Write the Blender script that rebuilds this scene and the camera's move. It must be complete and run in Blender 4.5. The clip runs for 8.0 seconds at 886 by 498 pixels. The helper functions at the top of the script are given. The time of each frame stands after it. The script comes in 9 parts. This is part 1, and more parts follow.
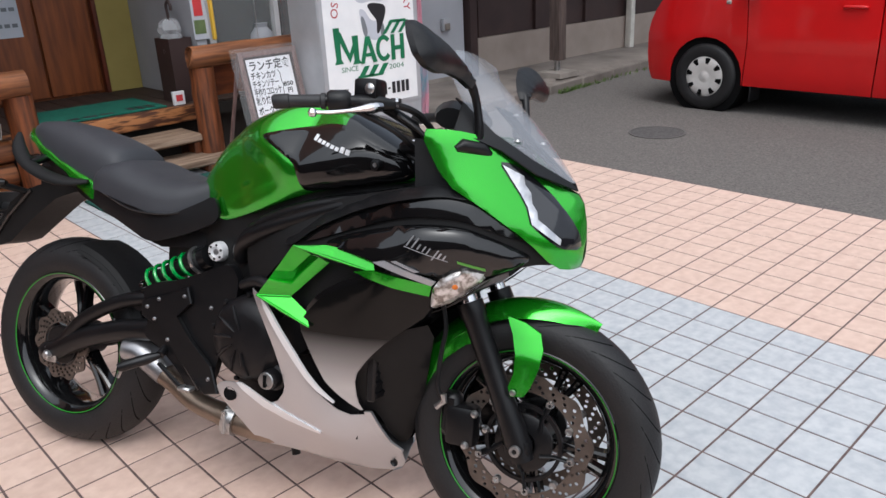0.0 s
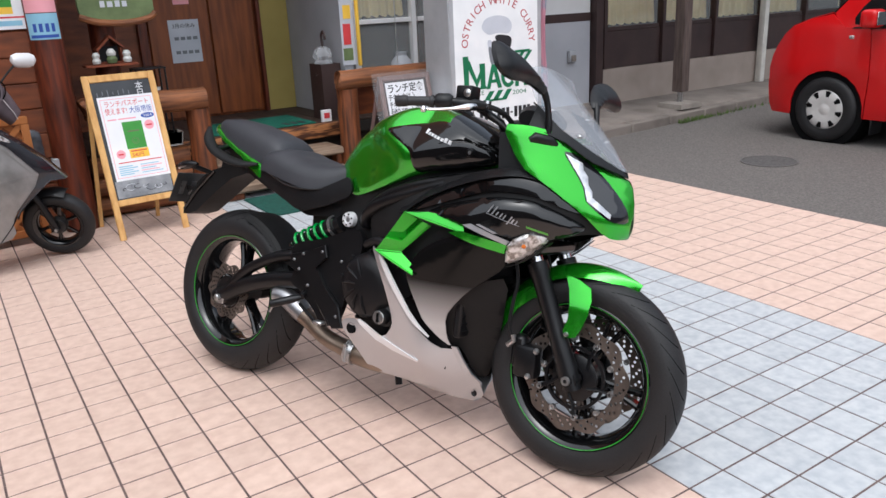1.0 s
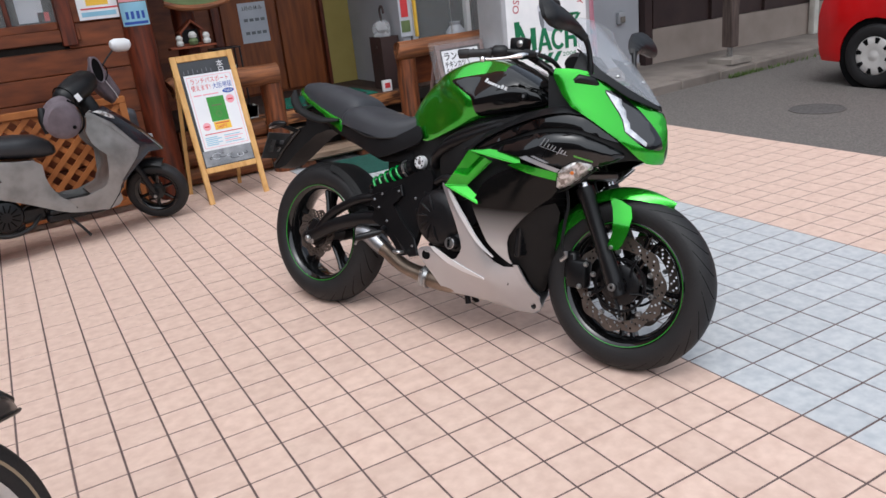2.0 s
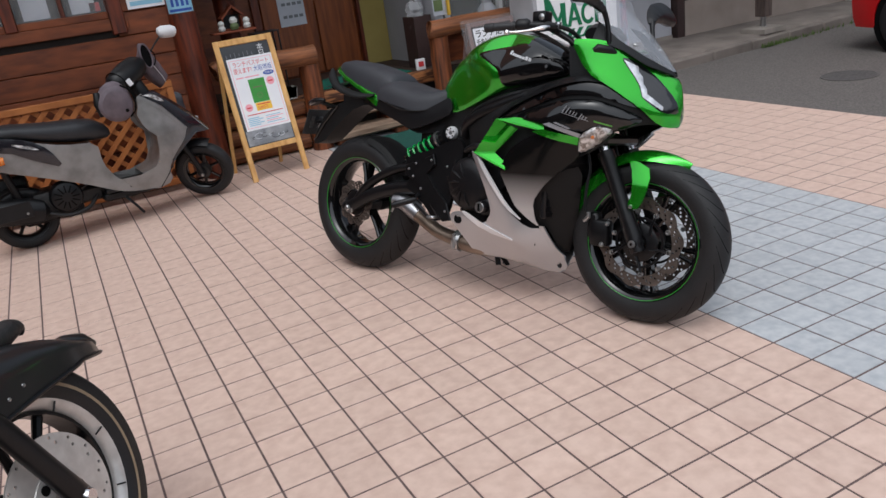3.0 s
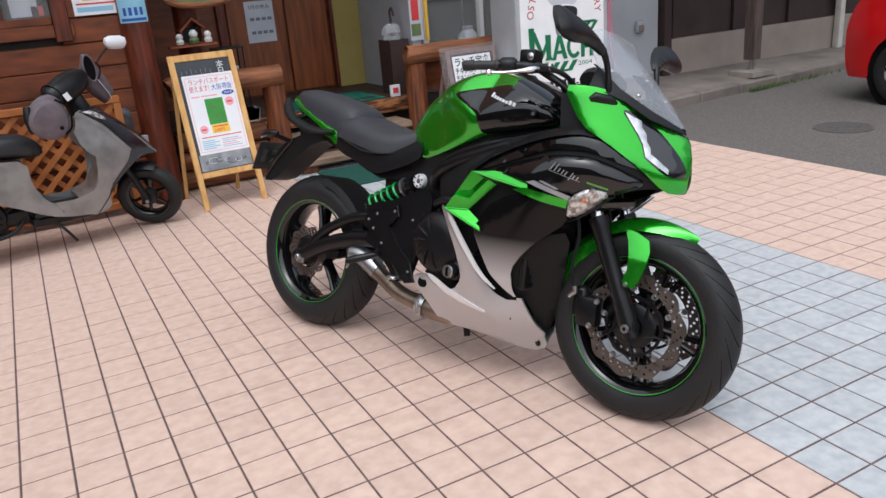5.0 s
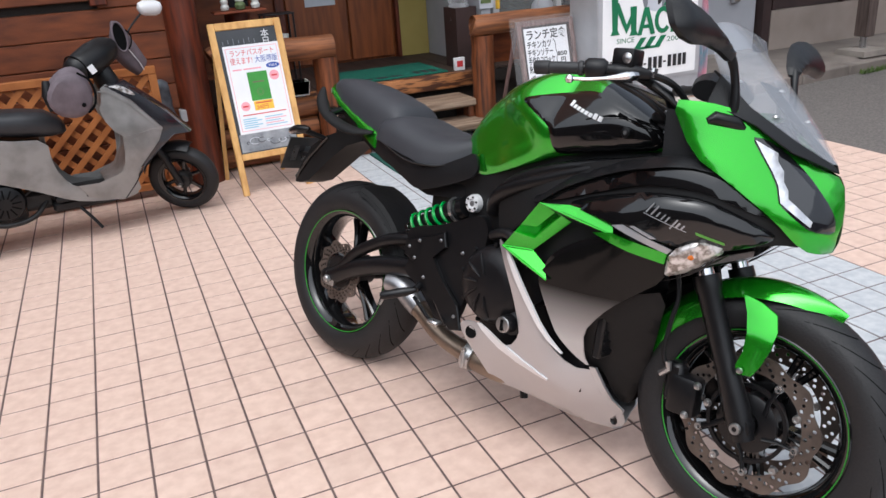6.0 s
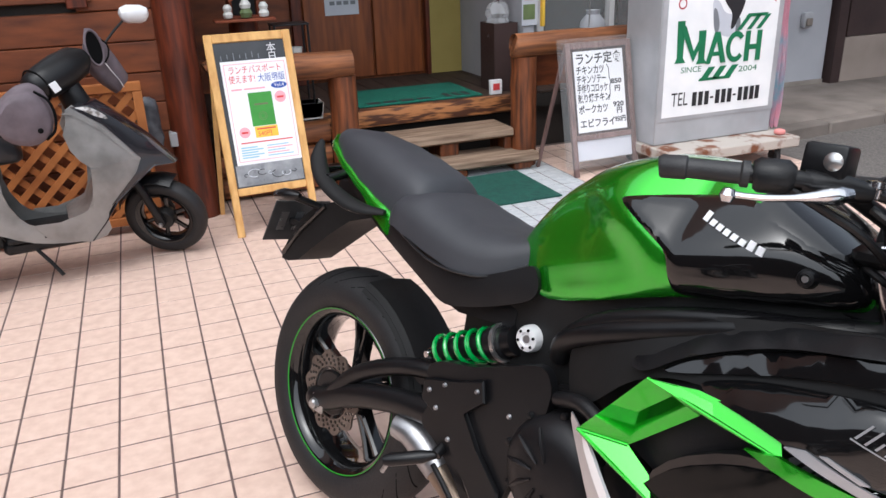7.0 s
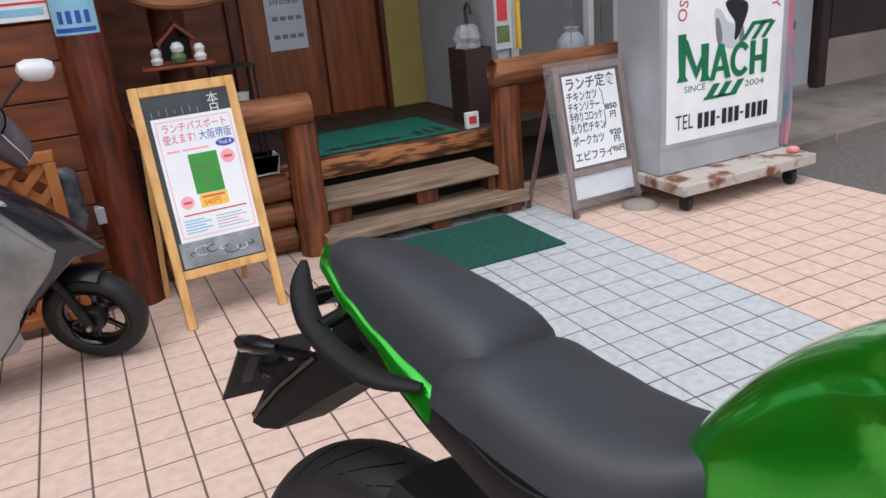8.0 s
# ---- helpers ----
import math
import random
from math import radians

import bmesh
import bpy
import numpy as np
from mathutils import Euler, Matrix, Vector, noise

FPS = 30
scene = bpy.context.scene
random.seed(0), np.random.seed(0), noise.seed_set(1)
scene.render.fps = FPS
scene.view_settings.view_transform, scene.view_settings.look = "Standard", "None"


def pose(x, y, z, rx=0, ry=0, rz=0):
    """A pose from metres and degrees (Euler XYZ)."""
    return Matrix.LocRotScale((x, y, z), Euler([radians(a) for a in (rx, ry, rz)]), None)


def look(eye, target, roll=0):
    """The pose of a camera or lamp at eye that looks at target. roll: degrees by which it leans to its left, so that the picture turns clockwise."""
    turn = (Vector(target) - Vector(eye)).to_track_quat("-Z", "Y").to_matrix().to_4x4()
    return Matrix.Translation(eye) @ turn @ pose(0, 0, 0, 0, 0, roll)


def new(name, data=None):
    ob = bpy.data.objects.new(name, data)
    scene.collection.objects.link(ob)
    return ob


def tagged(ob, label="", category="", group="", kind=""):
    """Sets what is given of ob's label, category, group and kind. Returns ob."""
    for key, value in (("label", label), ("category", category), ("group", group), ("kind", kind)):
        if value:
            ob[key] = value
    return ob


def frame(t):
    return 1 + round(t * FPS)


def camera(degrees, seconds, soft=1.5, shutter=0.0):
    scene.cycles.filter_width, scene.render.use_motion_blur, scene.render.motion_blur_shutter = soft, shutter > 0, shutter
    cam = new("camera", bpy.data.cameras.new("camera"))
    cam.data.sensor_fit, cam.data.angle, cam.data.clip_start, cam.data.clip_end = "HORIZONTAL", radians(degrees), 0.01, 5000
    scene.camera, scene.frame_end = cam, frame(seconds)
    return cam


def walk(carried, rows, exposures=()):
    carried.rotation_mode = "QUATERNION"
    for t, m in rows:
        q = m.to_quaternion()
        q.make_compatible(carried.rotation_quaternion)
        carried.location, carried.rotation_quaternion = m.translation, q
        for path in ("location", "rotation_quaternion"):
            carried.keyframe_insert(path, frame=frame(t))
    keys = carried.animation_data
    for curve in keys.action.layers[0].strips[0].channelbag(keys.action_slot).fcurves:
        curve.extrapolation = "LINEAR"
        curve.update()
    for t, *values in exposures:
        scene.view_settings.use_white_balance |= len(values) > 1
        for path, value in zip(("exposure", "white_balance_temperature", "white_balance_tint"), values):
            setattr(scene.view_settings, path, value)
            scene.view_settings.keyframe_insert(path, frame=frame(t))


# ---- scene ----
cam = camera(60.0, 8.0)
PATH = [
    (0, look((-1.345, -0.718, 1.382), (-0.075, 0.649, 0.664), -2.72)),
    (0.5, look((-1.504, -0.917, 1.384), (-0.329, 0.557, 0.715), -2.08)),
    (1, look((-1.592, -1.213, 1.383), (-0.562, 0.383, 0.758), -2.73)),
    (1.2, look((-1.639, -1.307, 1.376), (-0.677, 0.320, 0.722), -4.09)),
    (2.5, look((-1.917, -1.680, 1.365), (-1.056, -0.008, 0.683), -6.79)),
    (3, look((-1.926, -1.758, 1.365), (-1.135, -0.062, 0.658), -8.20)),
    (3.5, look((-1.902, -1.708, 1.369), (-1.124, -0.003, 0.670), -8.52)),
    (4, look((-1.887, -1.580, 1.369), (-1.002, 0.101, 0.744), -7.66)),
    (4.2, look((-1.920, -1.539, 1.362), (-0.958, 0.113, 0.775), -6.67)),
    (5.3, look((-1.536, -1.250, 1.364), (-0.727, 0.438, 0.658), -4.48)),
    (5.5, look((-1.456, -1.158, 1.365), (-0.686, 0.539, 0.641), -4.73)),
    (6, look((-1.378, -0.842, 1.390), (-0.677, 0.875, 0.643), -4.03)),
    (6.5, look((-1.209, -0.471, 1.364), (-0.553, 1.261, 0.607), -3.74)),
    (7, look((-1.100, -0.098, 1.383), (-0.445, 1.645, 0.652), -2.06)),
    (7.5, look((-1.084, 0.263, 1.421), (-0.319, 1.970, 0.713), -2.78)),
    (8, look((-0.983, 0.612, 1.381), (-0.214, 2.323, 0.688), -5.28)),
]
# the clip brightens and darkens a little as the view turns
LIGHTER = [(0, 0.06, 6000, 8), (0.5, 0.14, 6000, 8), (1.2, 0.2, 6000, 8), (2.5, -0.22, 6000, 8), (3.5, -0.42, 6000, 8), (4.2, -0.16, 6000, 8), (5.5, 0.06, 6000, 8), (6, 0.2, 6000, 8), (7, 0.36, 6000, 8), (7.5, 0.35, 6000, 8), (8, 0.04, 6000, 8)]
walk(cam, PATH, LIGHTER)

# ---- light: an overcast day ----
world = bpy.data.worlds.new("overcast_sky")
scene.world = world
world.use_nodes = True
wn = world.node_tree.nodes
wl = world.node_tree.links
sky = wn.new("ShaderNodeTexSky")
sky.sky_type = "NISHITA"
sky.sun_disc = False
sky.sun_elevation = radians(66)
sky.sun_rotation = radians(219)
sky.dust_density = 6.0
sky.air_density = 1.0
soften = wn.new("ShaderNodeHueSaturation")
soften.inputs["Saturation"].default_value = 0.4
wl.new(sky.outputs[0], soften.inputs["Color"])
wl.new(soften.outputs[0], wn["Background"].inputs["Color"])
wn["Background"].inputs["Strength"].default_value = 0.15
sun_data = bpy.data.lights.new("sun", "SUN")
sun_data.energy = 1.5
sun_data.angle = radians(130)
sun_data.color = (1.0, 0.985, 0.96)
sun = new("sun", sun_data)
sun.matrix_world = look((0, 0, 10), (1.42, 1.72, 5.0))

import itertools

import mathutils



# ---- materials ----
def lin(r, g, b):
    """Linear colour from 0..255 display values."""
    return tuple(((c / 255) / 12.92 if c / 255 <= 0.04045 else (((c / 255) + 0.055) / 1.055) ** 2.4) for c in (r, g, b))


def mat(name, c1, c2=None, rough=0.5, metal=0.0, scale=8.0, stretch=(1, 1, 1), bump=0.0, bscale=60.0, rvar=0.1, coat=0.0, rand=0.0, detail=5.0, flake=0.0, spec=0.5, coords="Object", edges=(0.35, 0.68)):
    """A node material: two colours mixed by noise, a finer noise for gloss and relief."""
    m = bpy.data.materials.new(name)
    m.use_nodes = True
    nt, ns = m.node_tree, m.node_tree.nodes
    p = ns["Principled BSDF"]
    p.inputs["Metallic"].default_value = metal
    p.inputs["Roughness"].default_value = rough
    p.inputs["Specular IOR Level"].default_value = spec
    p.inputs["Coat Weight"].default_value = coat
    p.inputs["Coat Roughness"].default_value = 0.04
    c2 = c2 or tuple(0.8 * c for c in c1)
    tc = ns.new("ShaderNodeTexCoord")
    mp = ns.new("ShaderNodeMapping")
    mp.inputs["Scale"].default_value = stretch
    nt.links.new(tc.outputs[coords], mp.inputs["Vector"])
    vec = mp.outputs[0]
    info = ns.new("ShaderNodeObjectInfo")
    if rand:
        add = ns.new("ShaderNodeVectorMath")
        add.operation = "MULTIPLY_ADD"
        nt.links.new(info.outputs["Random"], add.inputs[0])
        add.inputs[1].default_value = (37, 53, 11)
        nt.links.new(vec, add.inputs[2])
        vec = add.outputs[0]
    n1 = ns.new("ShaderNodeTexNoise")
    n1.inputs["Scale"].default_value = scale
    n1.inputs["Detail"].default_value = detail
    nt.links.new(vec, n1.inputs["Vector"])
    ramp = ns.new("ShaderNodeValToRGB")
    ramp.color_ramp.elements[0].position, ramp.color_ramp.elements[1].position = edges
    ramp.color_ramp.elements[0].color = (*c1, 1)
    ramp.color_ramp.elements[1].color = (*c2, 1)
    nt.links.new(n1.outputs["Fac"], ramp.inputs[0])
    col = ramp.outputs[0]
    if rand:
        hv = ns.new("ShaderNodeHueSaturation")
        mr = ns.new("ShaderNodeMapRange")
        mr.inputs["To Min"].default_value = 1 - rand
        mr.inputs["To Max"].default_value = 1 + rand
        nt.links.new(info.outputs["Random"], mr.inputs["Value"])
        nt.links.new(mr.outputs[0], hv.inputs["Value"])
        nt.links.new(col, hv.inputs["Color"])
        col = hv.outputs[0]
    nt.links.new(col, p.inputs["Base Color"])
    n2 = ns.new("ShaderNodeTexNoise")
    n2.inputs["Scale"].default_value = bscale
    n2.inputs["Detail"].default_value = 4.0
    nt.links.new(vec, n2.inputs["Vector"])
    if rvar:
        rr = ns.new("ShaderNodeMapRange")
        rr.inputs["To Min"].default_value = max(0.02, rough - rvar)
        rr.inputs["To Max"].default_value = min(1.0, rough + rvar)
        nt.links.new(n2.outputs["Fac"], rr.inputs["Value"])
        nt.links.new(rr.outputs[0], p.inputs["Roughness"])
    if bump:
        b = ns.new("ShaderNodeBump")
        b.inputs["Strength"].default_value = bump
        b.inputs["Distance"].default_value = 0.004
        nt.links.new(n2.outputs["Fac"], b.inputs["Height"])
        nt.links.new(b.outputs[0], p.inputs["Normal"])
    if flake:
        v = ns.new("ShaderNodeTexVoronoi")
        v.inputs["Scale"].default_value = 900
        nt.links.new(tc.outputs["Object"], v.inputs["Vector"])
        fb = ns.new("ShaderNodeBump")
        fb.inputs["Strength"].default_value = flake
        fb.inputs["Distance"].default_value = 0.0004
        nt.links.new(v.outputs["Distance"], fb.inputs["Height"])
        nt.links.new(fb.outputs[0], p.inputs["Normal"])
    return m


def glass(name, tint=(1, 1, 1), rough=0.02, alpha=None):
    m = bpy.data.materials.new(name)
    m.use_nodes = True
    p = m.node_tree.nodes["Principled BSDF"]
    p.inputs["Base Color"].default_value = (*tint, 1)
    p.inputs["Roughness"].default_value = rough
    if alpha is None:
        p.inputs["Transmission Weight"].default_value = 1.0
        p.inputs["IOR"].default_value = 1.45
    else:
        p.inputs["Alpha"].default_value = alpha
    return m


# ---- mesh helpers ----
def finish(name, bm, material, smooth=40.0):
    bmesh.ops.recalc_face_normals(bm, faces=bm.faces)
    me = bpy.data.meshes.new(name)
    bm.to_mesh(me)
    bm.free()
    me.materials.append(material)
    if smooth:
        me.polygons.foreach_set("use_smooth", [True] * len(me.polygons))
        me.set_sharp_from_angle(angle=radians(smooth))
    return me


def thing(name, label, category, m=None, group="", kind=""):
    """An Empty that carries the parts of one thing."""
    ob = new(name)
    ob.empty_display_size = 0.1
    if m is not None:
        ob.matrix_basis = m
    return tagged(ob, label, category, group, kind)


def part(name, bm, material, parent=None, label="", smooth=40.0):
    """Links a bmesh as one mesh object under a thing or a part."""
    ob = new(name, finish(name, bm, material, smooth))
    if parent is not None:
        ob.parent = parent
    return tagged(ob, label)


def solid(name, bm, material, label, category, kind="", smooth=40.0, group=""):
    """A thing that is one mesh."""
    return tagged(new(name, finish(name, bm, material, smooth)), label, category, group, kind)


def box(bm, x0, x1, y0, y1, z0, z1, bevel=0.0, m=None, seg=1):
    vs = [bm.verts.new((x, y, z)) for x in (x0, x1) for y in (y0, y1) for z in (z0, z1)]
    fs = [bm.faces.new([vs[i] for i in q]) for q in ((0, 1, 3, 2), (4, 6, 7, 5), (0, 4, 5, 1), (2, 3, 7, 6), (0, 2, 6, 4), (1, 5, 7, 3))]
    if bevel:
        es = list({e for f in fs for e in f.edges})
        made = bmesh.ops.bevel(bm, geom=es, offset=bevel, segments=seg, affect="EDGES", profile=0.5)
        vs = list({v for f in made["faces"] for v in f.verts} | {v for v in vs if v.is_valid})
    if m is not None:
        for v in vs:
            v.co = m @ v.co
    return bm


def bx(*a, **k):
    return box(bmesh.new(), *a, **k)


def bridge(bm, rings, closed=True, caps=True):
    """Skin rows of points; closed: each row is a loop."""
    vr = [[bm.verts.new(p) for p in ring] for ring in rings]
    n = len(vr[0])
    for a, b in zip(vr, vr[1:]):
        for i in range(n if closed else n - 1):
            j = (i + 1) % n
            bm.faces.new((a[i], a[j], b[j], b[i]))
    if caps and closed:
        bm.faces.new(vr[0][::-1])
        bm.faces.new(vr[-1])
    return bm


def tube(bm, pts, r, seg=10, caps=True, flat=1.0):
    """A round bar along a line of points; r: one radius or one a point."""
    pts = [Vector(p) for p in pts]
    rs = r if isinstance(r, (list, tuple)) else [r] * len(pts)
    rings, up = [], None
    for i, p in enumerate(pts):
        d = (pts[min(i + 1, len(pts) - 1)] - pts[max(i - 1, 0)]).normalized()
        if up is None:
            up = d.orthogonal().normalized() if abs(d.z) > 0.9 else Vector((0, 0, 1))
        side = d.cross(up).normalized()
        up = side.cross(d).normalized()
        rings.append([p + rs[i] * (math.cos(a) * side + flat * math.sin(a) * up) for a in (2 * math.pi * k / seg for k in range(seg))])
    return bridge(bm, rings, True, caps)


def rod(a, b, r, seg=12, r2=None):
    return tube(bmesh.new(), [a, b], [r, r2 if r2 is not None else r], seg)


def curve_pts(pts, n=24):
    """A smooth line through points (Catmull-Rom)."""
    p = [Vector(q) for q in pts]
    p = [2 * p[0] - p[1]] + p + [2 * p[-1] - p[-2]]
    out, spans = [], len(p) - 3
    for i in range(n + 1):
        u = spans * i / n
        k = min(int(u), spans - 1)
        t = u - k
        a, b, c, d = p[k : k + 4]
        out.append(0.5 * (2 * b + (c - a) * t + (2 * a - 5 * b + 4 * c - d) * t * t + (3 * b - a - 3 * c + d) * t**3))
    return out


def lathe(bm, prof, seg=48, axis="y", centre=(0, 0, 0), closed=False):
    """Turn (radius, height) pairs round an axis through centre."""
    c = Vector(centre)
    rings = []
    for r, h in prof:
        ring = []
        for k in range(seg):
            a = 2 * math.pi * k / seg
            u, v = r * math.cos(a), r * math.sin(a)
            ring.append(c + Vector({"x": (h, u, v), "y": (u, h, v), "z": (u, v, h)}[axis]))
        rings.append(ring)
    if closed:
        rings.append(rings[0])
        vr = [[bm.verts.new(p) for p in ring] for ring in rings[:-1]]
        for a, b in zip(vr, vr[1:] + vr[:1]):
            for i in range(seg):
                j = (i + 1) % seg
                bm.faces.new((a[i], a[j], b[j], b[i]))
        return bm
    return bridge(bm, rings, True, prof[0][0] > 1e-6 and prof[-1][0] > 1e-6)


def plate(bm, poly, place, thick):
    """A flat sheet: poly in the plane, place(u, v, w) to space, w from 0 to thick."""
    a = [bm.verts.new(place(u, v, 0.0)) for u, v in poly]
    b = [bm.verts.new(place(u, v, thick)) for u, v in poly]
    n = len(poly)
    bm.faces.new(a)
    bm.faces.new(b[::-1])
    for i in range(n):
        j = (i + 1) % n
        bm.faces.new((a[i], b[i], b[j], a[j]))
    return bm


def letters(name, text, size, m, material, parent=None, depth=0.0006, align="CENTER", width=None, bold=0.0):
    """Words in the built-in font as a thin mesh; m carries x along the line, y up, z out."""
    cu = bpy.data.curves.new(name, "FONT")
    cu.body, cu.size, cu.align_x, cu.align_y = text, size, align, "CENTER"
    cu.extrude = depth
    cu.offset = bold
    cu.resolution_u = 3
    tmp = bpy.data.objects.new(name + "_tmp", cu)
    scene.collection.objects.link(tmp)
    dg = bpy.context.evaluated_depsgraph_get()
    dg.update()
    me = bpy.data.meshes.new_from_object(tmp.evaluated_get(dg))
    bpy.data.objects.remove(tmp)
    bpy.data.curves.remove(cu)
    me.name = name
    if width and len(me.vertices):
        xs = [v.co.x for v in me.vertices]
        k = width / max(1e-6, max(xs) - min(xs))
        me.transform(Matrix.Diagonal((k, 1, 1, 1)))
    me.transform(m)
    me.materials.clear()
    me.materials.append(material)
    ob = new(name, me)
    if parent is not None:
        ob.parent = parent
    return ob


def flat(name, x0, x1, z0, z1, y, material, parent=None, thick=0.002, label=""):
    """A thin upright sheet facing -y."""
    return part(name, bx(x0, x1, y, y + thick, z0, z1), material, parent, label)


# ---- the materials of the place ----
PINK = mat("pink_tile", lin(217, 190, 175), lin(203, 174, 159), 0.55, 0, 22.0, bump=0.12, bscale=45, rand=0.045, detail=6)
BLUE = mat("blue_grey_tile", lin(193, 195, 197), lin(172, 176, 181), 0.55, 0, 26.0, bump=0.12, bscale=45, rand=0.035, detail=8)
PINK_REST = mat("pink_tile_far", lin(217, 190, 175), lin(203, 174, 159), 0.55, 0, 22.0, bump=0.12, bscale=45, detail=6)
BLUE_REST = mat("blue_grey_tile_far", lin(193, 195, 197), lin(172, 176, 181), 0.55, 0, 26.0, bump=0.12, bscale=45, detail=8)
GROUT = mat("grout", lin(112, 94, 90), lin(86, 70, 68), 0.9, 0, 18.0, bump=0.4, bscale=220)
ASPHALT = mat("asphalt", lin(118, 113, 109), lin(88, 84, 82), 0.93, 0, 75.0, bump=0.6, bscale=240, detail=14, spec=0.2, edges=(0.3, 0.7))
APRON = mat("weathered_apron", lin(128, 119, 112), lin(102, 94, 88), 0.92, 0, 3.0, bump=0.4, bscale=90, detail=8)
CONCRETE = mat("concrete", lin(150, 142, 134), lin(118, 111, 104), 0.9, 0, 3.0, bump=0.4, bscale=90, detail=8)
LOG = mat("stained_log", lin(132, 70, 36), lin(84, 40, 20), 0.5, 0, 3.0, (1.2, 5, 5), 0.25, 30, detail=10, rand=0.12)
LOGV = mat("stained_post", lin(112, 50, 28), lin(62, 26, 16), 0.45, 0, 4.0, (9, 9, 1.0), 0.25, 30, detail=8)
DOORWOOD = mat("door_wood", lin(142, 78, 38), lin(104, 53, 27), 0.4, 0, 3.0, (8, 8, 0.7), 0.1, 25, detail=7)
RAILWOOD = mat("weathered_log", lin(150, 92, 52), lin(78, 42, 22), 0.6, 0, 3.0, (1.0, 12, 12), 0.5, 24, detail=8)
POSTWOOD = mat("rail_post_wood", lin(140, 78, 42), lin(66, 34, 18), 0.55, 0, 3.0, (12, 12, 1.0), 0.5, 24, detail=8)
STEPWOOD = mat("grey_step_wood", lin(150, 128, 108), lin(96, 74, 58), 0.75, 0, 3.0, (1.0, 12, 14), 0.5, 30, detail=8)
BURNTWOOD = mat("carved_deck_edge", lin(170, 112, 66), lin(74, 40, 22), 0.6, 0, 5.0, (1.2, 6, 9), 0.6, 16, detail=3, edges=(0.42, 0.56))
DECKWOOD = mat("deck_boards", lin(62, 45, 36), lin(42, 30, 25), 0.7, 0, 3.0, (9, 1.0, 9), 0.3, 30)
LATTICE = mat("lattice_wood", lin(188, 118, 62), lin(150, 86, 40), 0.6, 0, 5.0, (1, 1, 1), 0.2, 40)
PINE = mat("pine_frame", lin(224, 178, 112), lin(196, 146, 84), 0.5, 0, 5.0, (6, 6, 0.8), 0.1, 40)
BLACKBOARD = mat("blackboard", lin(62, 64, 68), lin(44, 46, 50), 0.35, 0, 5.0)
PAPER = mat("paper", lin(240, 240, 242), lin(228, 229, 234), 0.6, 0, 3.0, rvar=0)
PAPER2 = mat("grey_paper", lin(205, 208, 216), lin(186, 190, 200), 0.6, 0, 3.0, rvar=0)
RED_INK = mat("red_ink", lin(214, 66, 70), lin(205, 60, 64), 0.6, rvar=0)
BLUE_INK = mat("blue_ink", lin(50, 84, 170), lin(44, 78, 160), 0.6, rvar=0)
PALE_BLUE_INK = mat("pale_blue_ink", lin(150, 200, 222), lin(140, 190, 215), 0.6, rvar=0)
PINK_INK = mat("pink_ink", lin(240, 170, 180), lin(236, 160, 172), 0.6, rvar=0)
BLACK_INK = mat("black_ink", lin(34, 34, 38), lin(28, 28, 32), 0.6, rvar=0)
GREY_INK = mat("grey_ink", lin(122, 126, 132), lin(112, 116, 122), 0.6, rvar=0)
GREEN_INK = mat("green_ink", lin(26, 118, 78), lin(22, 108, 70), 0.5, rvar=0)
COVER_GREEN = mat("green_cover", lin(66, 150, 58), lin(58, 138, 52), 0.5, rvar=0)
YELLOW_INK = mat("yellow_ink", lin(244, 200, 74), lin(238, 190, 64), 0.6, rvar=0)
CHALK = mat("chalk", lin(225, 226, 228), lin(205, 206, 210), 0.9, rvar=0)
MAT_GREEN = mat("green_mat", lin(20, 112, 92), lin(14, 92, 76), 0.95, 0, 30, bump=0.8, bscale=500)
MAT_DARK = mat("green_doormat", lin(26, 84, 72), lin(20, 68, 60), 0.95, 0, 30, bump=0.8, bscale=500)
SIGN_GREY = mat("sign_grey_steel", lin(182, 184, 188), lin(164, 166, 170), 0.4, 0.2, 4, bump=0.05)
SIGN_WHITE = mat("sign_white_acrylic", lin(242, 243, 244), lin(234, 236, 238), 0.25, rvar=0)
RUST = mat("rusty_white_paint", lin(178, 170, 162), lin(112, 66, 40), 0.75, 0, 9, bump=0.3, bscale=70, edges=(0.5, 0.64))
BLACK_RUBBER = mat("black_rubber", lin(46, 46, 48), lin(36, 36, 38), 0.75, 0, 20, bump=0.15, bscale=200)
BLACK_METAL = mat("black_metal", lin(42, 42, 45), lin(32, 32, 34), 0.4, 0.3, 12)
STEEL = mat("steel", lin(190, 190, 190), lin(160, 160, 160), 0.3, 0.9, 8)
SLEEVE = mat("grey_film_sleeve", lin(158, 160, 164), lin(120, 123, 128), 0.3, 0, 14, bump=0.5, bscale=40)
PLASTIC_WRAP = glass("clear_wrap", (0.95, 0.96, 0.97), 0.12, 0.1)
GREYWALL = mat("grey_wall", lin(176, 178, 184), lin(164, 166, 172), 0.7, 0, 2.0, bump=0.08)
YELLOWWALL = mat("ochre_wall", lin(168, 150, 84), lin(152, 135, 72), 0.7, 0, 2.0, bump=0.08)
CREAM = mat("cream_cloth", lin(240, 226, 172), lin(226, 208, 150), 0.85, 0, 6.0)
# dark brown that stands in for shade inside rooms and behind boards
SHADE_BACKING = mat("shade_backing", lin(44, 38, 34), lin(30, 26, 23), 0.8, 0, 2.0)
BEIGEWALL = mat("beige_render", lin(160, 147, 138), lin(144, 132, 123), 0.9, 0, 2.5, bump=0.4, bscale=120, detail=8)
BROWNMETAL = mat("brown_sash", lin(66, 50, 48), lin(54, 40, 40), 0.5, 0.1, 3)
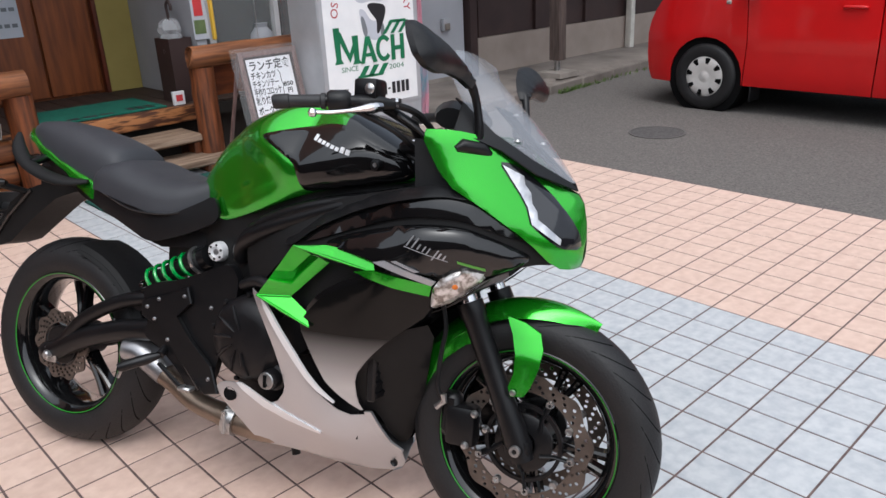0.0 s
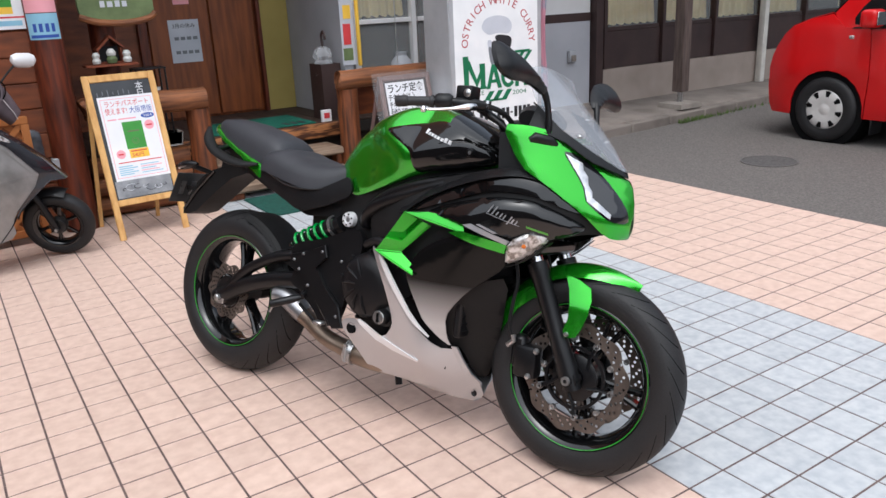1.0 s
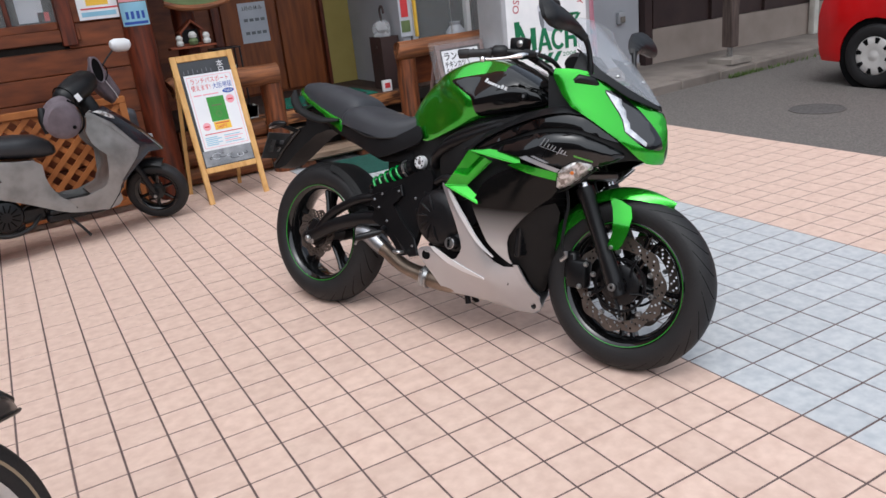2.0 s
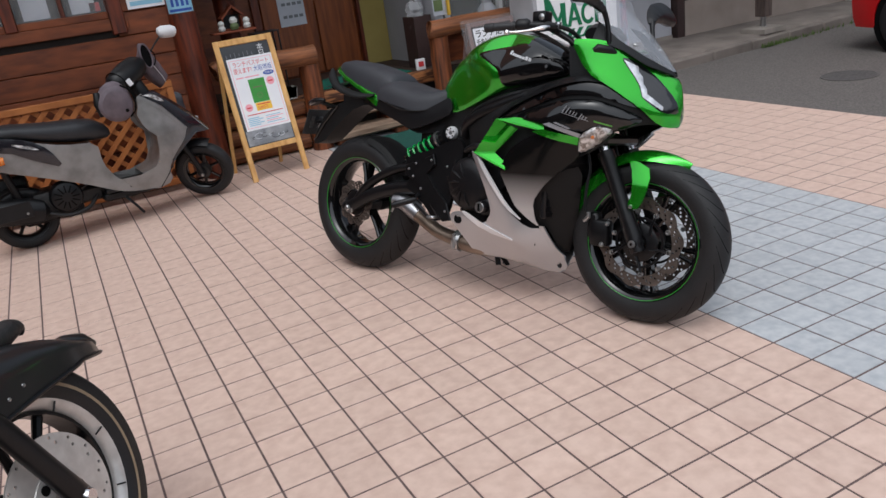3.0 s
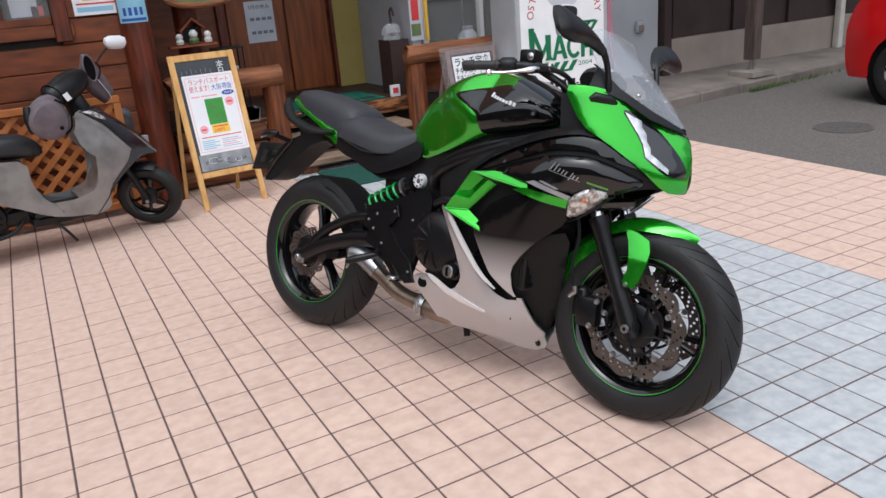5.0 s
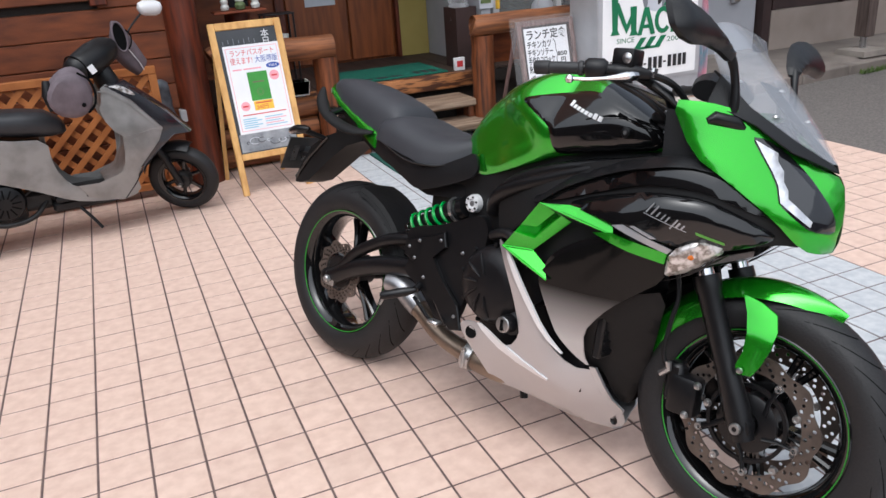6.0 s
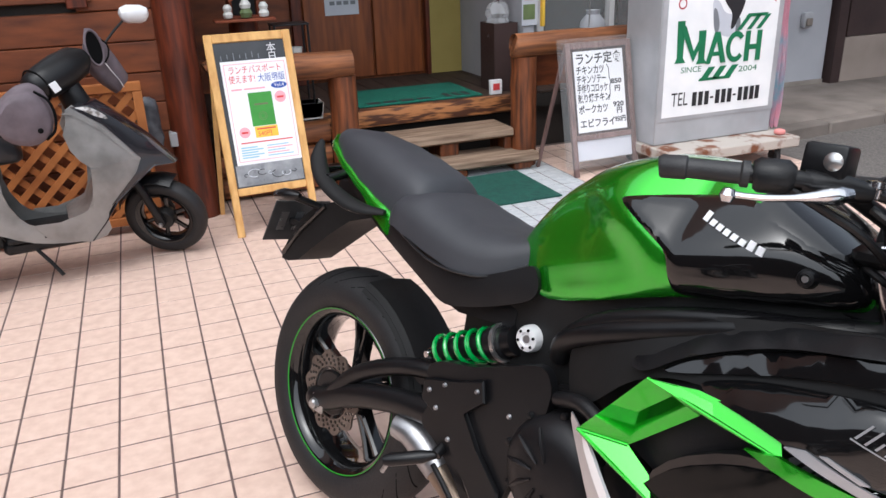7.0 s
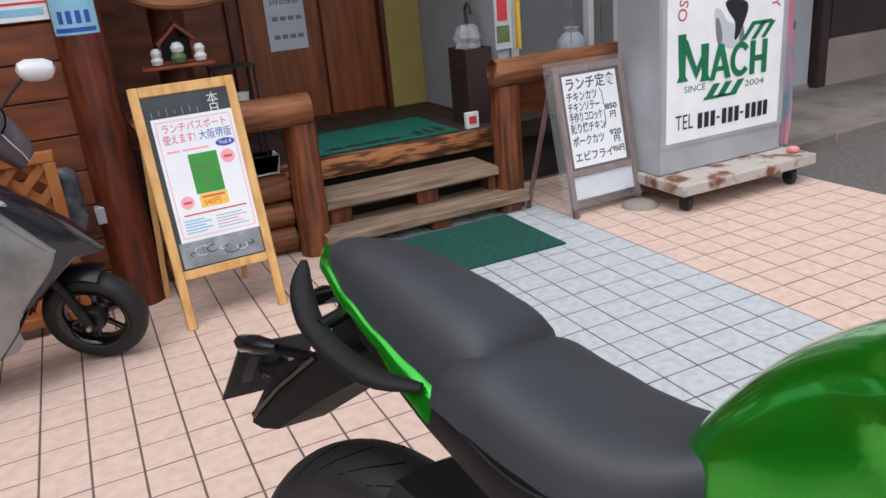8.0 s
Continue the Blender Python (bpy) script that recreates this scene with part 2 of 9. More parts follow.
WHITEWALL = mat("white_plaster", lin(226, 226, 226), lin(212, 212, 212), 0.7, 0, 2.0, bump=0.1)
PANE = glass("window_glass", (0.85, 0.88, 0.88), 0.03, 0.12)
PIPEWHITE = mat("white_pipe", lin(225, 222, 214), lin(205, 202, 194), 0.5)
PORCELAIN = mat("white_pot", lin(225, 225, 220), lin(205, 205, 200), 0.4)
OLIVE = mat("olive_paint", lin(110, 128, 84), lin(88, 102, 66), 0.6, 0, 9)
WEED = mat("weed_green", lin(96, 118, 56), lin(70, 92, 42), 0.8, 0, 30)
CLEARBAG = glass("clear_bag_film", (0.9, 0.91, 0.94), 0.15, 0.28)
BAGPLASTIC = mat("grey_bag", lin(104, 107, 114), lin(62, 64, 70), 0.35, 0, 14, bump=0.5, bscale=30)

# ---- the ground ----
TILE, JOINT = 0.15, 0.007
EDGE_X = 2.86  # where the paving meets the asphalt
ground = bmesh.new()
box(ground, -400, 400, -400, 400, -0.6, -0.03)
box(ground, EDGE_X, 400, -400, 400, -0.5, -0.006)
solid("ground", ground, ASPHALT, "worn grey asphalt of the yard", "ground", "structure")
pavement = tagged(new("pavement", finish("pavement", bx(-10.05, EDGE_X, -6.0, 7.0, -0.4, -0.0022), GROUT)), "tiled forecourt of pink squares with a blue-grey band", "pavement", kind="structure")


def tile_mesh(name, material):
    bm = bmesh.new()
    h = TILE / 2 - JOINT / 2
    b = 0.0014
    rings = [[(-h, -h, -0.004), (h, -h, -0.004), (h, h, -0.004), (-h, h, -0.004)], [(-h, -h, -b), (h, -h, -b), (h, h, -b), (-h, h, -b)], [(-h + b, -h + b, 0), (h - b, -h + b, 0), (h - b, h - b, 0), (-h + b, h - b, 0)]]
    vr = [[bm.verts.new(p) for p in r] for r in rings]
    for a, c in zip(vr, vr[1:]):
        for i in range(4):
            bm.faces.new((a[i], a[(i + 1) % 4], c[(i + 1) % 4], c[i]))
    bm.faces.new(vr[-1])
    return finish(name, bm, material, 0)


def far_tiles(name, cells, material, label):
    """The rest of the tiles of one colour, joined."""
    verts, faces = [], []
    h, b = TILE / 2 - JOINT / 2, 0.0014
    for i, j, w in cells:
        cx, cy, o = (i + w / 2) * TILE, (j + 0.5) * TILE, len(verts)
        hx = w * TILE / 2 - JOINT / 2
        dz = 0.0005 * (((i * 7 + j * 13) % 5) - 2) / 2
        for q, z in ((0.0, -0.004), (0.0, -b), (b, 0.0)):
            verts += [(cx + sx * (hx - q), cy + sy * (h - q), z + dz) for sx, sy in ((-1, -1), (1, -1), (1, 1), (-1, 1))]
        for k in (0, 4):
            faces += [(o + k + n, o + k + (n + 1) % 4, o + k + 4 + (n + 1) % 4, o + k + 4 + n) for n in range(4)]
        faces.append((o + 8, o + 9, o + 10, o + 11))
    me = bpy.data.meshes.new(name)
    me.from_pydata(verts, [], faces)
    me.materials.append(material)
    ob = new(name, me)
    ob.parent = pavement
    return tagged(ob, label, kind="stuff")


def lay_tiles():
    pink_me, blue_me = tile_mesh("pink_tile", PINK), tile_mesh("blue_tile", BLUE)
    near_p, near_b, pink, blue = 0, 0, [], []
    order = sorted(((i, j) for i in range(-66, 19) for j in range(-40, 36)), key=lambda c: (c[0] + 4) ** 2 + (c[1] - 2) ** 2)
    for i, j in order:
        w = 1.0
        if j >= 29 and i < 20 and i > -6 and j > 31:
            continue
        is_blue = 0 <= i < 9
        if w == 1.0 and (near_b < 110 if is_blue else near_p < 190):
            ob = new("blue_tile" if is_blue else "pink_tile", blue_me if is_blue else pink_me)
            ob.parent = pavement
            ob.location = ((i + 0.5) * TILE, (j + 0.5) * TILE, random.uniform(-0.0006, 0.0006))
            ob.rotation_euler = (random.uniform(-0.002, 0.002), random.uniform(-0.002, 0.002), 0)
            if is_blue:
                near_b += 1
            else:
                near_p += 1
        else:
            (blue if is_blue else pink).append((i, j, w))
    far_tiles("pink_tiles", pink, PINK_REST, "pink paving tiles further off")
    far_tiles("blue_tiles", blue, BLUE_REST, "blue-grey paving tiles further off")


# manhole cover in the asphalt
mh = thing("manhole_cover", "round iron manhole cover set in the asphalt", "manhole cover", pose(3.95, 2.45, -0.005))
part("rim", lathe(bmesh.new(), [(0.204, 0.0), (0.204, 0.005), (0.22, 0.005), (0.22, 0.0)], 40, "z"), mat("rim_iron", lin(100, 96, 94), lin(80, 77, 76), 0.85, 0.1, 20), mh)
part("lid", lathe(bmesh.new(), [(0.0, 0.004), (0.202, 0.004), (0.202, 0.0)], 40, "z"), mat("iron_cover", lin(92, 89, 88), lin(72, 70, 69), 0.85, 0.15, 30, bump=0.8, bscale=60), mh)

# ---- the log house ----
WALL_Y = 4.33


def planks():
    """Horizontal boards of the house front, left out where the window is."""
    wall = tagged(new("wall_front", finish("wall_front", bx(-9.0, -0.93, WALL_Y + 0.03, WALL_Y + 0.2, 0.0, 1.22), SHADE_BACKING)), "dark-stained wooden board wall of the log house", "wall", kind="structure")
    part("upper_backing", bx(-9.0, -2.66, WALL_Y + 0.03, WALL_Y + 0.2, 1.222, 3.0), SHADE_BACKING, wall)
    part("jamb_backing", bx(-1.36, -0.93, WALL_Y + 0.03, WALL_Y + 0.2, 1.222, 3.0), SHADE_BACKING, wall)
    z, h = 0.02, 0.16
    full = finish("plank", plank_bm(8.07, h), LOG, 30)
    left = finish("plank", plank_bm(6.34, h), LOG, 30)
    right = finish("plank", plank_bm(0.43, h), LOG, 30)
    while z < 2.9:
        if z + h < 1.24:
            runs = [(-9.0, full)]
        else:
            runs = [(-9.0, left), (-1.36, right)]
        for x, me in runs:
            ob = new("plank", me)
            ob.parent = wall
            ob.location = (x, WALL_Y + random.uniform(-0.003, 0.003), z)
        z += h
    return wall


def plank_bm(length, h):
    bm = bmesh.new()
    prof = [(0.032, 0.001), (0.006, 0.002), (0.0, 0.007), (-0.001, h / 2), (0.0, h - 0.007), (0.006, h - 0.002), (0.032, h - 0.001)]
    return bridge(bm, [[(x, y, z) for y, z in prof] for x in (0.0, length)], True)


wall_front = planks()

# window in the board wall
win = tagged(new("window_1", finish("window_1", bx(-2.66, -1.36, WALL_Y + 0.06, WALL_Y + 0.075, 1.24, 2.3), PANE)), "wooden window with small panes and papers inside", "window", kind="structure")
for x0, x1 in ((-2.72, -2.62), (-2.06, -1.98), (-1.40, -1.30)):
    part("window_frame", bx(x0, x1, WALL_Y - 0.03, WALL_Y + 0.08, 1.16 if x1 == -1.30 else 1.27, 2.3, 0.006), LOGV, win)
for x0, x1 in ((-2.36, -2.33), (-1.70, -1.67)):
    part("glazing_bar", bx(x0, x1, WALL_Y + 0.02, WALL_Y + 0.07, 1.3, 2.3, 0.004), LOGV, win)
part("window_sill", bx(-2.75, -1.28, WALL_Y - 0.02, WALL_Y + 0.05, 1.19, 1.27, 0.004), LOG, win)
part("glazing_bar", bx(-2.62, -1.40, WALL_Y + 0.018, WALL_Y + 0.068, 1.585, 1.62, 0.004), LOGV, win)
part("window_rail", bx(-2.62, -1.40, WALL_Y + 0.015, WALL_Y + 0.07, 1.27, 1.32, 0.004), LOG, win)
# dark sheet and floor in place of the shaded room
room = solid("room_behind_window", box(bx(-2.8, -1.2, WALL_Y + 0.75, WALL_Y + 0.8, 1.0, 2.4), -2.8, -1.2, WALL_Y + 0.21, WALL_Y + 0.75, 0.98, 1.0), SHADE_BACKING, "dark sheet standing in for the dim room behind the window", "backdrop", "structure")
for x0, x1, z0, z1, m_ in ((-1.93, -1.76, 1.33, 1.55, PAPER2), (-1.62, -1.46, 1.33, 1.52, PAPER2), (-1.5, -1.43, 1.33, 1.39, RED_INK), (-2.6, -2.45, 1.33, 1.6, PAPER2)):
    solid("window_notice", bx(x0, x1, WALL_Y + 0.09, WALL_Y + 0.093, z0, z1), m_, "paper notice stuck inside the window pane", "notice")
solid("window_cup", lathe(bmesh.new(), [(0.022, 0), (0.028, 0.07), (0.024, 0.07), (0.02, 0.006)], 16, "z", (-2.28, WALL_Y + 0.16, 1.0)), CREAM, "pale cup on the inner window ledge", "cup")

# the thick corner post with a blue sticker
post = thing("corner_post", "thick round reddish-brown log post of the porch", "post", pose(-0.905, 4.33, 0), kind="structure")
part("log", lathe(bmesh.new(), [(0.0, 0.0), (0.106, 0.0), (0.104, 0.02), (0.1, 1.2), (0.098, 2.89), (0.0, 2.89)], 28, "z"), LOGV, post)


def bent_sheet(r, a0, a1, z0, z1, cx, cy, n=8, off=0.0015):
    bm = bmesh.new()
    rows = []
    for rr in (r, r + off):
        rows.append([[(cx + rr * math.cos(a), cy + rr * math.sin(a), z) for a in (a0 + (a1 - a0) * k / n for k in range(n + 1))] for z in (z0, z1)])
    a, b = rows
    return bridge(bm, [a[0], b[0], b[1], a[1], a[0]], False)


sticker = thing("post_sticker", "pale blue sticker wrapped on the log post", "sticker", pose(-0.905, 4.33, 0))
part("sheet", bent_sheet(0.1015, radians(205), radians(320), 1.24, 1.395, 0, 0), PALE_BLUE_INK, sticker)
part("top_strip", bent_sheet(0.1015, radians(205), radians(320), 1.40, 1.5, 0, 0), PINK_INK, sticker)
for k in range(4):
    a = radians(228 + 20 * k)
    part("mark", bent_sheet(0.1032, a, a + 0.2, 1.285, 1.335, 0, 0, 3), BLUE_INK, sticker)
part("wave", bent_sheet(0.1032, radians(215), radians(310), 1.25, 1.268, 0, 0, 6), BLUE_INK, sticker)

poster = thing("wall_poster", "white poster with red and blue print on the board wall", "poster")
part("sheet", bx(-1.26, -0.955, WALL_Y - 0.012, WALL_Y - 0.009, 1.31, 1.75), PAPER, poster)
for z0, z1, x0, x1, m_ in ((1.33, 1.36, -1.24, -1.02, PALE_BLUE_INK), (1.375, 1.385, -1.24, -0.99, RED_INK), (1.40, 1.44, -1.2, -1.06, YELLOW_INK), (1.44, 1.6, -1.17, -1.06, COVER_GREEN)):
    part("print", bx(x0, x1, WALL_Y - 0.0135, WALL_Y - 0.0115, z0, z1), m_, poster)

# trellis at the foot of the wall
trellis = thing("trellis", "light brown wooden diagonal trellis along the wall", "trellis", pose(0, 4.17, 0))
TX0, TX1, TZ0, TZ1 = -3.3, -1.12, 0.05, 0.80
for x0, x1, z0, z1 in ((TX0, TX1, TZ1 - 0.045, TZ1), (TX0, TX1, TZ0, TZ0 + 0.045), (TX0, TX0 + 0.045, TZ0 + 0.046, TZ1 - 0.046), (TX1 - 0.045, TX1, TZ0 + 0.046, TZ1 - 0.046)):
    part("frame", bx(x0, x1, -0.025, 0.025, z0, z1, 0.004), LATTICE, trellis)


def trellis_slats():
    step = 0.115
    for s in (1, -1):
        c = TX0 - (TZ1 - TZ0) if s == 1 else TX0
        while c < TX1 + (TZ1 - TZ0 if s == -1 else 0):
            # the line x = c + s * (z - TZ0) clipped to the frame
            pts = []
            for z in (TZ0 + 0.02, TZ1 - 0.02):
                pts.append([c + s * (z - TZ0), z])
            (xa, za), (xb, zb) = pts
            for p, q in ((0, 1), (1, 0)):
                x, z = pts[p]
                if x < TX0 + 0.02:
                    z += s * (TX0 + 0.02 - x)
                    x = TX0 + 0.02
                elif x > TX1 - 0.02:
                    z -= s * (x - TX1 + 0.02)
                    x = TX1 - 0.02
                pts[p] = [x, z]
            if abs(pts[0][1] - pts[1][1]) > 0.05 and TZ0 - 0.01 < min(pts[0][1], pts[1][1]) and max(pts[0][1], pts[1][1]) < TZ1 + 0.01:
                (xa, za), (xb, zb) = pts
                ln, w = math.hypot(xb - xa, zb - za), 0.017
                y = -0.012 if s == 1 else 0.001
                m = Matrix.Translation((xa, 0, za)) @ Matrix.Rotation(-math.atan2(zb - za, xb - xa), 4, "Y")
                part("slat", bx(0, ln, y, y + 0.011, -w, w, m=m), LATTICE, trellis)
            c += step


trellis_slats()

# porch: deck, steps, rails
DECK_Z, DECK_Y = 0.41, 4.74
deck = tagged(new("porch_deck", finish("porch_deck", bx(-0.9, 3.2, DECK_Y + 0.05, 6.1, 0.30, DECK_Z - 0.022), SHADE_BACKING)), "dark wooden porch deck in front of the door", "deck", kind="structure")
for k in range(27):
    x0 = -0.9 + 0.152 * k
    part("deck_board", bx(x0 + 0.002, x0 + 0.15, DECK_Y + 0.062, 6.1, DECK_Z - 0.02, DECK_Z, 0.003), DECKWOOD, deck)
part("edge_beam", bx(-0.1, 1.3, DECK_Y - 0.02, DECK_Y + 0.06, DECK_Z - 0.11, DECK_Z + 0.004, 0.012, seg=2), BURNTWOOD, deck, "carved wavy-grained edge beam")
# dark sheet closes the shaded opening below the deck
part("skirt", bx(-0.9, 3.2, DECK_Y + 0.1, DECK_Y + 0.13, 0.0, DECK_Z - 0.12), SHADE_BACKING, deck)


def half_log(x0, x1, y0, y1, z0, z1, wob=0.008, n=14):
    """A split log step: flat top, rounded front, uneven edge."""
    bm = bmesh.new()
    rings = []
    for k in range(n + 1):
        x = x0 + (x1 - x0) * k / n
        d = wob * noise.noise((x * 5, y0 * 9, z0))
        e = wob * noise.noise((x * 4 + 7, y0 * 3, z0))
        rings.append([(x, y0 + d + 0.004, z1 - 0.012), (x, y0 + d + 0.02, z1 + e * 0.3), (x, y1, z1 + e * 0.2), (x, y1, z0), (x, y0 + d + 0.03, z0), (x, y0 + d, z0 + 0.018)])
    return bridge(bm, rings)


step_lower = solid("lower_step", half_log(0.02, 1.24, 4.27, 4.55, 0.05, 0.115), STEPWOOD, "weathered grey split-log lower porch step", "step", group="porch steps")
step_upper = solid("upper_step", half_log(0.02, 1.12, 4.40, 4.72, 0.20, 0.262), STEPWOOD, "weathered brown plank upper porch step", "step", group="porch steps")
for x in (0.1, 0.62, 1.08):
    solid("step_block", bx(x, x + 0.13, 4.46, 4.7, 0.0, 0.2, 0.01), POSTWOOD, "short wooden block under the porch steps", "step support", group="step blocks")
    solid("step_block", bx(x, x + 0.13, 4.31, 4.46, 0.0, 0.05, 0.01), POSTWOOD, "low wooden block under the porch step", "step support", group="step blocks")


def log_rail(x0, x1, y, z, r, name, label):
    bm = bmesh.new()
    n = 10
    pts = [(x0 + (x1 - x0) * k / n, y + 0.006 * noise.noise((k * 0.7, 1, x0)), z + 0.006 * noise.noise((k * 0.6, 5, x0))) for k in range(n + 1)]
    pts = [(x0 - 0.004, y, z)] + pts + [(x1 + 0.004, y, z)]
    tube(bm, pts, [r * 0.9] + [r * (1 + 0.05 * noise.noise((k * 0.8, 9, 3))) for k in range(n + 1)] + [r * 0.9], 20)
    return solid(name, bm, RAILWOOD, label, "rail", "structure")


def log_post(x, y, z1, r, label):
    bm = bmesh.new()
    n = 8
    tube(bm, [(x + 0.005 * noise.noise((k * 0.6, x, 2)), y, z1 * k / n) for k in range(n + 1)], [r * (1 + 0.06 * noise.noise((k * 0.9, x, 7))) for k in range(n + 1)], 18)
    return solid("rail_post", bm, POSTWOOD, label, "post", "structure")


log_rail(-0.76, 0.05, 4.38, 0.772, 0.078, "rail_left", "thick peeled log handrail with a sawn end")
log_rail(1.12, 2.6, 4.40, 0.79, 0.075, "rail_right", "thick peeled log handrail with a sawn end")
log_post(-0.005, 4.42, 0.70, 0.085, "short log post under the handrail")
log_post(1.21, 4.44, 0.715, 0.085, "short log post beside the steps")
for k, z in enumerate((0.08, 0.22, 0.36)):
    bm = bmesh.new()
    tube(bm, [(-0.76, 4.52, z), (-0.09, 4.52, z)], 0.07, 16)
    solid("skirt_log", bm, RAILWOOD, "horizontal log closing the porch side", "log", "structure")

# mats
solid("door_mat", bx(0.2, 1.08, 3.675, 4.28, 0.001, 0.011, 0.003), MAT_DARK, "dark green doormat on the paving before the steps", "doormat")
dmat = thing("deck_mat", "bright green mat with dark print on the porch deck", "doormat")
part("carpet", bx(0.2, 1.09, 4.83, 5.44, DECK_Z + 0.001, DECK_Z + 0.012, 0.003), MAT_GREEN, dmat)
for k in range(4):
    part("print", bx(0.27 + 0.12 * k, 0.36 + 0.12 * k, 4.87, 4.93, DECK_Z + 0.0115, DECK_Z + 0.0135), BLACK_INK, dmat)
for k in range(3):
    part("stripe", bx(0.84 + 0.07 * k, 0.88 + 0.07 * k, 4.87, 5.0, DECK_Z + 0.0115, DECK_Z + 0.0135), BLACK_INK, dmat)

# entrance: back wall, door, side wall, roof
BACK_Y = 6.02
solid("wall_porch_back", box(box(bx(-3.0, 0.1, BACK_Y, BACK_Y + 0.15, 0.0, 3.0), 1.1, 3.2, BACK_Y, BACK_Y + 0.15, 0.0, 3.0), 0.1, 1.1, BACK_Y, BACK_Y + 0.15, 2.45, 3.0), LOG, "dark brown wooden back wall of the porch", "wall", "structure")
solid("wall_porch_left", bx(-1.0, -0.93, WALL_Y + 0.2, BACK_Y, 0.0, 3.0), LOG, "dark wooden side wall of the porch", "wall", "structure")
door = tagged(new("door_1", finish("door_1", bx(0.1, 1.1, BACK_Y + 0.02, BACK_Y + 0.07, DECK_Z, 2.45), DOORWOOD)), "reddish-brown wooden entrance doors, closed", "door", kind="structure")
for x0, x1 in ((0.12, 0.66), (0.675, 1.08)):
    part("door_leaf", bx(x0, x1, BACK_Y - 0.01, BACK_Y + 0.025, DECK_Z + 0.02, 2.4, 0.006), DOORWOOD, door)
for x0, x1 in ((0.02, 0.1), (1.1, 1.14)):
    part("door_frame", bx(x0, x1, BACK_Y - 0.05, BACK_Y, DECK_Z, 2.5, 0.006), LOGV, door)
note = thing("door_notice", "grey paper notice with handwriting on the door", "notice")
part("sheet", bx(0.29, 0.56, BACK_Y - 0.016, BACK_Y - 0.013, 0.92, 1.29), PAPER2, note)
letters("writing", "3月の休み", 0.045, Matrix.Translation((0.425, BACK_Y - 0.018, 1.235)) @ Matrix.Rotation(radians(90), 4, "X"), BLACK_INK, note, width=0.2)
for z in (1.13, 1.01):
    for k in range(4):
        part("bar", bx(0.33 + 0.055 * k, 0.37 + 0.055 * k, BACK_Y - 0.0185, BACK_Y - 0.0165, z - 0.014, z + 0.014), GREY_INK, note)
solid("notice_pink", bx(0.36, 0.5, BACK_Y - 0.016, BACK_Y - 0.013, 1.42, 1.62), PINK_INK, "pink paper card on the door", "notice")
solid("ochre_panel", bx(1.145, 1.415, BACK_Y - 0.03, BACK_Y - 0.004, DECK_Z + 0.003, 2.6), YELLOWWALL, "ochre-yellow painted wall panel beside the door", "panel", "structure")
solid("wall_porch_right", bx(1.42, 1.50, 4.86, BACK_Y - 0.004, DECK_Z + 0.003, 2.6), GREYWALL, "light grey side wall of the entrance", "wall", "structure")
# out of view: storey and eave added, porch roof sized, to shade the front
solid("wall_upper_storey", bx(-9.2, 3.2, WALL_Y + 0.02, WALL_Y + 0.25, 3.06, 6.2), LOG, "unseen wooden upper storey added to shade the house front", "wall", "structure")
solid("roof_eave", bx(-9.2, -0.9, 3.7, 4.34, 2.95, 3.10), LOG, "unseen wooden eave added to shade the board wall", "roof", "structure")
solid("roof_porch", bx(-0.9, 3.2, 4.3, 6.3, 2.95, 3.10), LOG, "unseen wooden porch roof, its reach set to shade the porch", "roof", "structure")

# umbrella stand
stand = thing("umbrella_stand", "tall brown square umbrella stand with bagged umbrella", "umbrella stand", pose(1.31, 5.03, DECK_Z))
part("body", box(box(bx(-0.09, 0.09, -0.12, 0.12, 0.0, 0.02), -0.09, -0.078, -0.12, 0.12, 0.02, 0.47), -0.078, 0.09, -0.12, -0.108, 0.02, 0.47), BROWNMETAL, stand)
part("panel", box(bx(0.078, 0.09, -0.108, 0.12, 0.02, 0.47), -0.078, 0.078, 0.108, 0.12, 0.02, 0.47), BROWNMETAL, stand)
part("knob", lathe(bmesh.new(), [(0.0, 0.02), (0.012, 0.018), (0.014, 0.0)], 14, "x", (-0.091, -0.02, 0.38)), STEEL, stand)
umb = thing("umbrella", "folded dark umbrella with a crook handle in a clear bag", "umbrella", pose(1.30, 5.02, DECK_Z))
part("handle", tube(bmesh.new(), curve_pts([(0, 0, 0.45), (0, 0, 0.62), (0.0, 0.01, 0.70), (0.0, -0.03, 0.735), (0, -0.06, 0.70), (0, -0.06, 0.67)], 16), 0.011, 10), BROWNMETAL, umb)
bag = bmesh.new()
rings = []
for z, r in ((0.03, 0.03), (0.44, 0.06), (0.47, 0.08), (0.50, 0.07), (0.53, 0.09), (0.56, 0.08), (0.59, 0.07), (0.61, 0.04)):
    rings.append([(r * (1 + 0.8 * noise.noise((math.cos(a) * 2, math.sin(a) * 2, z * 9))) * math.cos(a), r * math.sin(a) * 0.9, z + 0.015 * noise.noise((a, z, 1))) for a in (2 * math.pi * k / 16 for k in range(16))])
part("bag", bridge(bag, rings), CLEARBAG, umb, "crumpled translucent plastic bag")
solid("small_box", bx(1.15, 1.24, 4.83, 4.86, DECK_Z, DECK_Z + 0.1, 0.003), PAPER, "small white box with a red mark on the deck", "box")
solid("box_mark", bx(1.17, 1.22, 4.826, 4.829, DECK_Z + 0.03, DECK_Z + 0.075), RED_INK, "red mark on the small box", "mark")

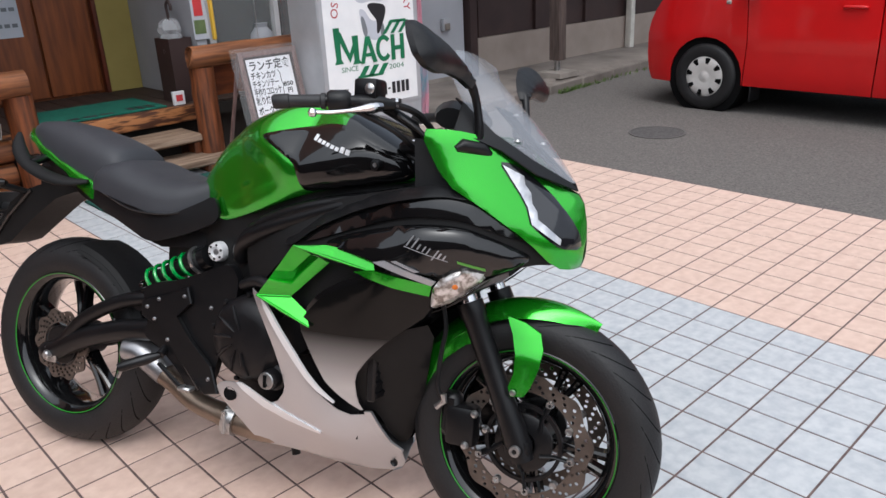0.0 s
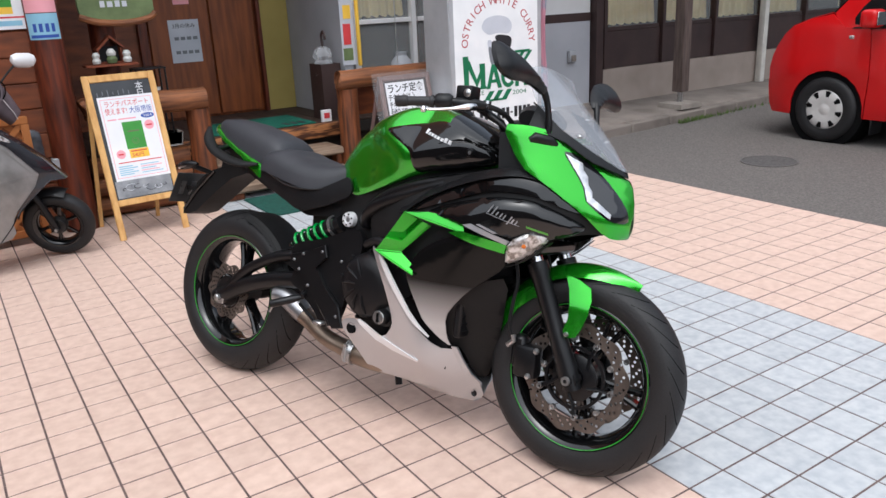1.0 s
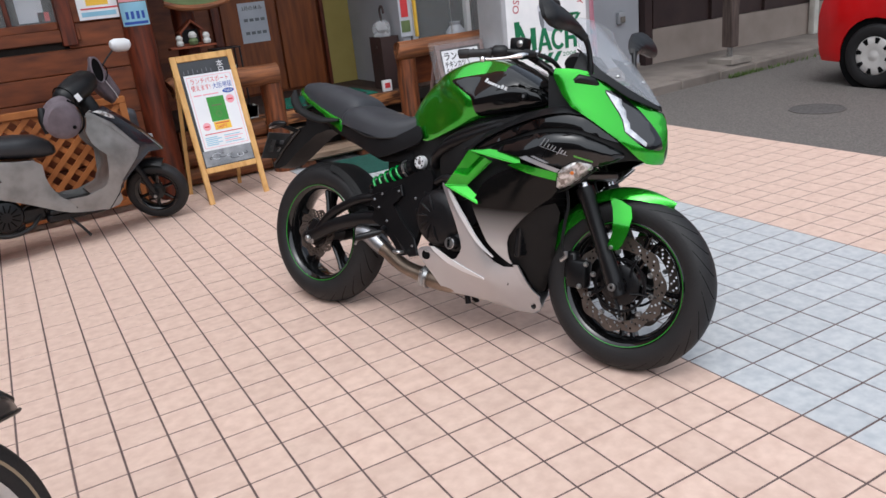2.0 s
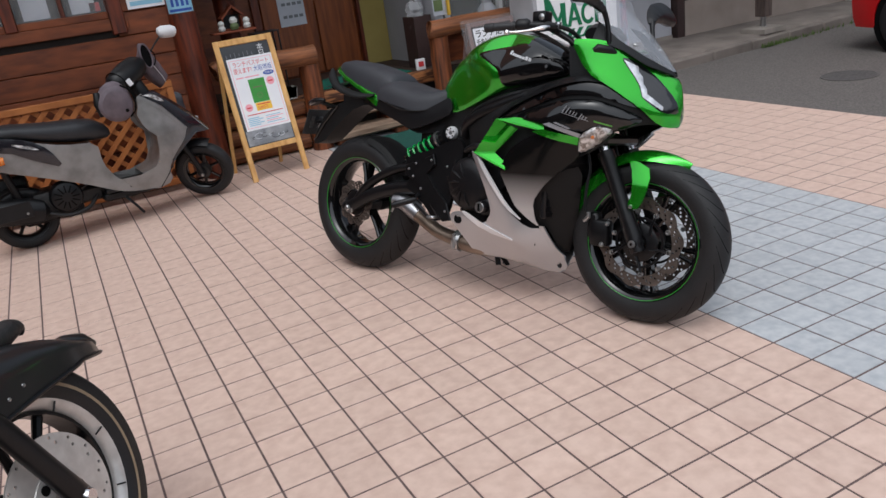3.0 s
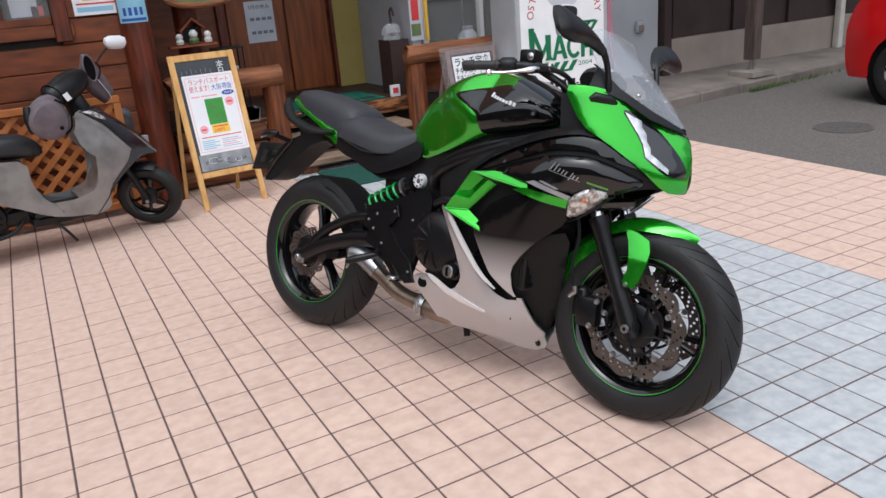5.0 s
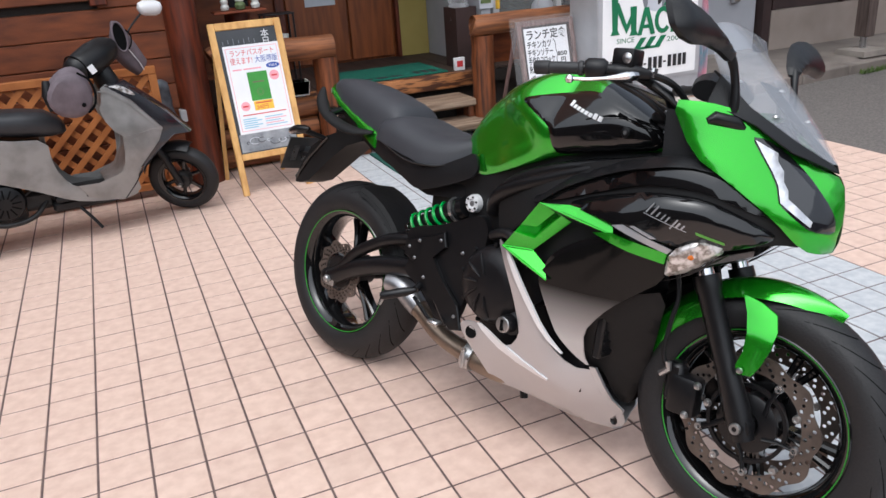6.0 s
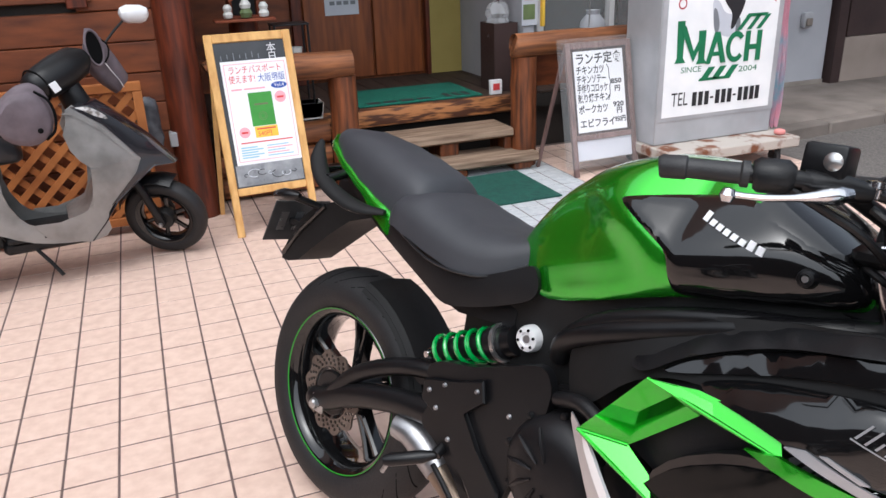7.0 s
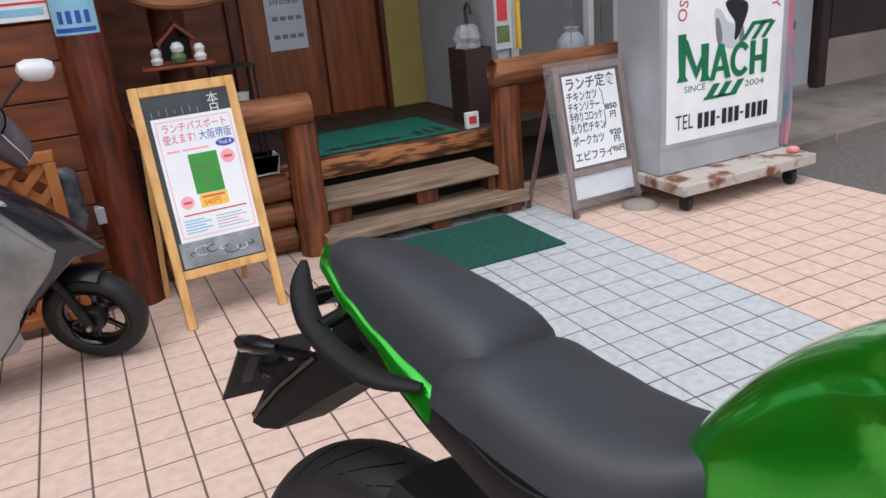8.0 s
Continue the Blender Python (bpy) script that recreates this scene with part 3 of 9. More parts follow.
# shop window right of the steps
SH_Y = 5.0
shop = tagged(new("window_2", finish("window_2", bx(1.62, 2.5, SH_Y, SH_Y + 0.012, 0.72, 2.4), PANE)), "shop window with pale frame and cream curtain", "window", kind="structure")
for x0, x1 in ((1.58, 1.64), (2.18, 2.23), (2.47, 2.52)):
    part("window_frame", bx(x0, x1, SH_Y - 0.03, SH_Y + 0.03, 0.72, 2.45, 0.004), WHITEWALL, shop)
part("window_sill", bx(1.5, 2.56, SH_Y - 0.06, SH_Y + 0.04, 0.66, 0.72, 0.006), WHITEWALL, shop)
part("middle_rail", bx(1.64, 2.47, SH_Y - 0.02, SH_Y + 0.02, 1.18, 1.22, 0.004), WHITEWALL, shop)
solid("wall_shop", box(bx(1.5, 3.2, SH_Y - 0.01, SH_Y + 0.1, 0.0, 0.66), 2.56, 3.2, SH_Y - 0.01, SH_Y + 0.1, 0.66, 2.9), LOG, "brown wooden shop wall", "wall", "structure")
# dark sheet in place of the shaded shop interior
solid("shop_back", bx(1.52, 3.1, SH_Y + 0.9, SH_Y + 0.95, 0.5, 2.6), SHADE_BACKING, "dark sheet standing in for the dim shop behind its window", "backdrop", "structure")


def curtain(x0, x1, z0, z1, y, amp, waves, material, label):
    bm = bmesh.new()
    n = 40
    rows = []
    for z, flare in ((z1, 0.75), ((z0 + z1) / 2, 0.85), (z0, 1.0)):
        row = []
        for k in range(n + 1):
            u = k / n
            x = (x0 + x1) / 2 + (u - 0.5) * (x1 - x0) * flare
            row.append((x, y + amp * math.sin(u * waves * 2 * math.pi), z + 0.01 * math.sin(u * waves * 2 * math.pi + 1)))
        rows.append(row)
    bridge(bm, rows, False)
    r = bmesh.ops.solidify(bm, geom=bm.faces[:], thickness=0.003)
    return solid("curtain", bm, material, label, "curtain", smooth=80)


curtain(1.66, 2.16, 1.24, 2.2, SH_Y + 0.08, 0.014, 6, CREAM, "cream curtain inside the shop window")
solid("side_banner", bx(1.53, 1.56, 4.80, 4.83, 0.85, 2.2, 0.006), YELLOW_INK, "narrow yellow banner on the shop corner", "banner")
pst = thing("corner_poster", "colourful narrow poster on the shop corner", "poster")
part("sheet", bx(1.40, 1.52, 4.845, 4.848, 0.86, 1.55), PAPER2, pst)
for z0, z1, x0, x1, m_ in ((0.9, 1.0, 1.41, 1.5, OLIVE), (1.03, 1.2, 1.42, 1.49, RED_INK), (1.24, 1.35, 1.43, 1.5, YELLOW_INK)):
    part("print", bx(x0, x1, 4.842, 4.8445, z0, z1), m_, pst)
for x in (1.80, 2.02):
    bm = bmesh.new()
    tube(bm, [(x, 4.62, 0.86), (x + 0.005, 4.62, 2.85)], 0.004, 8)
    solid("hanging_cord", bm, STEEL, "thin pale cord hanging from the porch roof", "cord", "structure")
pot = bmesh.new()
lathe(pot, [(0.0, 0.0), (0.07, 0.0), (0.1, 0.06), (0.09, 0.12), (0.05, 0.17), (0.055, 0.2), (0.0, 0.2)], 20, "z", (2.05, SH_Y - 0.02, 0.722))
solid("grey_jar", pot, GREYWALL, "grey-brown jar standing on the shop sill", "jar")


# ---- the green sports motorcycle ----
LIME = mat("candy_lime_paint", (0.038, 0.49, 0.020), (0.034, 0.455, 0.018), 0.22, 0.8, 3.0, rvar=0.02, coat=1.0, flake=0.03)
GUARD = mat("matt_black_guard", lin(19, 19, 20), lin(15, 15, 16), 0.6, 0, 12, rvar=0.05, spec=0.3)
GLOSS = mat("gloss_black_paint", (0.0045, 0.0045, 0.005), (0.006, 0.006, 0.0065), 0.08, 0.0, 3.0, rvar=0.02, spec=0.5, coat=0.35)
MATTE = mat("black_plastic", lin(22, 22, 24), lin(17, 17, 19), 0.42, 0, 12, bump=0.1, bscale=260, rvar=0.1, spec=0.35)
SATIN = mat("satin_black_metal", lin(21, 21, 23), lin(16, 16, 18), 0.33, 0.1, 10, bump=0.05, spec=0.35)
SEATVINYL = mat("seat_vinyl", lin(54, 55, 60), lin(47, 48, 53), 0.58, 0, 10, bump=0.06, bscale=420, rvar=0.08)
SILVER = mat("silver_paint", lin(196, 196, 199), lin(186, 186, 189), 0.34, 0.7, 3.0, rvar=0.03, coat=0.6, flake=0.04)
# paler silver: highlights put in as colour, and a silver mark
SILVERPALE = mat("pale_silver_mark_and_shine", lin(236, 236, 238), lin(228, 228, 230), 0.3, 0.25, 3.0, rvar=0.03, coat=0.5)
CHROME = mat("chrome", lin(220, 220, 222), lin(205, 205, 208), 0.14, 1.0, 6, rvar=0.06)
PIPE = mat("exhaust_steel", lin(150, 134, 120), lin(112, 97, 84), 0.4, 0.8, 7, rvar=0.1)
DISC = mat("brake_disc_steel", lin(118, 108, 101), lin(88, 80, 75), 0.38, 0.7, 14, rvar=0.1)
TYRE = mat("tyre_rubber", lin(25, 24, 26), lin(19, 19, 21), 0.6, 0, 18, bump=0.2, bscale=180, rvar=0.1)
# near-black: puts shade of grooves, holes and slots into colour; also black tape
RECESS_BLACK = mat("recess_black", lin(16, 16, 17), lin(12, 12, 13), 0.95, rvar=0, spec=0.1)
STRIPE = mat("green_rim_stripe", lin(48, 140, 42), lin(42, 126, 38), 0.35, rvar=0)
SPRING = mat("green_spring", lin(24, 160, 70), lin(20, 140, 60), 0.25, 0.1, 4, coat=0.8)
CAPSTEEL = mat("satin_steel_cap", lin(176, 176, 179), lin(140, 140, 143), 0.34, 0.85, 14, rvar=0.08)
RUBBERGRIP = mat("grip_rubber", lin(40, 40, 42), lin(32, 32, 34), 0.55, 0, 30, bump=0.15, bscale=300)
# pale tint puts the reflected haze into the clear screen's colour
SCREEN = glass("pale_haze_screen", lin(190, 194, 202), 0.02, 0.24)
LENSCLEAR = mat("clear_lens", lin(222, 218, 216), lin(128, 120, 114), 0.12, 0.45, 60, bump=0.5, bscale=120, coat=1.0, edges=(0.42, 0.6))
REFLECTOR = mat("bright_reflector", lin(238, 240, 244), lin(186, 189, 196), 0.22, 0.35, 40, bump=0.4, bscale=90, coat=1.0)
LENSDARK = mat("headlight_lens", lin(34, 34, 38), lin(22, 22, 26), 0.06, 0.2, 5, coat=1.0, rvar=0.02)
AMBER = mat("amber_bulb", lin(214, 120, 50), lin(196, 104, 40), 0.2)
WHITEMARK = mat("white_mark", lin(228, 228, 230), lin(218, 218, 220), 0.35, rvar=0)
SILVERMARK = mat("silver_mark", lin(168, 168, 172), lin(150, 150, 154), 0.35, 0.4, rvar=0)
LIMEMARK = mat("lime_mark", lin(90, 150, 60), lin(84, 142, 56), 0.4, rvar=0)
PLATEBACK = mat("plate_steel", lin(78, 79, 80), lin(62, 63, 64), 0.5, 0.4, 14)
ENGINE = mat("engine_black", lin(25, 24, 26), lin(19, 18, 20), 0.38, 0.2, 9, bump=0.1, spec=0.35)


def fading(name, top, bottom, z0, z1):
    """A material that fades from one colour to the other over the height of a panel."""
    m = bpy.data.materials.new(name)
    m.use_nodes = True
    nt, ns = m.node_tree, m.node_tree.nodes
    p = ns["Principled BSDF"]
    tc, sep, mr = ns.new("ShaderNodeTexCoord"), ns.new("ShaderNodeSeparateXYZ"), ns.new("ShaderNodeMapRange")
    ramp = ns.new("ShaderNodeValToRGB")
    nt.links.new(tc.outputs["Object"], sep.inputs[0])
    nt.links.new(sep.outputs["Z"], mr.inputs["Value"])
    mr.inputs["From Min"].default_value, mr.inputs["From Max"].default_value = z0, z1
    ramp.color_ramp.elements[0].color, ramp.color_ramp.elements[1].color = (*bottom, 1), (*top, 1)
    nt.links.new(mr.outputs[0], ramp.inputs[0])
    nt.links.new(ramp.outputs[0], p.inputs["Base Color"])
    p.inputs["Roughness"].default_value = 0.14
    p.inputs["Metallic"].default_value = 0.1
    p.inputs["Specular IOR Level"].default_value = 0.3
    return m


# black above, silver below, blended over the height
FADE = fading("black_to_silver_fade", (0.005, 0.005, 0.005), lin(186, 180, 178), 0.39, 0.53)


def thin_plate(points):
    """A smooth function of two coordinates through (a, b, value) points."""
    cp = np.array(points)
    n, q = len(cp), cp[:, :2]

    def kern(d):
        return np.where(d > 0, d * d * np.log(np.maximum(d, 1e-9)), 0.0)

    k = kern(np.linalg.norm(q[:, None] - q[None], axis=-1)) + 1e-4 * np.eye(n)
    e = np.c_[np.ones(n), q]
    s = np.linalg.solve(np.block([[k, e], [e.T, np.zeros((3, 3))]]), np.r_[cp[:, 2], 0, 0, 0])
    return lambda a, b: float((s[:n] * kern(np.hypot(q[:, 0] - a, q[:, 1] - b))).sum() + s[n] + s[n + 1] * a + s[n + 2] * b)


# half-width of the bodywork at (forward, up)
SIDES = [(0.76, 0.60, 0.19), (0.82, 0.60, 0.215), (0.92, 0.725, 0.222), (1.15, 0.70, 0.25), (0.974, 0.544, 0.232), (1.0, 0.255, 0.16), (1.07, 0.322, 0.135), (0.70, 0.34, 0.19), (0.70, 0.27, 0.17), (0.80, 0.21, 0.125), (0.95, 0.2, 0.12), (1.09, 0.15, 0.015), (1.15, 0.25, 0.05), (1.1, 0.5, 0.205), (0.9, 0.4, 0.205), (0.83, 0.38, 0.20), (0.66, 0.7, 0.16), (0.62, 0.5, 0.16)]
NOSE = [(1.225, 1.009, 0.24), (1.272, 0.898, 0.225), (1.38, 0.933, 0.152), (1.50, 0.762, 0.075), (1.532, 0.747, 0.035), (1.24, 0.607, 0.185), (1.374, 0.697, 0.16), (1.54, 0.72, 0.0), (1.547, 0.80, 0.0), (1.532, 0.88, 0.0), (1.512, 0.915, 0.0), (1.10, 0.86, 0.205), (1.25, 0.80, 0.24), (1.4, 0.80, 0.165), (1.3, 0.75, 0.22), (1.0, 0.8, 0.205), (0.9, 0.82, 0.19), (1.45, 0.86, 0.1)]
body_half = thin_plate(SIDES + NOSE)


def inside(p, poly):
    hit, n = False, len(poly)
    for i in range(n):
        (xa, ya), (xb, yb) = poly[i], poly[(i + 1) % n]
        if (ya > p[1]) != (yb > p[1]) and p[0] < (xb - xa) * (p[1] - ya) / (yb - ya) + xa:
            hit = not hit
    return hit


def rounded(poly, times=2, keep=0.22):
    for _ in range(times):
        out = []
        for i in range(len(poly)):
            a, b = Vector(poly[i]), Vector(poly[(i + 1) % len(poly)])
            out += [tuple(a.lerp(b, keep)), tuple(a.lerp(b, 1 - keep))]
        poly = out
    return poly


def spaced(poly, step):
    out = []
    for i in range(len(poly)):
        a, b = Vector(poly[i]), Vector(poly[(i + 1) % len(poly)])
        k = max(1, round((b - a).length / step))
        out += [tuple(a.lerp(b, j / k)) for j in range(k)]
    return out


def sheet_mesh(outline, step, holes=()):
    """Triangles that fill an outline in the plane: points, triangles and the loops of the rim."""
    loops = [spaced(outline, step)] + [list(h) for h in holes]
    pts, edges = [], []
    for lp in loops:
        o = len(pts)
        pts += lp
        edges += [(o + i, o + (i + 1) % len(lp)) for i in range(len(lp))]
    rim = len(pts)
    xs, ys = [p[0] for p in loops[0]], [p[1] for p in loops[0]]
    if not holes:
        y = min(ys) + step / 2
        while y < max(ys):
            x = min(xs) + step / 2
            while x < max(xs):
                if inside((x, y), loops[0]) and min((x - p[0]) ** 2 + (y - p[1]) ** 2 for p in loops[0]) > (0.55 * step) ** 2:
                    pts.append((x, y))
                x += step
            y += step
    v, e, f, ov, oe, of = mathutils.geometry.delaunay_2d_cdt([Vector(p) for p in pts], edges, [], 1, 1e-6)
    if holes:
        f = [t for t in f if not any(inside((sum(v[i].x for i in t) / len(t), sum(v[i].y for i in t) / len(t)), h) for h in holes)]
    return [tuple(p) for p in v], [tuple(t) for t in f], {i for i, src in enumerate(ov) if any(s < rim for s in src)}


def panel(name, outline, half, material, parent, label="", off=0.0, thick=0.006, step=0.022, side=-1, soft=2, edge=0.0025, holes=()):
    """A curved sheet of bodywork: an outline seen from the side, laid on the half-width."""
    poly = rounded(outline, soft) if soft else outline
    pts, tris, rim = sheet_mesh(poly, step, holes)
    bm = bmesh.new()
    outer = [bm.verts.new((x, side * (max(0.0, half(x, z)) + off - (edge if i in rim else 0.0)), z)) for i, (x, z) in enumerate(pts)]
    inner = [bm.verts.new((x, side * (max(0.0, half(x, z)) + off - thick), z)) for x, z in pts]
    count = {}
    for t in tris:
        bm.faces.new([outer[i] for i in t])
        bm.faces.new([inner[i] for i in reversed(t)])
        for a, b in zip(t, t[1:] + t[:1]):
            count[(a, b)] = count.get((a, b), 0) + 1
    for a, b in count:
        if (b, a) not in count:
            bm.faces.new((outer[a], inner[a], inner[b], outer[b]))
    return part(name, bm, material, parent, label, 50)


def pair(name, *a, **k):
    """The panel on the right side and its mirror on the left."""
    return [panel(name, *a, side=s, **k) for s in (-1, 1)]


LEAN_LEFT = 14.8
BIKE = Matrix.Translation((-0.779, 1.604, 0)) @ Matrix.Rotation(radians(-67.0), 4, "Z") @ Matrix.Rotation(radians(-LEAN_LEFT), 4, "X")
bike = thing("motorcycle", "lime green, black and silver sports motorcycle leaning on its side stand", "motorcycle", BIKE)

# fairing
pair("side_fairing", [(0.715, 0.70), (0.767, 0.758), (0.878, 0.811), (1.057, 0.857), (1.277, 0.899), (1.359, 0.853), (1.448, 0.784), (1.498, 0.723), (1.451, 0.726), (1.376, 0.70), (1.30, 0.67), (1.20, 0.70), (1.06, 0.735), (0.95, 0.735), (0.87, 0.70), (0.80, 0.625), (0.745, 0.60)], body_half, GUARD, bike, "satin black upper side fairing", off=-0.02)
RIDGE = [(0.86, 0.715), (0.90, 0.725), (0.961, 0.775), (1.087, 0.832), (1.268, 0.872), (1.345, 0.862)]
CREST = [(0.975, 0.738), (1.04, 0.765), (1.106, 0.783), (1.217, 0.806), (1.318, 0.808), (1.40, 0.775), (1.462, 0.74)]


def line_at(pts, x):
    for (xa, za), (xb, zb) in zip(pts, pts[1:]):
        if x <= xb or (xb, zb) == pts[-1]:
            return za + (zb - za) * min(1.0, max(0.0, (x - xa) / (xb - xa)))


def folded_in(x, z):
    """Bodywork that folds in above the ridge."""
    return body_half(x, z) - 0.9 * max(0.0, z - line_at(RIDGE, x))


def crested(x, z):
    """Bodywork that rolls over below the crest of the cowl."""
    return body_half(x, z) - 9.0 * max(0.0, z - line_at(CREST, x) + 0.04) ** 2


pair("frame_cover", [(0.86, 0.725), (0.888, 0.781), (0.983, 0.828), (1.12, 0.868), (1.277, 0.900), (1.345, 0.862), (1.268, 0.872), (1.087, 0.832), (0.961, 0.775), (0.90, 0.725)], folded_in, MATTE, bike, "satin black cover strip over the frame", off=0.006, thick=0.016, edge=0.006)
pair("name_cowl", [(0.975, 0.738), (1.04, 0.765), (1.106, 0.783), (1.217, 0.806), (1.318, 0.808), (1.40, 0.775), (1.462, 0.74), (1.382, 0.70), (1.30, 0.69), (1.2, 0.70), (1.10, 0.725)], crested, GLOSS, bike, "gloss black cowl with silver marks", off=0.008, thick=0.022, edge=0.005)
pair("brow_cowl", [(0.90, 0.725), (1.0, 0.79), (1.12, 0.835), (1.28, 0.868), (1.36, 0.848), (1.45, 0.777), (1.40, 0.79), (1.32, 0.822), (1.2, 0.822), (1.08, 0.787)], body_half, GLOSS, bike, "curved gloss black brow of the fairing", off=-0.008, thick=0.01, edge=0.004)
pair("green_stripe", [(1.085, 0.688), (1.133, 0.697), (1.26, 0.672), (1.252, 0.645), (1.18, 0.660)], body_half, LIME, bike, "lime green stripe on the lower fairing", off=0.006, thick=0.012, soft=0)
# folded duct trim: three flat facets round a dark opening
for s_ in (-1, 1):
    va, vb, vc, vd, ve, vf, vg, vh, vk = [Vector((x, s_ * y, z)) for x, y, z in ((0.922, 0.243, 0.729), (0.813, 0.232, 0.598), (0.898, 0.213, 0.602), (0.967, 0.238, 0.541), (0.944, 0.216, 0.572), (1.0, 0.213, 0.694), (1.118, 0.226, 0.726), (1.135, 0.242, 0.690), (1.0, 0.234, 0.738))]
    trim = bmesh.new()
    for poly in ((va, vk, vg, vh), (va, vb, vc, vf), (vb, vd, ve, vc)):
        trim.faces.new([trim.verts.new(p) for p in poly])
    bmesh.ops.remove_doubles(trim, verts=trim.verts, dist=1e-5)
    bmesh.ops.recalc_face_normals(trim, faces=trim.faces)
    bmesh.ops.solidify(trim, geom=trim.faces[:], thickness=0.006)
    dt = part("green_duct_trim", trim, LIME, bike, "lime green folded duct trim", 12)
    part("trim_edge", tube(bmesh.new(), [va, va.lerp(vh, 0.5), vh], [0.003, 0.004, 0.002], 8), LIME, dt)
    part("trim_edge", tube(bmesh.new(), [vb, vb.lerp(vd, 0.5), vd], [0.003, 0.004, 0.002], 8), LIME, dt)
    part("trim_edge", tube(bmesh.new(), [vb, vc], [0.003, 0.003], 8), LIME, dt)
pair("duct_opening", [(0.86, 0.60), (0.93, 0.73), (1.10, 0.73), (1.14, 0.69), (1.05, 0.62), (0.97, 0.55)], body_half, MATTE, bike, "dark recessed duct", off=-0.05, thick=0.006, soft=0)
pair("duct_rim", [(0.945, 0.578), (0.985, 0.625), (1.06, 0.668), (1.13, 0.683), (1.13, 0.67), (1.07, 0.652), (1.0, 0.612), (0.962, 0.565)], body_half, GLOSS, bike, "black rim of the duct", off=-0.008, thick=0.03, soft=1)
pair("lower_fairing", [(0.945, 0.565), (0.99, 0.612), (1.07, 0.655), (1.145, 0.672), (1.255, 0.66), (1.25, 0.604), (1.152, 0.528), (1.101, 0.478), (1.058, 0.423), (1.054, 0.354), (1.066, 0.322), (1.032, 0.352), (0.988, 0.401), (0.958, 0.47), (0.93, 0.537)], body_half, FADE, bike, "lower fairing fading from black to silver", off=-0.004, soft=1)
pair("belly_pan", [(0.765, 0.608), (0.806, 0.59), (0.894, 0.5), (0.954, 0.389), (1.028, 0.317), (1.081, 0.318), (1.103, 0.248), (1.126, 0.209), (1.124, 0.148), (1.085, 0.126), (0.91, 0.172), (0.75, 0.176), (0.712, 0.257), (0.655, 0.327), (0.679, 0.349), (0.731, 0.357), (0.781, 0.318), (0.844, 0.318), (0.880, 0.363), (0.874, 0.408), (0.852, 0.474), (0.817, 0.537)], body_half, SILVER, bike, "silver belly pan", off=0.002, soft=1, holes=[], step=0.018)
# the edge's highlight is painted in the paler silver
pair("belly_highlight", [(0.81, 0.588), (0.838, 0.578), (0.91, 0.485), (0.959, 0.408), (1.024, 0.338), (0.955, 0.392), (0.892, 0.478)], body_half, SILVERPALE, bike, "pale raised edge of the belly pan", off=0.009, thick=0.01, soft=1, step=0.016)
pair("belly_lip", [(1.070, 0.327), (1.084, 0.327), (1.112, 0.236), (1.130, 0.205), (1.124, 0.186), (1.104, 0.214)], body_half, SILVER, bike, "silver front lip of the belly pan", off=0.008, thick=0.012, soft=0, step=0.016)
# the crease's highlight is painted in the paler silver
pair("belly_crease", [(0.728, 0.357), (0.752, 0.360), (0.838, 0.313), (1.008, 0.254), (0.829, 0.285)], body_half, SILVERPALE, bike, "pale crease of the belly pan", off=0.008, thick=0.008, soft=1, step=0.016)
for s in (-1, 1):
    # near-black disc on the panel stands in for the hole's shade
    part("belly_hole", lathe(bmesh.new(), [(0.0, s * 0.001), (0.016, s * 0.001), (0.018, s * 0.003), (0.019, -s * 0.004)], 20, "y", (0.709, s * (body_half(0.709, 0.322) + 0.003), 0.322)), RECESS_BLACK, bike, "dark disc put in for a shaded round hole")
    part("belly_bolt", lathe(bmesh.new(), [(0.0, 0.004), (0.008, 0.003), (0.011, 0.0)], 14, "y", (1.105, s * 0.028 - 0.002, 0.165)), SATIN, bike, "black bolt")
part("belly_keel", bridge(bmesh.new(), [[(x, -w, z), (x, 0, z - 0.012), (x, w, z), (x, w * 0.6, z + 0.03), (x, -w * 0.6, z + 0.03)] for x, w, z in ((0.72, 0.13, 0.215), (0.8, 0.11, 0.205), (0.92, 0.10, 0.195), (1.02, 0.055, 0.165), (1.085, 0.012, 0.145))]), SILVER, bike, "silver keel of the belly pan")
pair("radiator_duct", [(1.05, 0.45), (1.04, 0.389), (1.052, 0.33), (1.084, 0.315), (1.107, 0.222), (1.132, 0.219), (1.155, 0.266), (1.2, 0.397), (1.244, 0.57), (1.16, 0.545), (1.1, 0.49)], body_half, GUARD, bike, "black duct wall inside the fairing", off=-0.03, thick=0.006, soft=1)
core = bmesh.new()
box(core, 0.68, 1.06, -0.14, 0.14, 0.235, 0.62, 0.03, seg=2)
box(core, 0.9, 1.10, -0.115, 0.115, 0.5, 0.84, 0.02)
part("engine_block", core, ENGINE, bike, "black engine block")
part("radiator", bx(1.08, 1.105, -0.16, 0.16, 0.36, 0.62, 0.006), MATTE, bike, "dark radiator")
for k in range(9):
    part("radiator_fin", bx(1.105, 1.109, -0.155, 0.155, 0.375 + 0.026 * k, 0.382 + 0.026 * k), SATIN, bike)

# nose, headlight, screen
pair("nose_cowl", [(1.222, 1.010), (1.294, 1.012), (1.346, 1.002), (1.393, 0.972), (1.445, 0.928), (1.486, 0.898), (1.532, 0.882), (1.549, 0.807), (1.543, 0.722), (1.524, 0.714), (1.498, 0.718), (1.448, 0.780), (1.359, 0.850), (1.281, 0.899)], body_half, LIME, bike, "lime green nose cowl", off=0.004, step=0.016, soft=1)
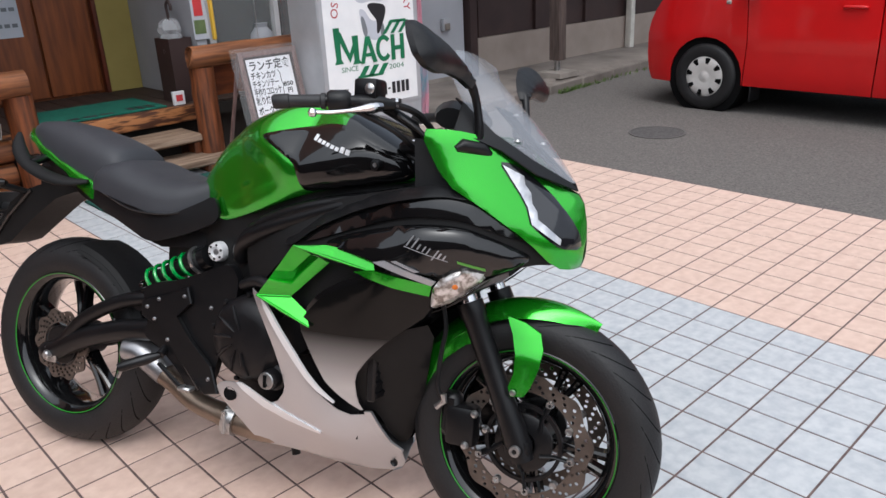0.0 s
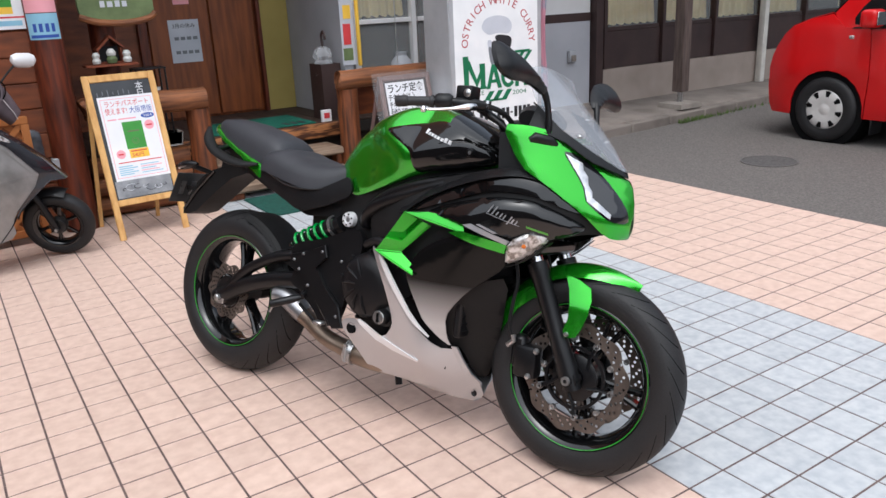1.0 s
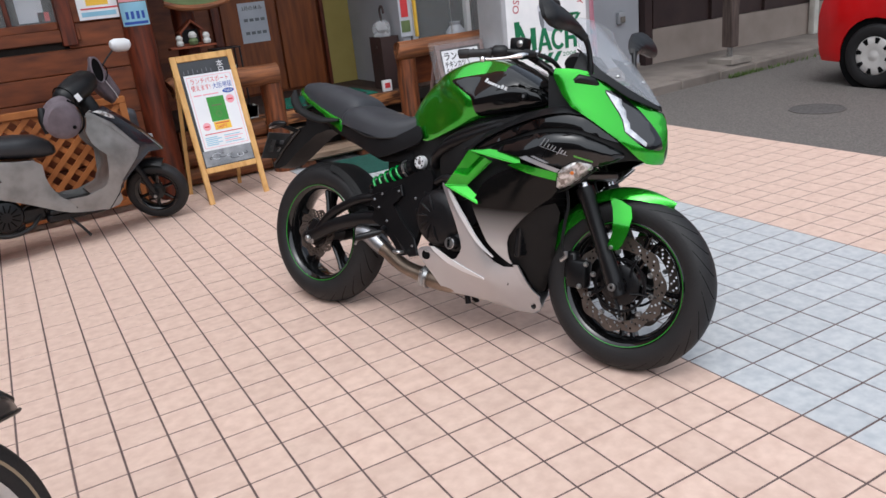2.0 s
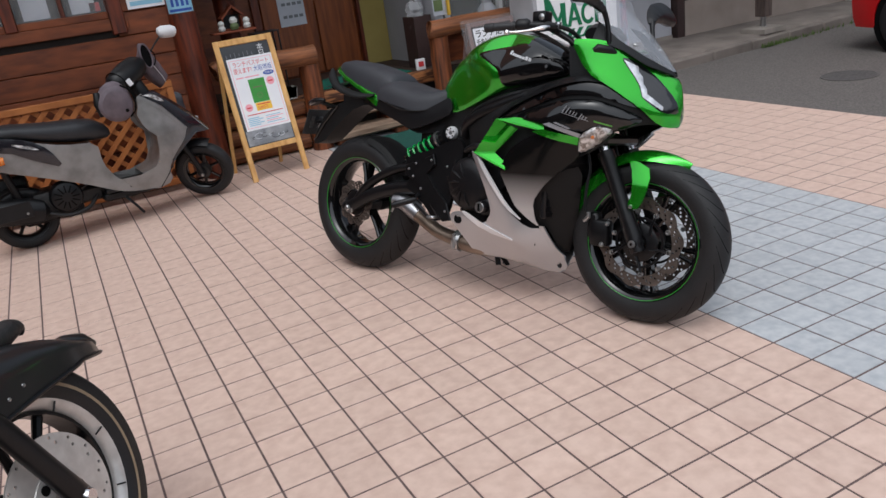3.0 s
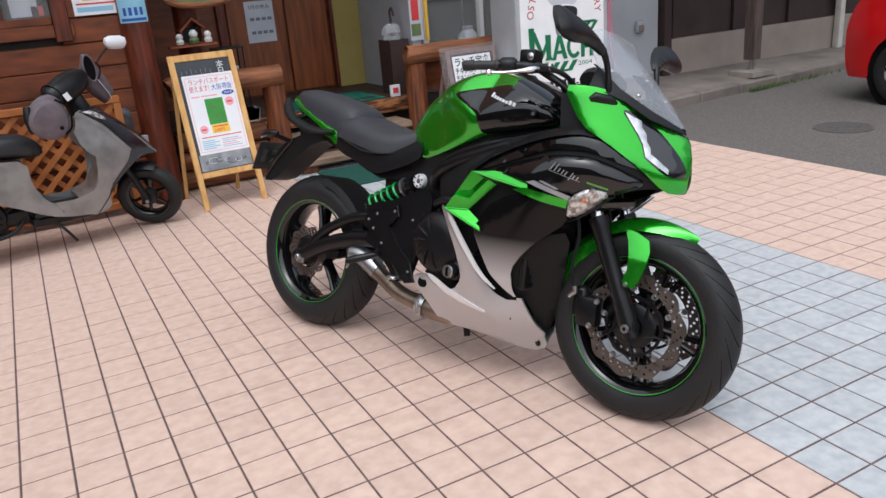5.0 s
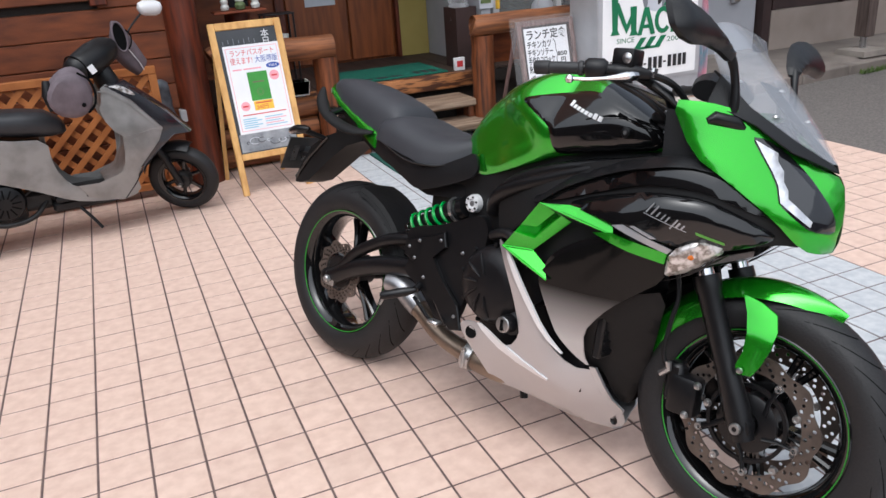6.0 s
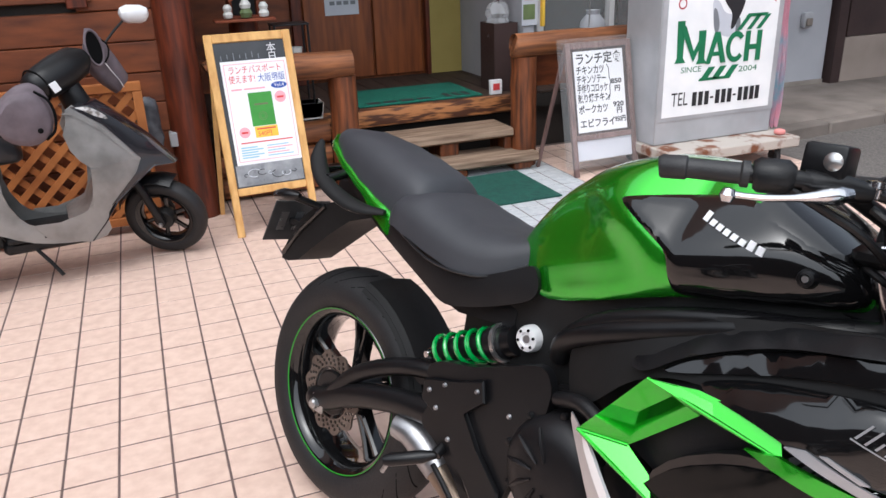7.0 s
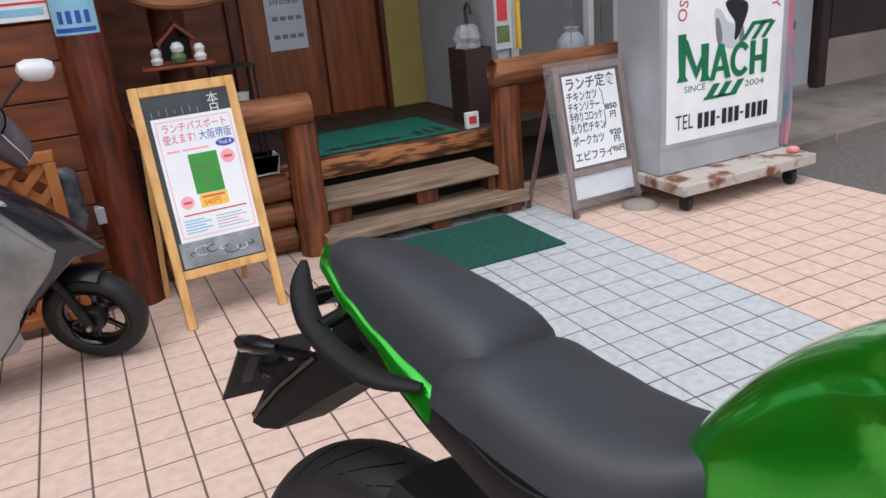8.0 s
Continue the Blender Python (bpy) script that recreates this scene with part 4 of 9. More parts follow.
pair("headlight_lens", [(1.376, 0.95), (1.400, 0.949), (1.43, 0.929), (1.476, 0.885), (1.515, 0.837), (1.537, 0.798), (1.543, 0.762), (1.507, 0.764), (1.478, 0.788), (1.448, 0.816), (1.436, 0.855), (1.412, 0.895)], body_half, LENSDARK, bike, "smoked headlight lens", off=0.0085, step=0.014, thick=0.008, soft=1, edge=0.004)
pair("headlight_reflector", [(1.386, 0.944), (1.404, 0.914), (1.424, 0.883), (1.44, 0.855), (1.452, 0.818), (1.479, 0.796), (1.506, 0.774), (1.507, 0.786), (1.478, 0.814), (1.461, 0.829), (1.457, 0.846), (1.446, 0.863), (1.441, 0.885), (1.428, 0.904), (1.424, 0.922), (1.402, 0.935)], body_half, REFLECTOR, bike, "bright faceted reflector edge", off=0.0125, thick=0.008, step=0.012, soft=0, edge=0.002)
SCR = [((1.512, 0.912), (1.508, 0.012, 0.910)), ((1.463, 0.974), (1.437, 0.088, 0.957)), ((1.402, 1.042), (1.36, 0.146, 1.012)), ((1.33, 1.112), (1.292, 0.17, 1.075)), ((1.278, 1.162), (1.262, 0.168, 1.13)), ((1.235, 1.200), (1.252, 0.150, 1.180))]


def screen_rows(out=0.0, n=12):
    rows = []
    for (cx, cz), (ex, ey, ez) in SCR:
        row = []
        for k in range(-n, n + 1):
            u = k / n
            b = abs(u) ** 2.2
            row.append(Vector((cx + (ex - cx) * b + out * 0.3, u * (ey + out), cz + (ez - cz) * b - out)))
        rows.append(row)
    return rows


def thick_sheet(rows, thick):
    bm = bmesh.new()
    bridge(bm, rows, False)
    bmesh.ops.recalc_face_normals(bm, faces=bm.faces)
    bmesh.ops.solidify(bm, geom=bm.faces[:], thickness=thick)
    return bm


screen = part("windscreen", thick_sheet(screen_rows(), 0.003), SCREEN, bike, "clear windscreen, a pale reflected haze put into its tint", 70)
for x, y, z in ((1.318, 0.13, 1.062), (1.40, 0.105, 0.995)):
    for s in (-1, 1):
        part("screen_bolt", lathe(bmesh.new(), [(0.0, 0.006), (0.006, 0.005), (0.008, 0.0)], 12, "z", (x, s * y, z)), STEEL, screen)
# black surround under the screen's lower edge
for s in (-1, 1):
    a = [Vector((ex, s * ey, ez)) for _, (ex, ey, ez) in SCR[:4]]
    b = [Vector(p) for p in ((1.520, s * 0.0, 0.893), (1.452, s * 0.108, 0.926), (1.385, s * 0.162, 0.974), (1.29, s * 0.208, 1.012))]
    c = [Vector((p.x - 0.03, p.y * 0.8, p.z + 0.01)) for p in a]
    part("screen_surround", thick_sheet([c, [p + Vector((0.002, s * 0.003, -0.002)) for p in a], b], 0.004), MATTE, bike, "black trim under the windscreen")
part("instrument_panel", tube(bmesh.new(), [(1.235, -0.1, 1.04), (1.225, -0.05, 1.05), (1.225, 0.05, 1.05), (1.235, 0.1, 1.04)], [0.035, 0.05, 0.05, 0.035], 14, flat=0.7), MATTE, bike, "black instrument cluster")
inner = bmesh.new()
bridge(inner, [[(1.20, -0.21, 0.99), (1.20, 0.21, 0.99), (1.20, 0.19, 0.86), (1.20, -0.19, 0.86)], [(1.34, -0.15, 0.985), (1.34, 0.15, 0.985), (1.34, 0.16, 0.82), (1.34, -0.16, 0.82)], [(1.46, -0.05, 0.9), (1.46, 0.05, 0.9), (1.46, 0.06, 0.76), (1.46, -0.06, 0.76)]])
part("inner_cowl", inner, MATTE, bike, "black inner cowl behind the headlight")

# front turn signals
for s in (-1, 1):
    sig = [(1.25, 0.612), (1.27, 0.683), (1.327, 0.716), (1.378, 0.703), (1.31, 0.640)]
    pn = panel("turn_signal", sig, body_half, LENSCLEAR, bike, "clear faceted front turn signal", off=0.024, thick=0.03, step=0.012, side=s, soft=1, edge=0.012)
    part("bulb", lathe(bmesh.new(), [(0.0, s * 0.008), (0.006, s * 0.006), (0.009, 0.0)], 14, "y", (1.312, s * (body_half(1.312, 0.677) + 0.018), 0.677)), AMBER, pn, "amber bulb")
    panel("signal_base", [(1.245, 0.603), (1.266, 0.61), (1.31, 0.633), (1.39, 0.703), (1.33, 0.655), (1.28, 0.618)], body_half, MATTE, bike, "black rim of the turn signal", off=0.012, thick=0.02, step=0.014, side=s, soft=1)

# marks on the fairing: plain shapes
for s in (-1, 1):
    for k, (x, z, h, w) in enumerate(((1.212, 0.772, 0.022, 0.003), (1.224, 0.768, 0.022, 0.003), (1.236, 0.760, 0.011, 0.003), (1.247, 0.756, 0.012, 0.0025), (1.256, 0.752, 0.012, 0.0025), (1.266, 0.744, 0.022, 0.0025), (1.278, 0.743, 0.011, 0.004), (1.288, 0.739, 0.010, 0.003))):
        panel("mark", [(x, z - h * 0.5), (x + w, z - h * 0.5 - 0.001), (x + w + 0.7 * h, z + h * 0.5 - 0.001), (x + 0.7 * h, z + h * 0.5)], body_half, SILVERMARK, bike, off=0.0095, thick=0.003, side=s, soft=0, edge=0.0, step=0.01)
    panel("mark", [(1.208, 0.759), (1.30, 0.731), (1.3, 0.7295), (1.208, 0.7575)], body_half, SILVERMARK, bike, off=0.0095, thick=0.003, side=s, soft=0, edge=0.0, step=0.01)
    panel("mark", [(1.318, 0.733), (1.37, 0.718), (1.371, 0.712), (1.319, 0.727)], body_half, LIMEMARK, bike, off=0.0095, thick=0.003, side=s, soft=0, edge=0.0, step=0.01)
    panel("silver_stripe", [(1.137, 0.716), (1.163, 0.722), (1.272, 0.683), (1.262, 0.672)], body_half, SILVERMARK, bike, off=0.0105, thick=0.006, side=s, soft=0, edge=0.0)
    panel("thin_stripe", [(1.18, 0.722), (1.19, 0.724), (1.24, 0.703), (1.23, 0.701)], body_half, SILVERMARK, bike, off=0.0105, thick=0.006, side=s, soft=0, edge=0.0)

# mirrors
LEAF = [(0.185 + (u - 0.185) * 0.78, z + 0.034 + 0.08 * (z - 1.12)) for u, z in [(0.44, 1.172), (0.40, 1.17), (0.31, 1.155), (0.235, 1.125), (0.19, 1.095), (0.182, 1.075), (0.205, 1.068), (0.26, 1.083), (0.33, 1.088), (0.41, 1.082), (0.47, 1.088), (0.50, 1.107), (0.49, 1.14), (0.465, 1.165)]]


def mirror_shell(side):
    """A flat-backed leaf-shaped housing, domed to the front."""
    poly = rounded(LEAF, 1, 0.12)
    pts, tris, rim = sheet_mesh(poly, 0.012)
    edge = spaced(poly, 0.006)
    bm = bmesh.new()
    front, back = [], []
    for i, (u, z) in enumerate(pts):
        d = 0.0 if i in rim else min(math.hypot(u - a, z - b) for a, b in edge)
        x = 1.322 - 0.5 * (z - 1.09)
        front.append(bm.verts.new((x + 0.006 + 0.03 * (1 - math.exp(-d / 0.018)), side * u, z)))
        back.append(bm.verts.new((x - 0.008, side * u, z)))
    edges = set()
    for t in tris:
        bm.faces.new([front[i] for i in t])
        bm.faces.new([back[i] for i in reversed(t)])
        edges |= set(zip(t, t[1:] + t[:1]))
    for p, q in edges:
        if (q, p) not in edges:
            bm.faces.new((front[p], back[p], back[q], front[q]))
    return bm


for s in (-1, 1):
    mir = part("mirror", mirror_shell(s), MATTE, bike, "black leaf-shaped rear-view mirror", 35)
    part("stem", tube(bmesh.new(), curve_pts([(1.334, s * 0.172, 0.975), (1.334, s * 0.176, 1.03), (1.326, s * 0.184, 1.08), (1.316, s * 0.198, 1.116)], 10), [0.0105] * 4 + [0.009] * 4 + [0.010] * 3, 12), SATIN, mir)
    part("foot", tube(bmesh.new(), [(1.30, s * 0.215, 0.972), (1.31, s * 0.205, 0.98), (1.345, s * 0.172, 0.974), (1.36, s * 0.16, 0.964)], [0.007, 0.015, 0.015, 0.007], 20), SATIN, mir)
    glass_bm = bmesh.new()
    plate(glass_bm, [(0.425, 1.158), (0.32, 1.145), (0.25, 1.118), (0.235, 1.10), (0.33, 1.098), (0.42, 1.093), (0.475, 1.108), (0.465, 1.145)], lambda u, v, w, s=s: (1.305 - 0.5 * (v - 1.09) - 0.008 - w, s * (0.185 + (u - 0.185) * 0.78), v + 0.034), 0.002)
    part("mirror_glass", glass_bm, CHROME, mir)

# tank
TK = [(0.50, 0.066, 0.842, 0.762), (0.535, 0.088, 0.896, 0.748), (0.58, 0.108, 0.952, 0.745), (0.62, 0.126, 0.988, 0.753), (0.68, 0.15, 1.026, 0.770), (0.75, 0.176, 1.052, 0.793), (0.82, 0.192, 1.066, 0.818), (0.90, 0.199, 1.064, 0.845), (0.98, 0.19, 1.045, 0.862), (1.06, 0.166, 1.008, 0.875), (1.13, 0.132, 0.965, 0.885), (1.17, 0.1, 0.94, 0.89)]


def tank_row(x):
    i = max(k for k in range(len(TK) - 1) if x >= TK[k][0] or k == 0)
    p0, p1, p2, p3 = TK[max(0, i - 1)], TK[i], TK[i + 1], TK[min(len(TK) - 1, i + 2)]
    d = p2[0] - p1[0]
    u = min(1.0, max(0.0, (x - p1[0]) / d))
    row = []
    for a0, a1, a2, a3 in zip(p0, p1, p2, p3):
        m1, m2 = (a2 - a0) / (p2[0] - p0[0]) * d, (a3 - a1) / (p3[0] - p1[0]) * d
        row.append((2 * u ** 3 - 3 * u * u + 1) * a1 + (u ** 3 - 2 * u * u + u) * m1 + (3 * u * u - 2 * u ** 3) * a2 + (u ** 3 - u * u) * m2)
    return row


def eased(a, b, v):
    u = min(1.0, max(0.0, (v - a) / (b - a)))
    return u * u * (3 - 2 * u)


def tank_half(x, z):
    """Half-width of the tank: a crease along the side, a hollow for the knee and a lip below."""
    _, w, zt, zb = tank_row(x)
    zc = zb + 0.42 * (zt - zb)
    u = (z - zc) / (zt - zc) if z > zc else (zc - z) / (zc - zb) * 0.72
    round_ = w * max(0.0, 1 - min(1.0, abs(u)) ** 3.0) ** (1 / 2.35)
    crease = 0.905 + (0.30 * (x - 0.89) if x > 0.89 else 0.5 * (0.89 - x))
    over = 0.5 * (z - crease + math.hypot(z - crease, 0.014))
    under = 0.5 * (crease - z + math.hypot(z - crease, 0.014))
    fold = w + 0.012 - 0.85 * eased(0.56, 0.72, x) * over - 0.2 * eased(0.84, 0.92, x) * under
    soft = 0.02
    gap = max(0.0, soft - abs(round_ - fold)) / soft
    hollow = 0.016 * eased(0.0, 0.07, crease - z) * eased(zb - 0.01, zb + 0.05, z) * eased(0.56, 0.70, x) * (1 - eased(0.80, 0.885, x))
    return max(0.0, min(round_, fold) - 0.25 * soft * gap * gap * eased(0.0, 0.05, round_) - hollow)


def tank_bm():
    rings = []
    for i in range(61):
        x = TK[0][0] + (TK[-1][0] - TK[0][0]) * i / 60
        _, w, zt, zb = tank_row(x)
        zs = [zb + (zt - zb) * (0.5 - 0.5 * math.cos(math.pi * k / 30)) for k in range(31)]
        ring = [(x, -tank_half(x, z), z) for z in zs] + [(x, tank_half(x, z), z) for z in reversed(zs[:-1])]
        rings.append(ring)
    return bridge(bmesh.new(), rings)


tank = part("fuel_tank", tank_bm(), LIME, bike, "lime green fuel tank", 60)
for s in (-1, 1):
    panel("tank_side_cover", [(0.772, 0.979), (0.80, 0.988), (0.87, 1.004), (0.95, 1.018), (1.03, 1.006), (1.10, 0.968), (1.15, 0.93), (1.16, 0.895), (1.05, 0.872), (0.98, 0.862), (0.905, 0.85), (0.896, 0.875), (0.888, 0.915), (0.84, 0.942)], tank_half, GLOSS, tank, "gloss black tank side cover", off=0.012, thick=0.034, step=0.011, side=s, soft=2, edge=0.006)
    for k in range(8):
        x, z = 0.920 + 0.0138 * k, 0.980 - 0.0043 * k
        hgt = (0.014, 0.008, 0.008, 0.008, 0.008, 0.008, 0.013, 0.012)[k]
        panel("mark", [(x, z - 0.005), (x + 0.0095, z - 0.0078), (x + 0.0115, z - 0.0078 + hgt), (x + 0.002, z - 0.005 + hgt)], tank_half, WHITEMARK, tank, off=0.0145, thick=0.005, side=s, soft=0, edge=0.0, step=0.006)
    bolt = part("tank_bolt", lathe(bmesh.new(), [(0.0, s * 0.002), (0.006, s * 0.002), (0.007, s * 0.006), (0.012, s * 0.005), (0.014, 0.0), (0.015, -s * 0.01)], 20, "y", (1.085, s * (tank_half(1.085, 0.925) + 0.016), 0.925)), SATIN, tank, "black bolt seat")
    part("bolt_head", lathe(bmesh.new(), [(0.0, s * 0.004), (0.005, s * 0.004), (0.0065, 0.0)], 12, "y", (1.085, s * (tank_half(1.085, 0.925) + 0.0175), 0.925)), STEEL, bolt, "silver bolt head")
front_rings = []
for i in range(10):
    x = 0.99 + 0.18 * i / 9
    _, w, zt, zb = tank_row(x)
    zs = [zb + 0.3 * (zt - zb) + 0.7 * (zt - zb) * (0.5 - 0.5 * math.cos(math.pi * k / 12)) for k in range(13)]
    front_rings.append([(x, -tank_half(x, z) - 0.007, z + 0.006) for z in zs] + [(x, tank_half(x, z) + 0.007, z + 0.006) for z in reversed(zs[:-1])])
part("tank_front_cover", bridge(bmesh.new(), front_rings), GLOSS, tank, "gloss black front cover of the tank", 60)
part("tank_cap", lathe(bmesh.new(), [(0.0, 0.012), (0.04, 0.01), (0.05, 0.0), (0.05, -0.02)], 28, "z", (0.93, 0, 1.052)), SATIN, tank, "black filler cap")


# seats and tail
def saddle(rows, n=16, p=2.6):
    """A padded form: (x, half-width, top, bottom) rows."""
    rings = []
    xs = [r[0] for r in rows]
    for i in range(25):
        x = xs[0] + (xs[-1] - xs[0]) * i / 24
        for a, b in zip(rows, rows[1:]):
            if x <= b[0] + 1e-9:
                u = (x - a[0]) / (b[0] - a[0])
                u = u * u * (3 - 2 * u) * 0.35 + u * 0.65
                w, zt, zb = (a[k] + (b[k] - a[k]) * u for k in (1, 2, 3))
                break
        ring = []
        for k in range(n + 1):
            t = math.pi * k / n
            cx, sx = math.cos(t), math.sin(t)
            ring.append((x, -w * math.copysign(abs(cx) ** (2 / p), cx), zb + (zt - zb) * abs(sx) ** (2 / p)))
        rings.append(ring)
    return bridge(bmesh.new(), rings)


part("rider_seat", saddle([(0.157, 0.10, 0.832, 0.80), (0.168, 0.128, 0.866, 0.802), (0.20, 0.142, 0.884, 0.802), (0.25, 0.148, 0.889, 0.79), (0.33, 0.153, 0.866, 0.772), (0.40, 0.152, 0.85, 0.756), (0.46, 0.142, 0.845, 0.755), (0.51, 0.122, 0.85, 0.772), (0.55, 0.10, 0.862, 0.796), (0.575, 0.084, 0.868, 0.815)], p=3.4), SEATVINYL, bike, "dark grey vinyl rider seat", 60)
part("pillion_seat", saddle([(-0.165, 0.03, 0.962, 0.945), (-0.14, 0.058, 0.984, 0.93), (-0.06, 0.084, 0.988, 0.893), (0.03, 0.099, 0.976, 0.855), (0.11, 0.108, 0.957, 0.833), (0.18, 0.112, 0.936, 0.822), (0.222, 0.108, 0.918, 0.816), (0.238, 0.098, 0.90, 0.814), (0.246, 0.08, 0.868, 0.812)], p=3.4), SEATVINYL, bike, "dark grey vinyl pillion seat", 60)
for s in (-1, 1):
    part("seat_piping", tube(bmesh.new(), curve_pts([(0.18, s * 0.125, 0.808), (0.26, s * 0.148, 0.786), (0.34, s * 0.155, 0.761), (0.42, s * 0.152, 0.755), (0.49, s * 0.135, 0.764), (0.56, s * 0.106, 0.802)], 16), 0.003, 6), SATIN, bike)
tail = saddle([(-0.192, 0.024, 0.962, 0.944), (-0.15, 0.066, 0.95, 0.93), (-0.06, 0.09, 0.908, 0.886), (0.03, 0.106, 0.872, 0.85), (0.11, 0.119, 0.846, 0.80), (0.17, 0.126, 0.826, 0.772), (0.20, 0.118, 0.814, 0.786)], p=6)
part("tail_cowl", tail, LIME, bike, "lime green tail cowl", 50)
part("tail_underside", saddle([(-0.16, 0.03, 0.92, 0.90), (-0.10, 0.06, 0.91, 0.87), (0.0, 0.075, 0.87, 0.82), (0.12, 0.095, 0.81, 0.765), (0.22, 0.11, 0.79, 0.73), (0.40, 0.105, 0.74, 0.66), (0.55, 0.1, 0.74, 0.67)], p=4), MATTE, bike, "black tail underside")
flat_half = lambda x, z: 0.118 + 0.03 * math.sin(max(0.0, min(1.0, (x - 0.15) / 0.5)) * math.pi) * 0.6
pair("side_cover", [(0.125, 0.782), (0.155, 0.802), (0.21, 0.806), (0.343, 0.775), (0.41, 0.757), (0.46, 0.755), (0.55, 0.793), (0.598, 0.818), (0.615, 0.752), (0.53, 0.714), (0.45, 0.688), (0.385, 0.674), (0.31, 0.708), (0.235, 0.738)], flat_half, MATTE, bike, "black side cover under the seat", off=0.006, thick=0.012)
for s in (-1, 1):
    rail_pts = curve_pts([(-0.152, s * 0.098, 0.946), (-0.125, s * 0.122, 0.905), (-0.07, s * 0.143, 0.862), (0.01, s * 0.15, 0.832), (0.085, s * 0.145, 0.818), (0.155, s * 0.128, 0.822)], 16)
    part("grab_rail", tube(bmesh.new(), rail_pts, [0.006, 0.012, 0.016, 0.019] + [0.021] * 8 + [0.02, 0.018, 0.015, 0.012, 0.008], 12, flat=0.6), GUARD, bike, "black pillion grab rail")
    part("grab_bracket", rod((-0.06, s * 0.07, 0.88), (-0.055, s * 0.14, 0.862), 0.012), SATIN, bike)
fender = bmesh.new()
bridge(fender, [[(x, -w, z), (x, w, z), (x, w, z - t), (x, -w, z - t)] for x, w, z, t in ((0.02, 0.055, 0.83, 0.05), (-0.05, 0.06, 0.806, 0.05), (-0.12, 0.062, 0.792, 0.085), (-0.19, 0.06, 0.768, 0.115), (-0.25, 0.056, 0.728, 0.122), (-0.305, 0.05, 0.668, 0.08), (-0.345, 0.044, 0.605, 0.02))])
part("fender_rib", tube(bmesh.new(), [(-0.15, -0.062, 0.775), (-0.25, -0.058, 0.69), (-0.335, -0.046, 0.605)], 0.008, 8), GLOSS, bike)
part("tail_bracket", bx(-0.16, -0.02, -0.03, 0.03, 0.775, 0.86, 0.012), MATTE, bike)
part("rear_fender", fender, GUARD, bike, "black rear mudguard")
part("tail_light", tube(bmesh.new(), [(-0.20, -0.04, 0.862), (-0.205, 0.0, 0.866), (-0.20, 0.04, 0.862)], [0.018, 0.022, 0.018], 12, flat=0.8), GLOSS, bike, "dark tail light")
for s in (-1, 1):
    ind = part("rear_turn_signal", tube(bmesh.new(), [(-0.285, s * 0.118, 0.778), (-0.268, s * 0.128, 0.782), (-0.225, s * 0.138, 0.79), (-0.185, s * 0.138, 0.796), (-0.168, s * 0.133, 0.798)], [0.006, 0.018, 0.023, 0.018, 0.008], 14, flat=0.75), SATIN, bike, "black rear turn signal")
    part("lens", tube(bmesh.new(), [(-0.29, s * 0.123, 0.776), (-0.272, s * 0.130, 0.778), (-0.235, s * 0.146, 0.785), (-0.20, s * 0.148, 0.79)], [0.004, 0.013, 0.017, 0.008], 12, flat=0.7), LENSDARK, ind)
    part("stalk", rod((-0.18, s * 0.05, 0.765), (-0.21, s * 0.128, 0.79), 0.010), SATIN, ind)
plate_m = Matrix.Translation((-0.356, 0, 0.692)) @ Matrix.Rotation(radians(22), 4, "Y")
plate_ob = part("number_plate", bx(-0.002, 0.002, -0.092, 0.092, -0.066, 0.066, 0.001, m=plate_m), PLATEBACK, bike, "small steel number plate seen from behind")
for y in (-0.05, 0.0, 0.05):
    part("bar", bx(0.0024, 0.0034, y - 0.012, y + 0.012, -0.03, 0.03, m=plate_m), STEEL, plate_ob)
part("plate_bracket", bx(-0.352, -0.25, -0.03, 0.03, 0.685, 0.70), SATIN, bike)

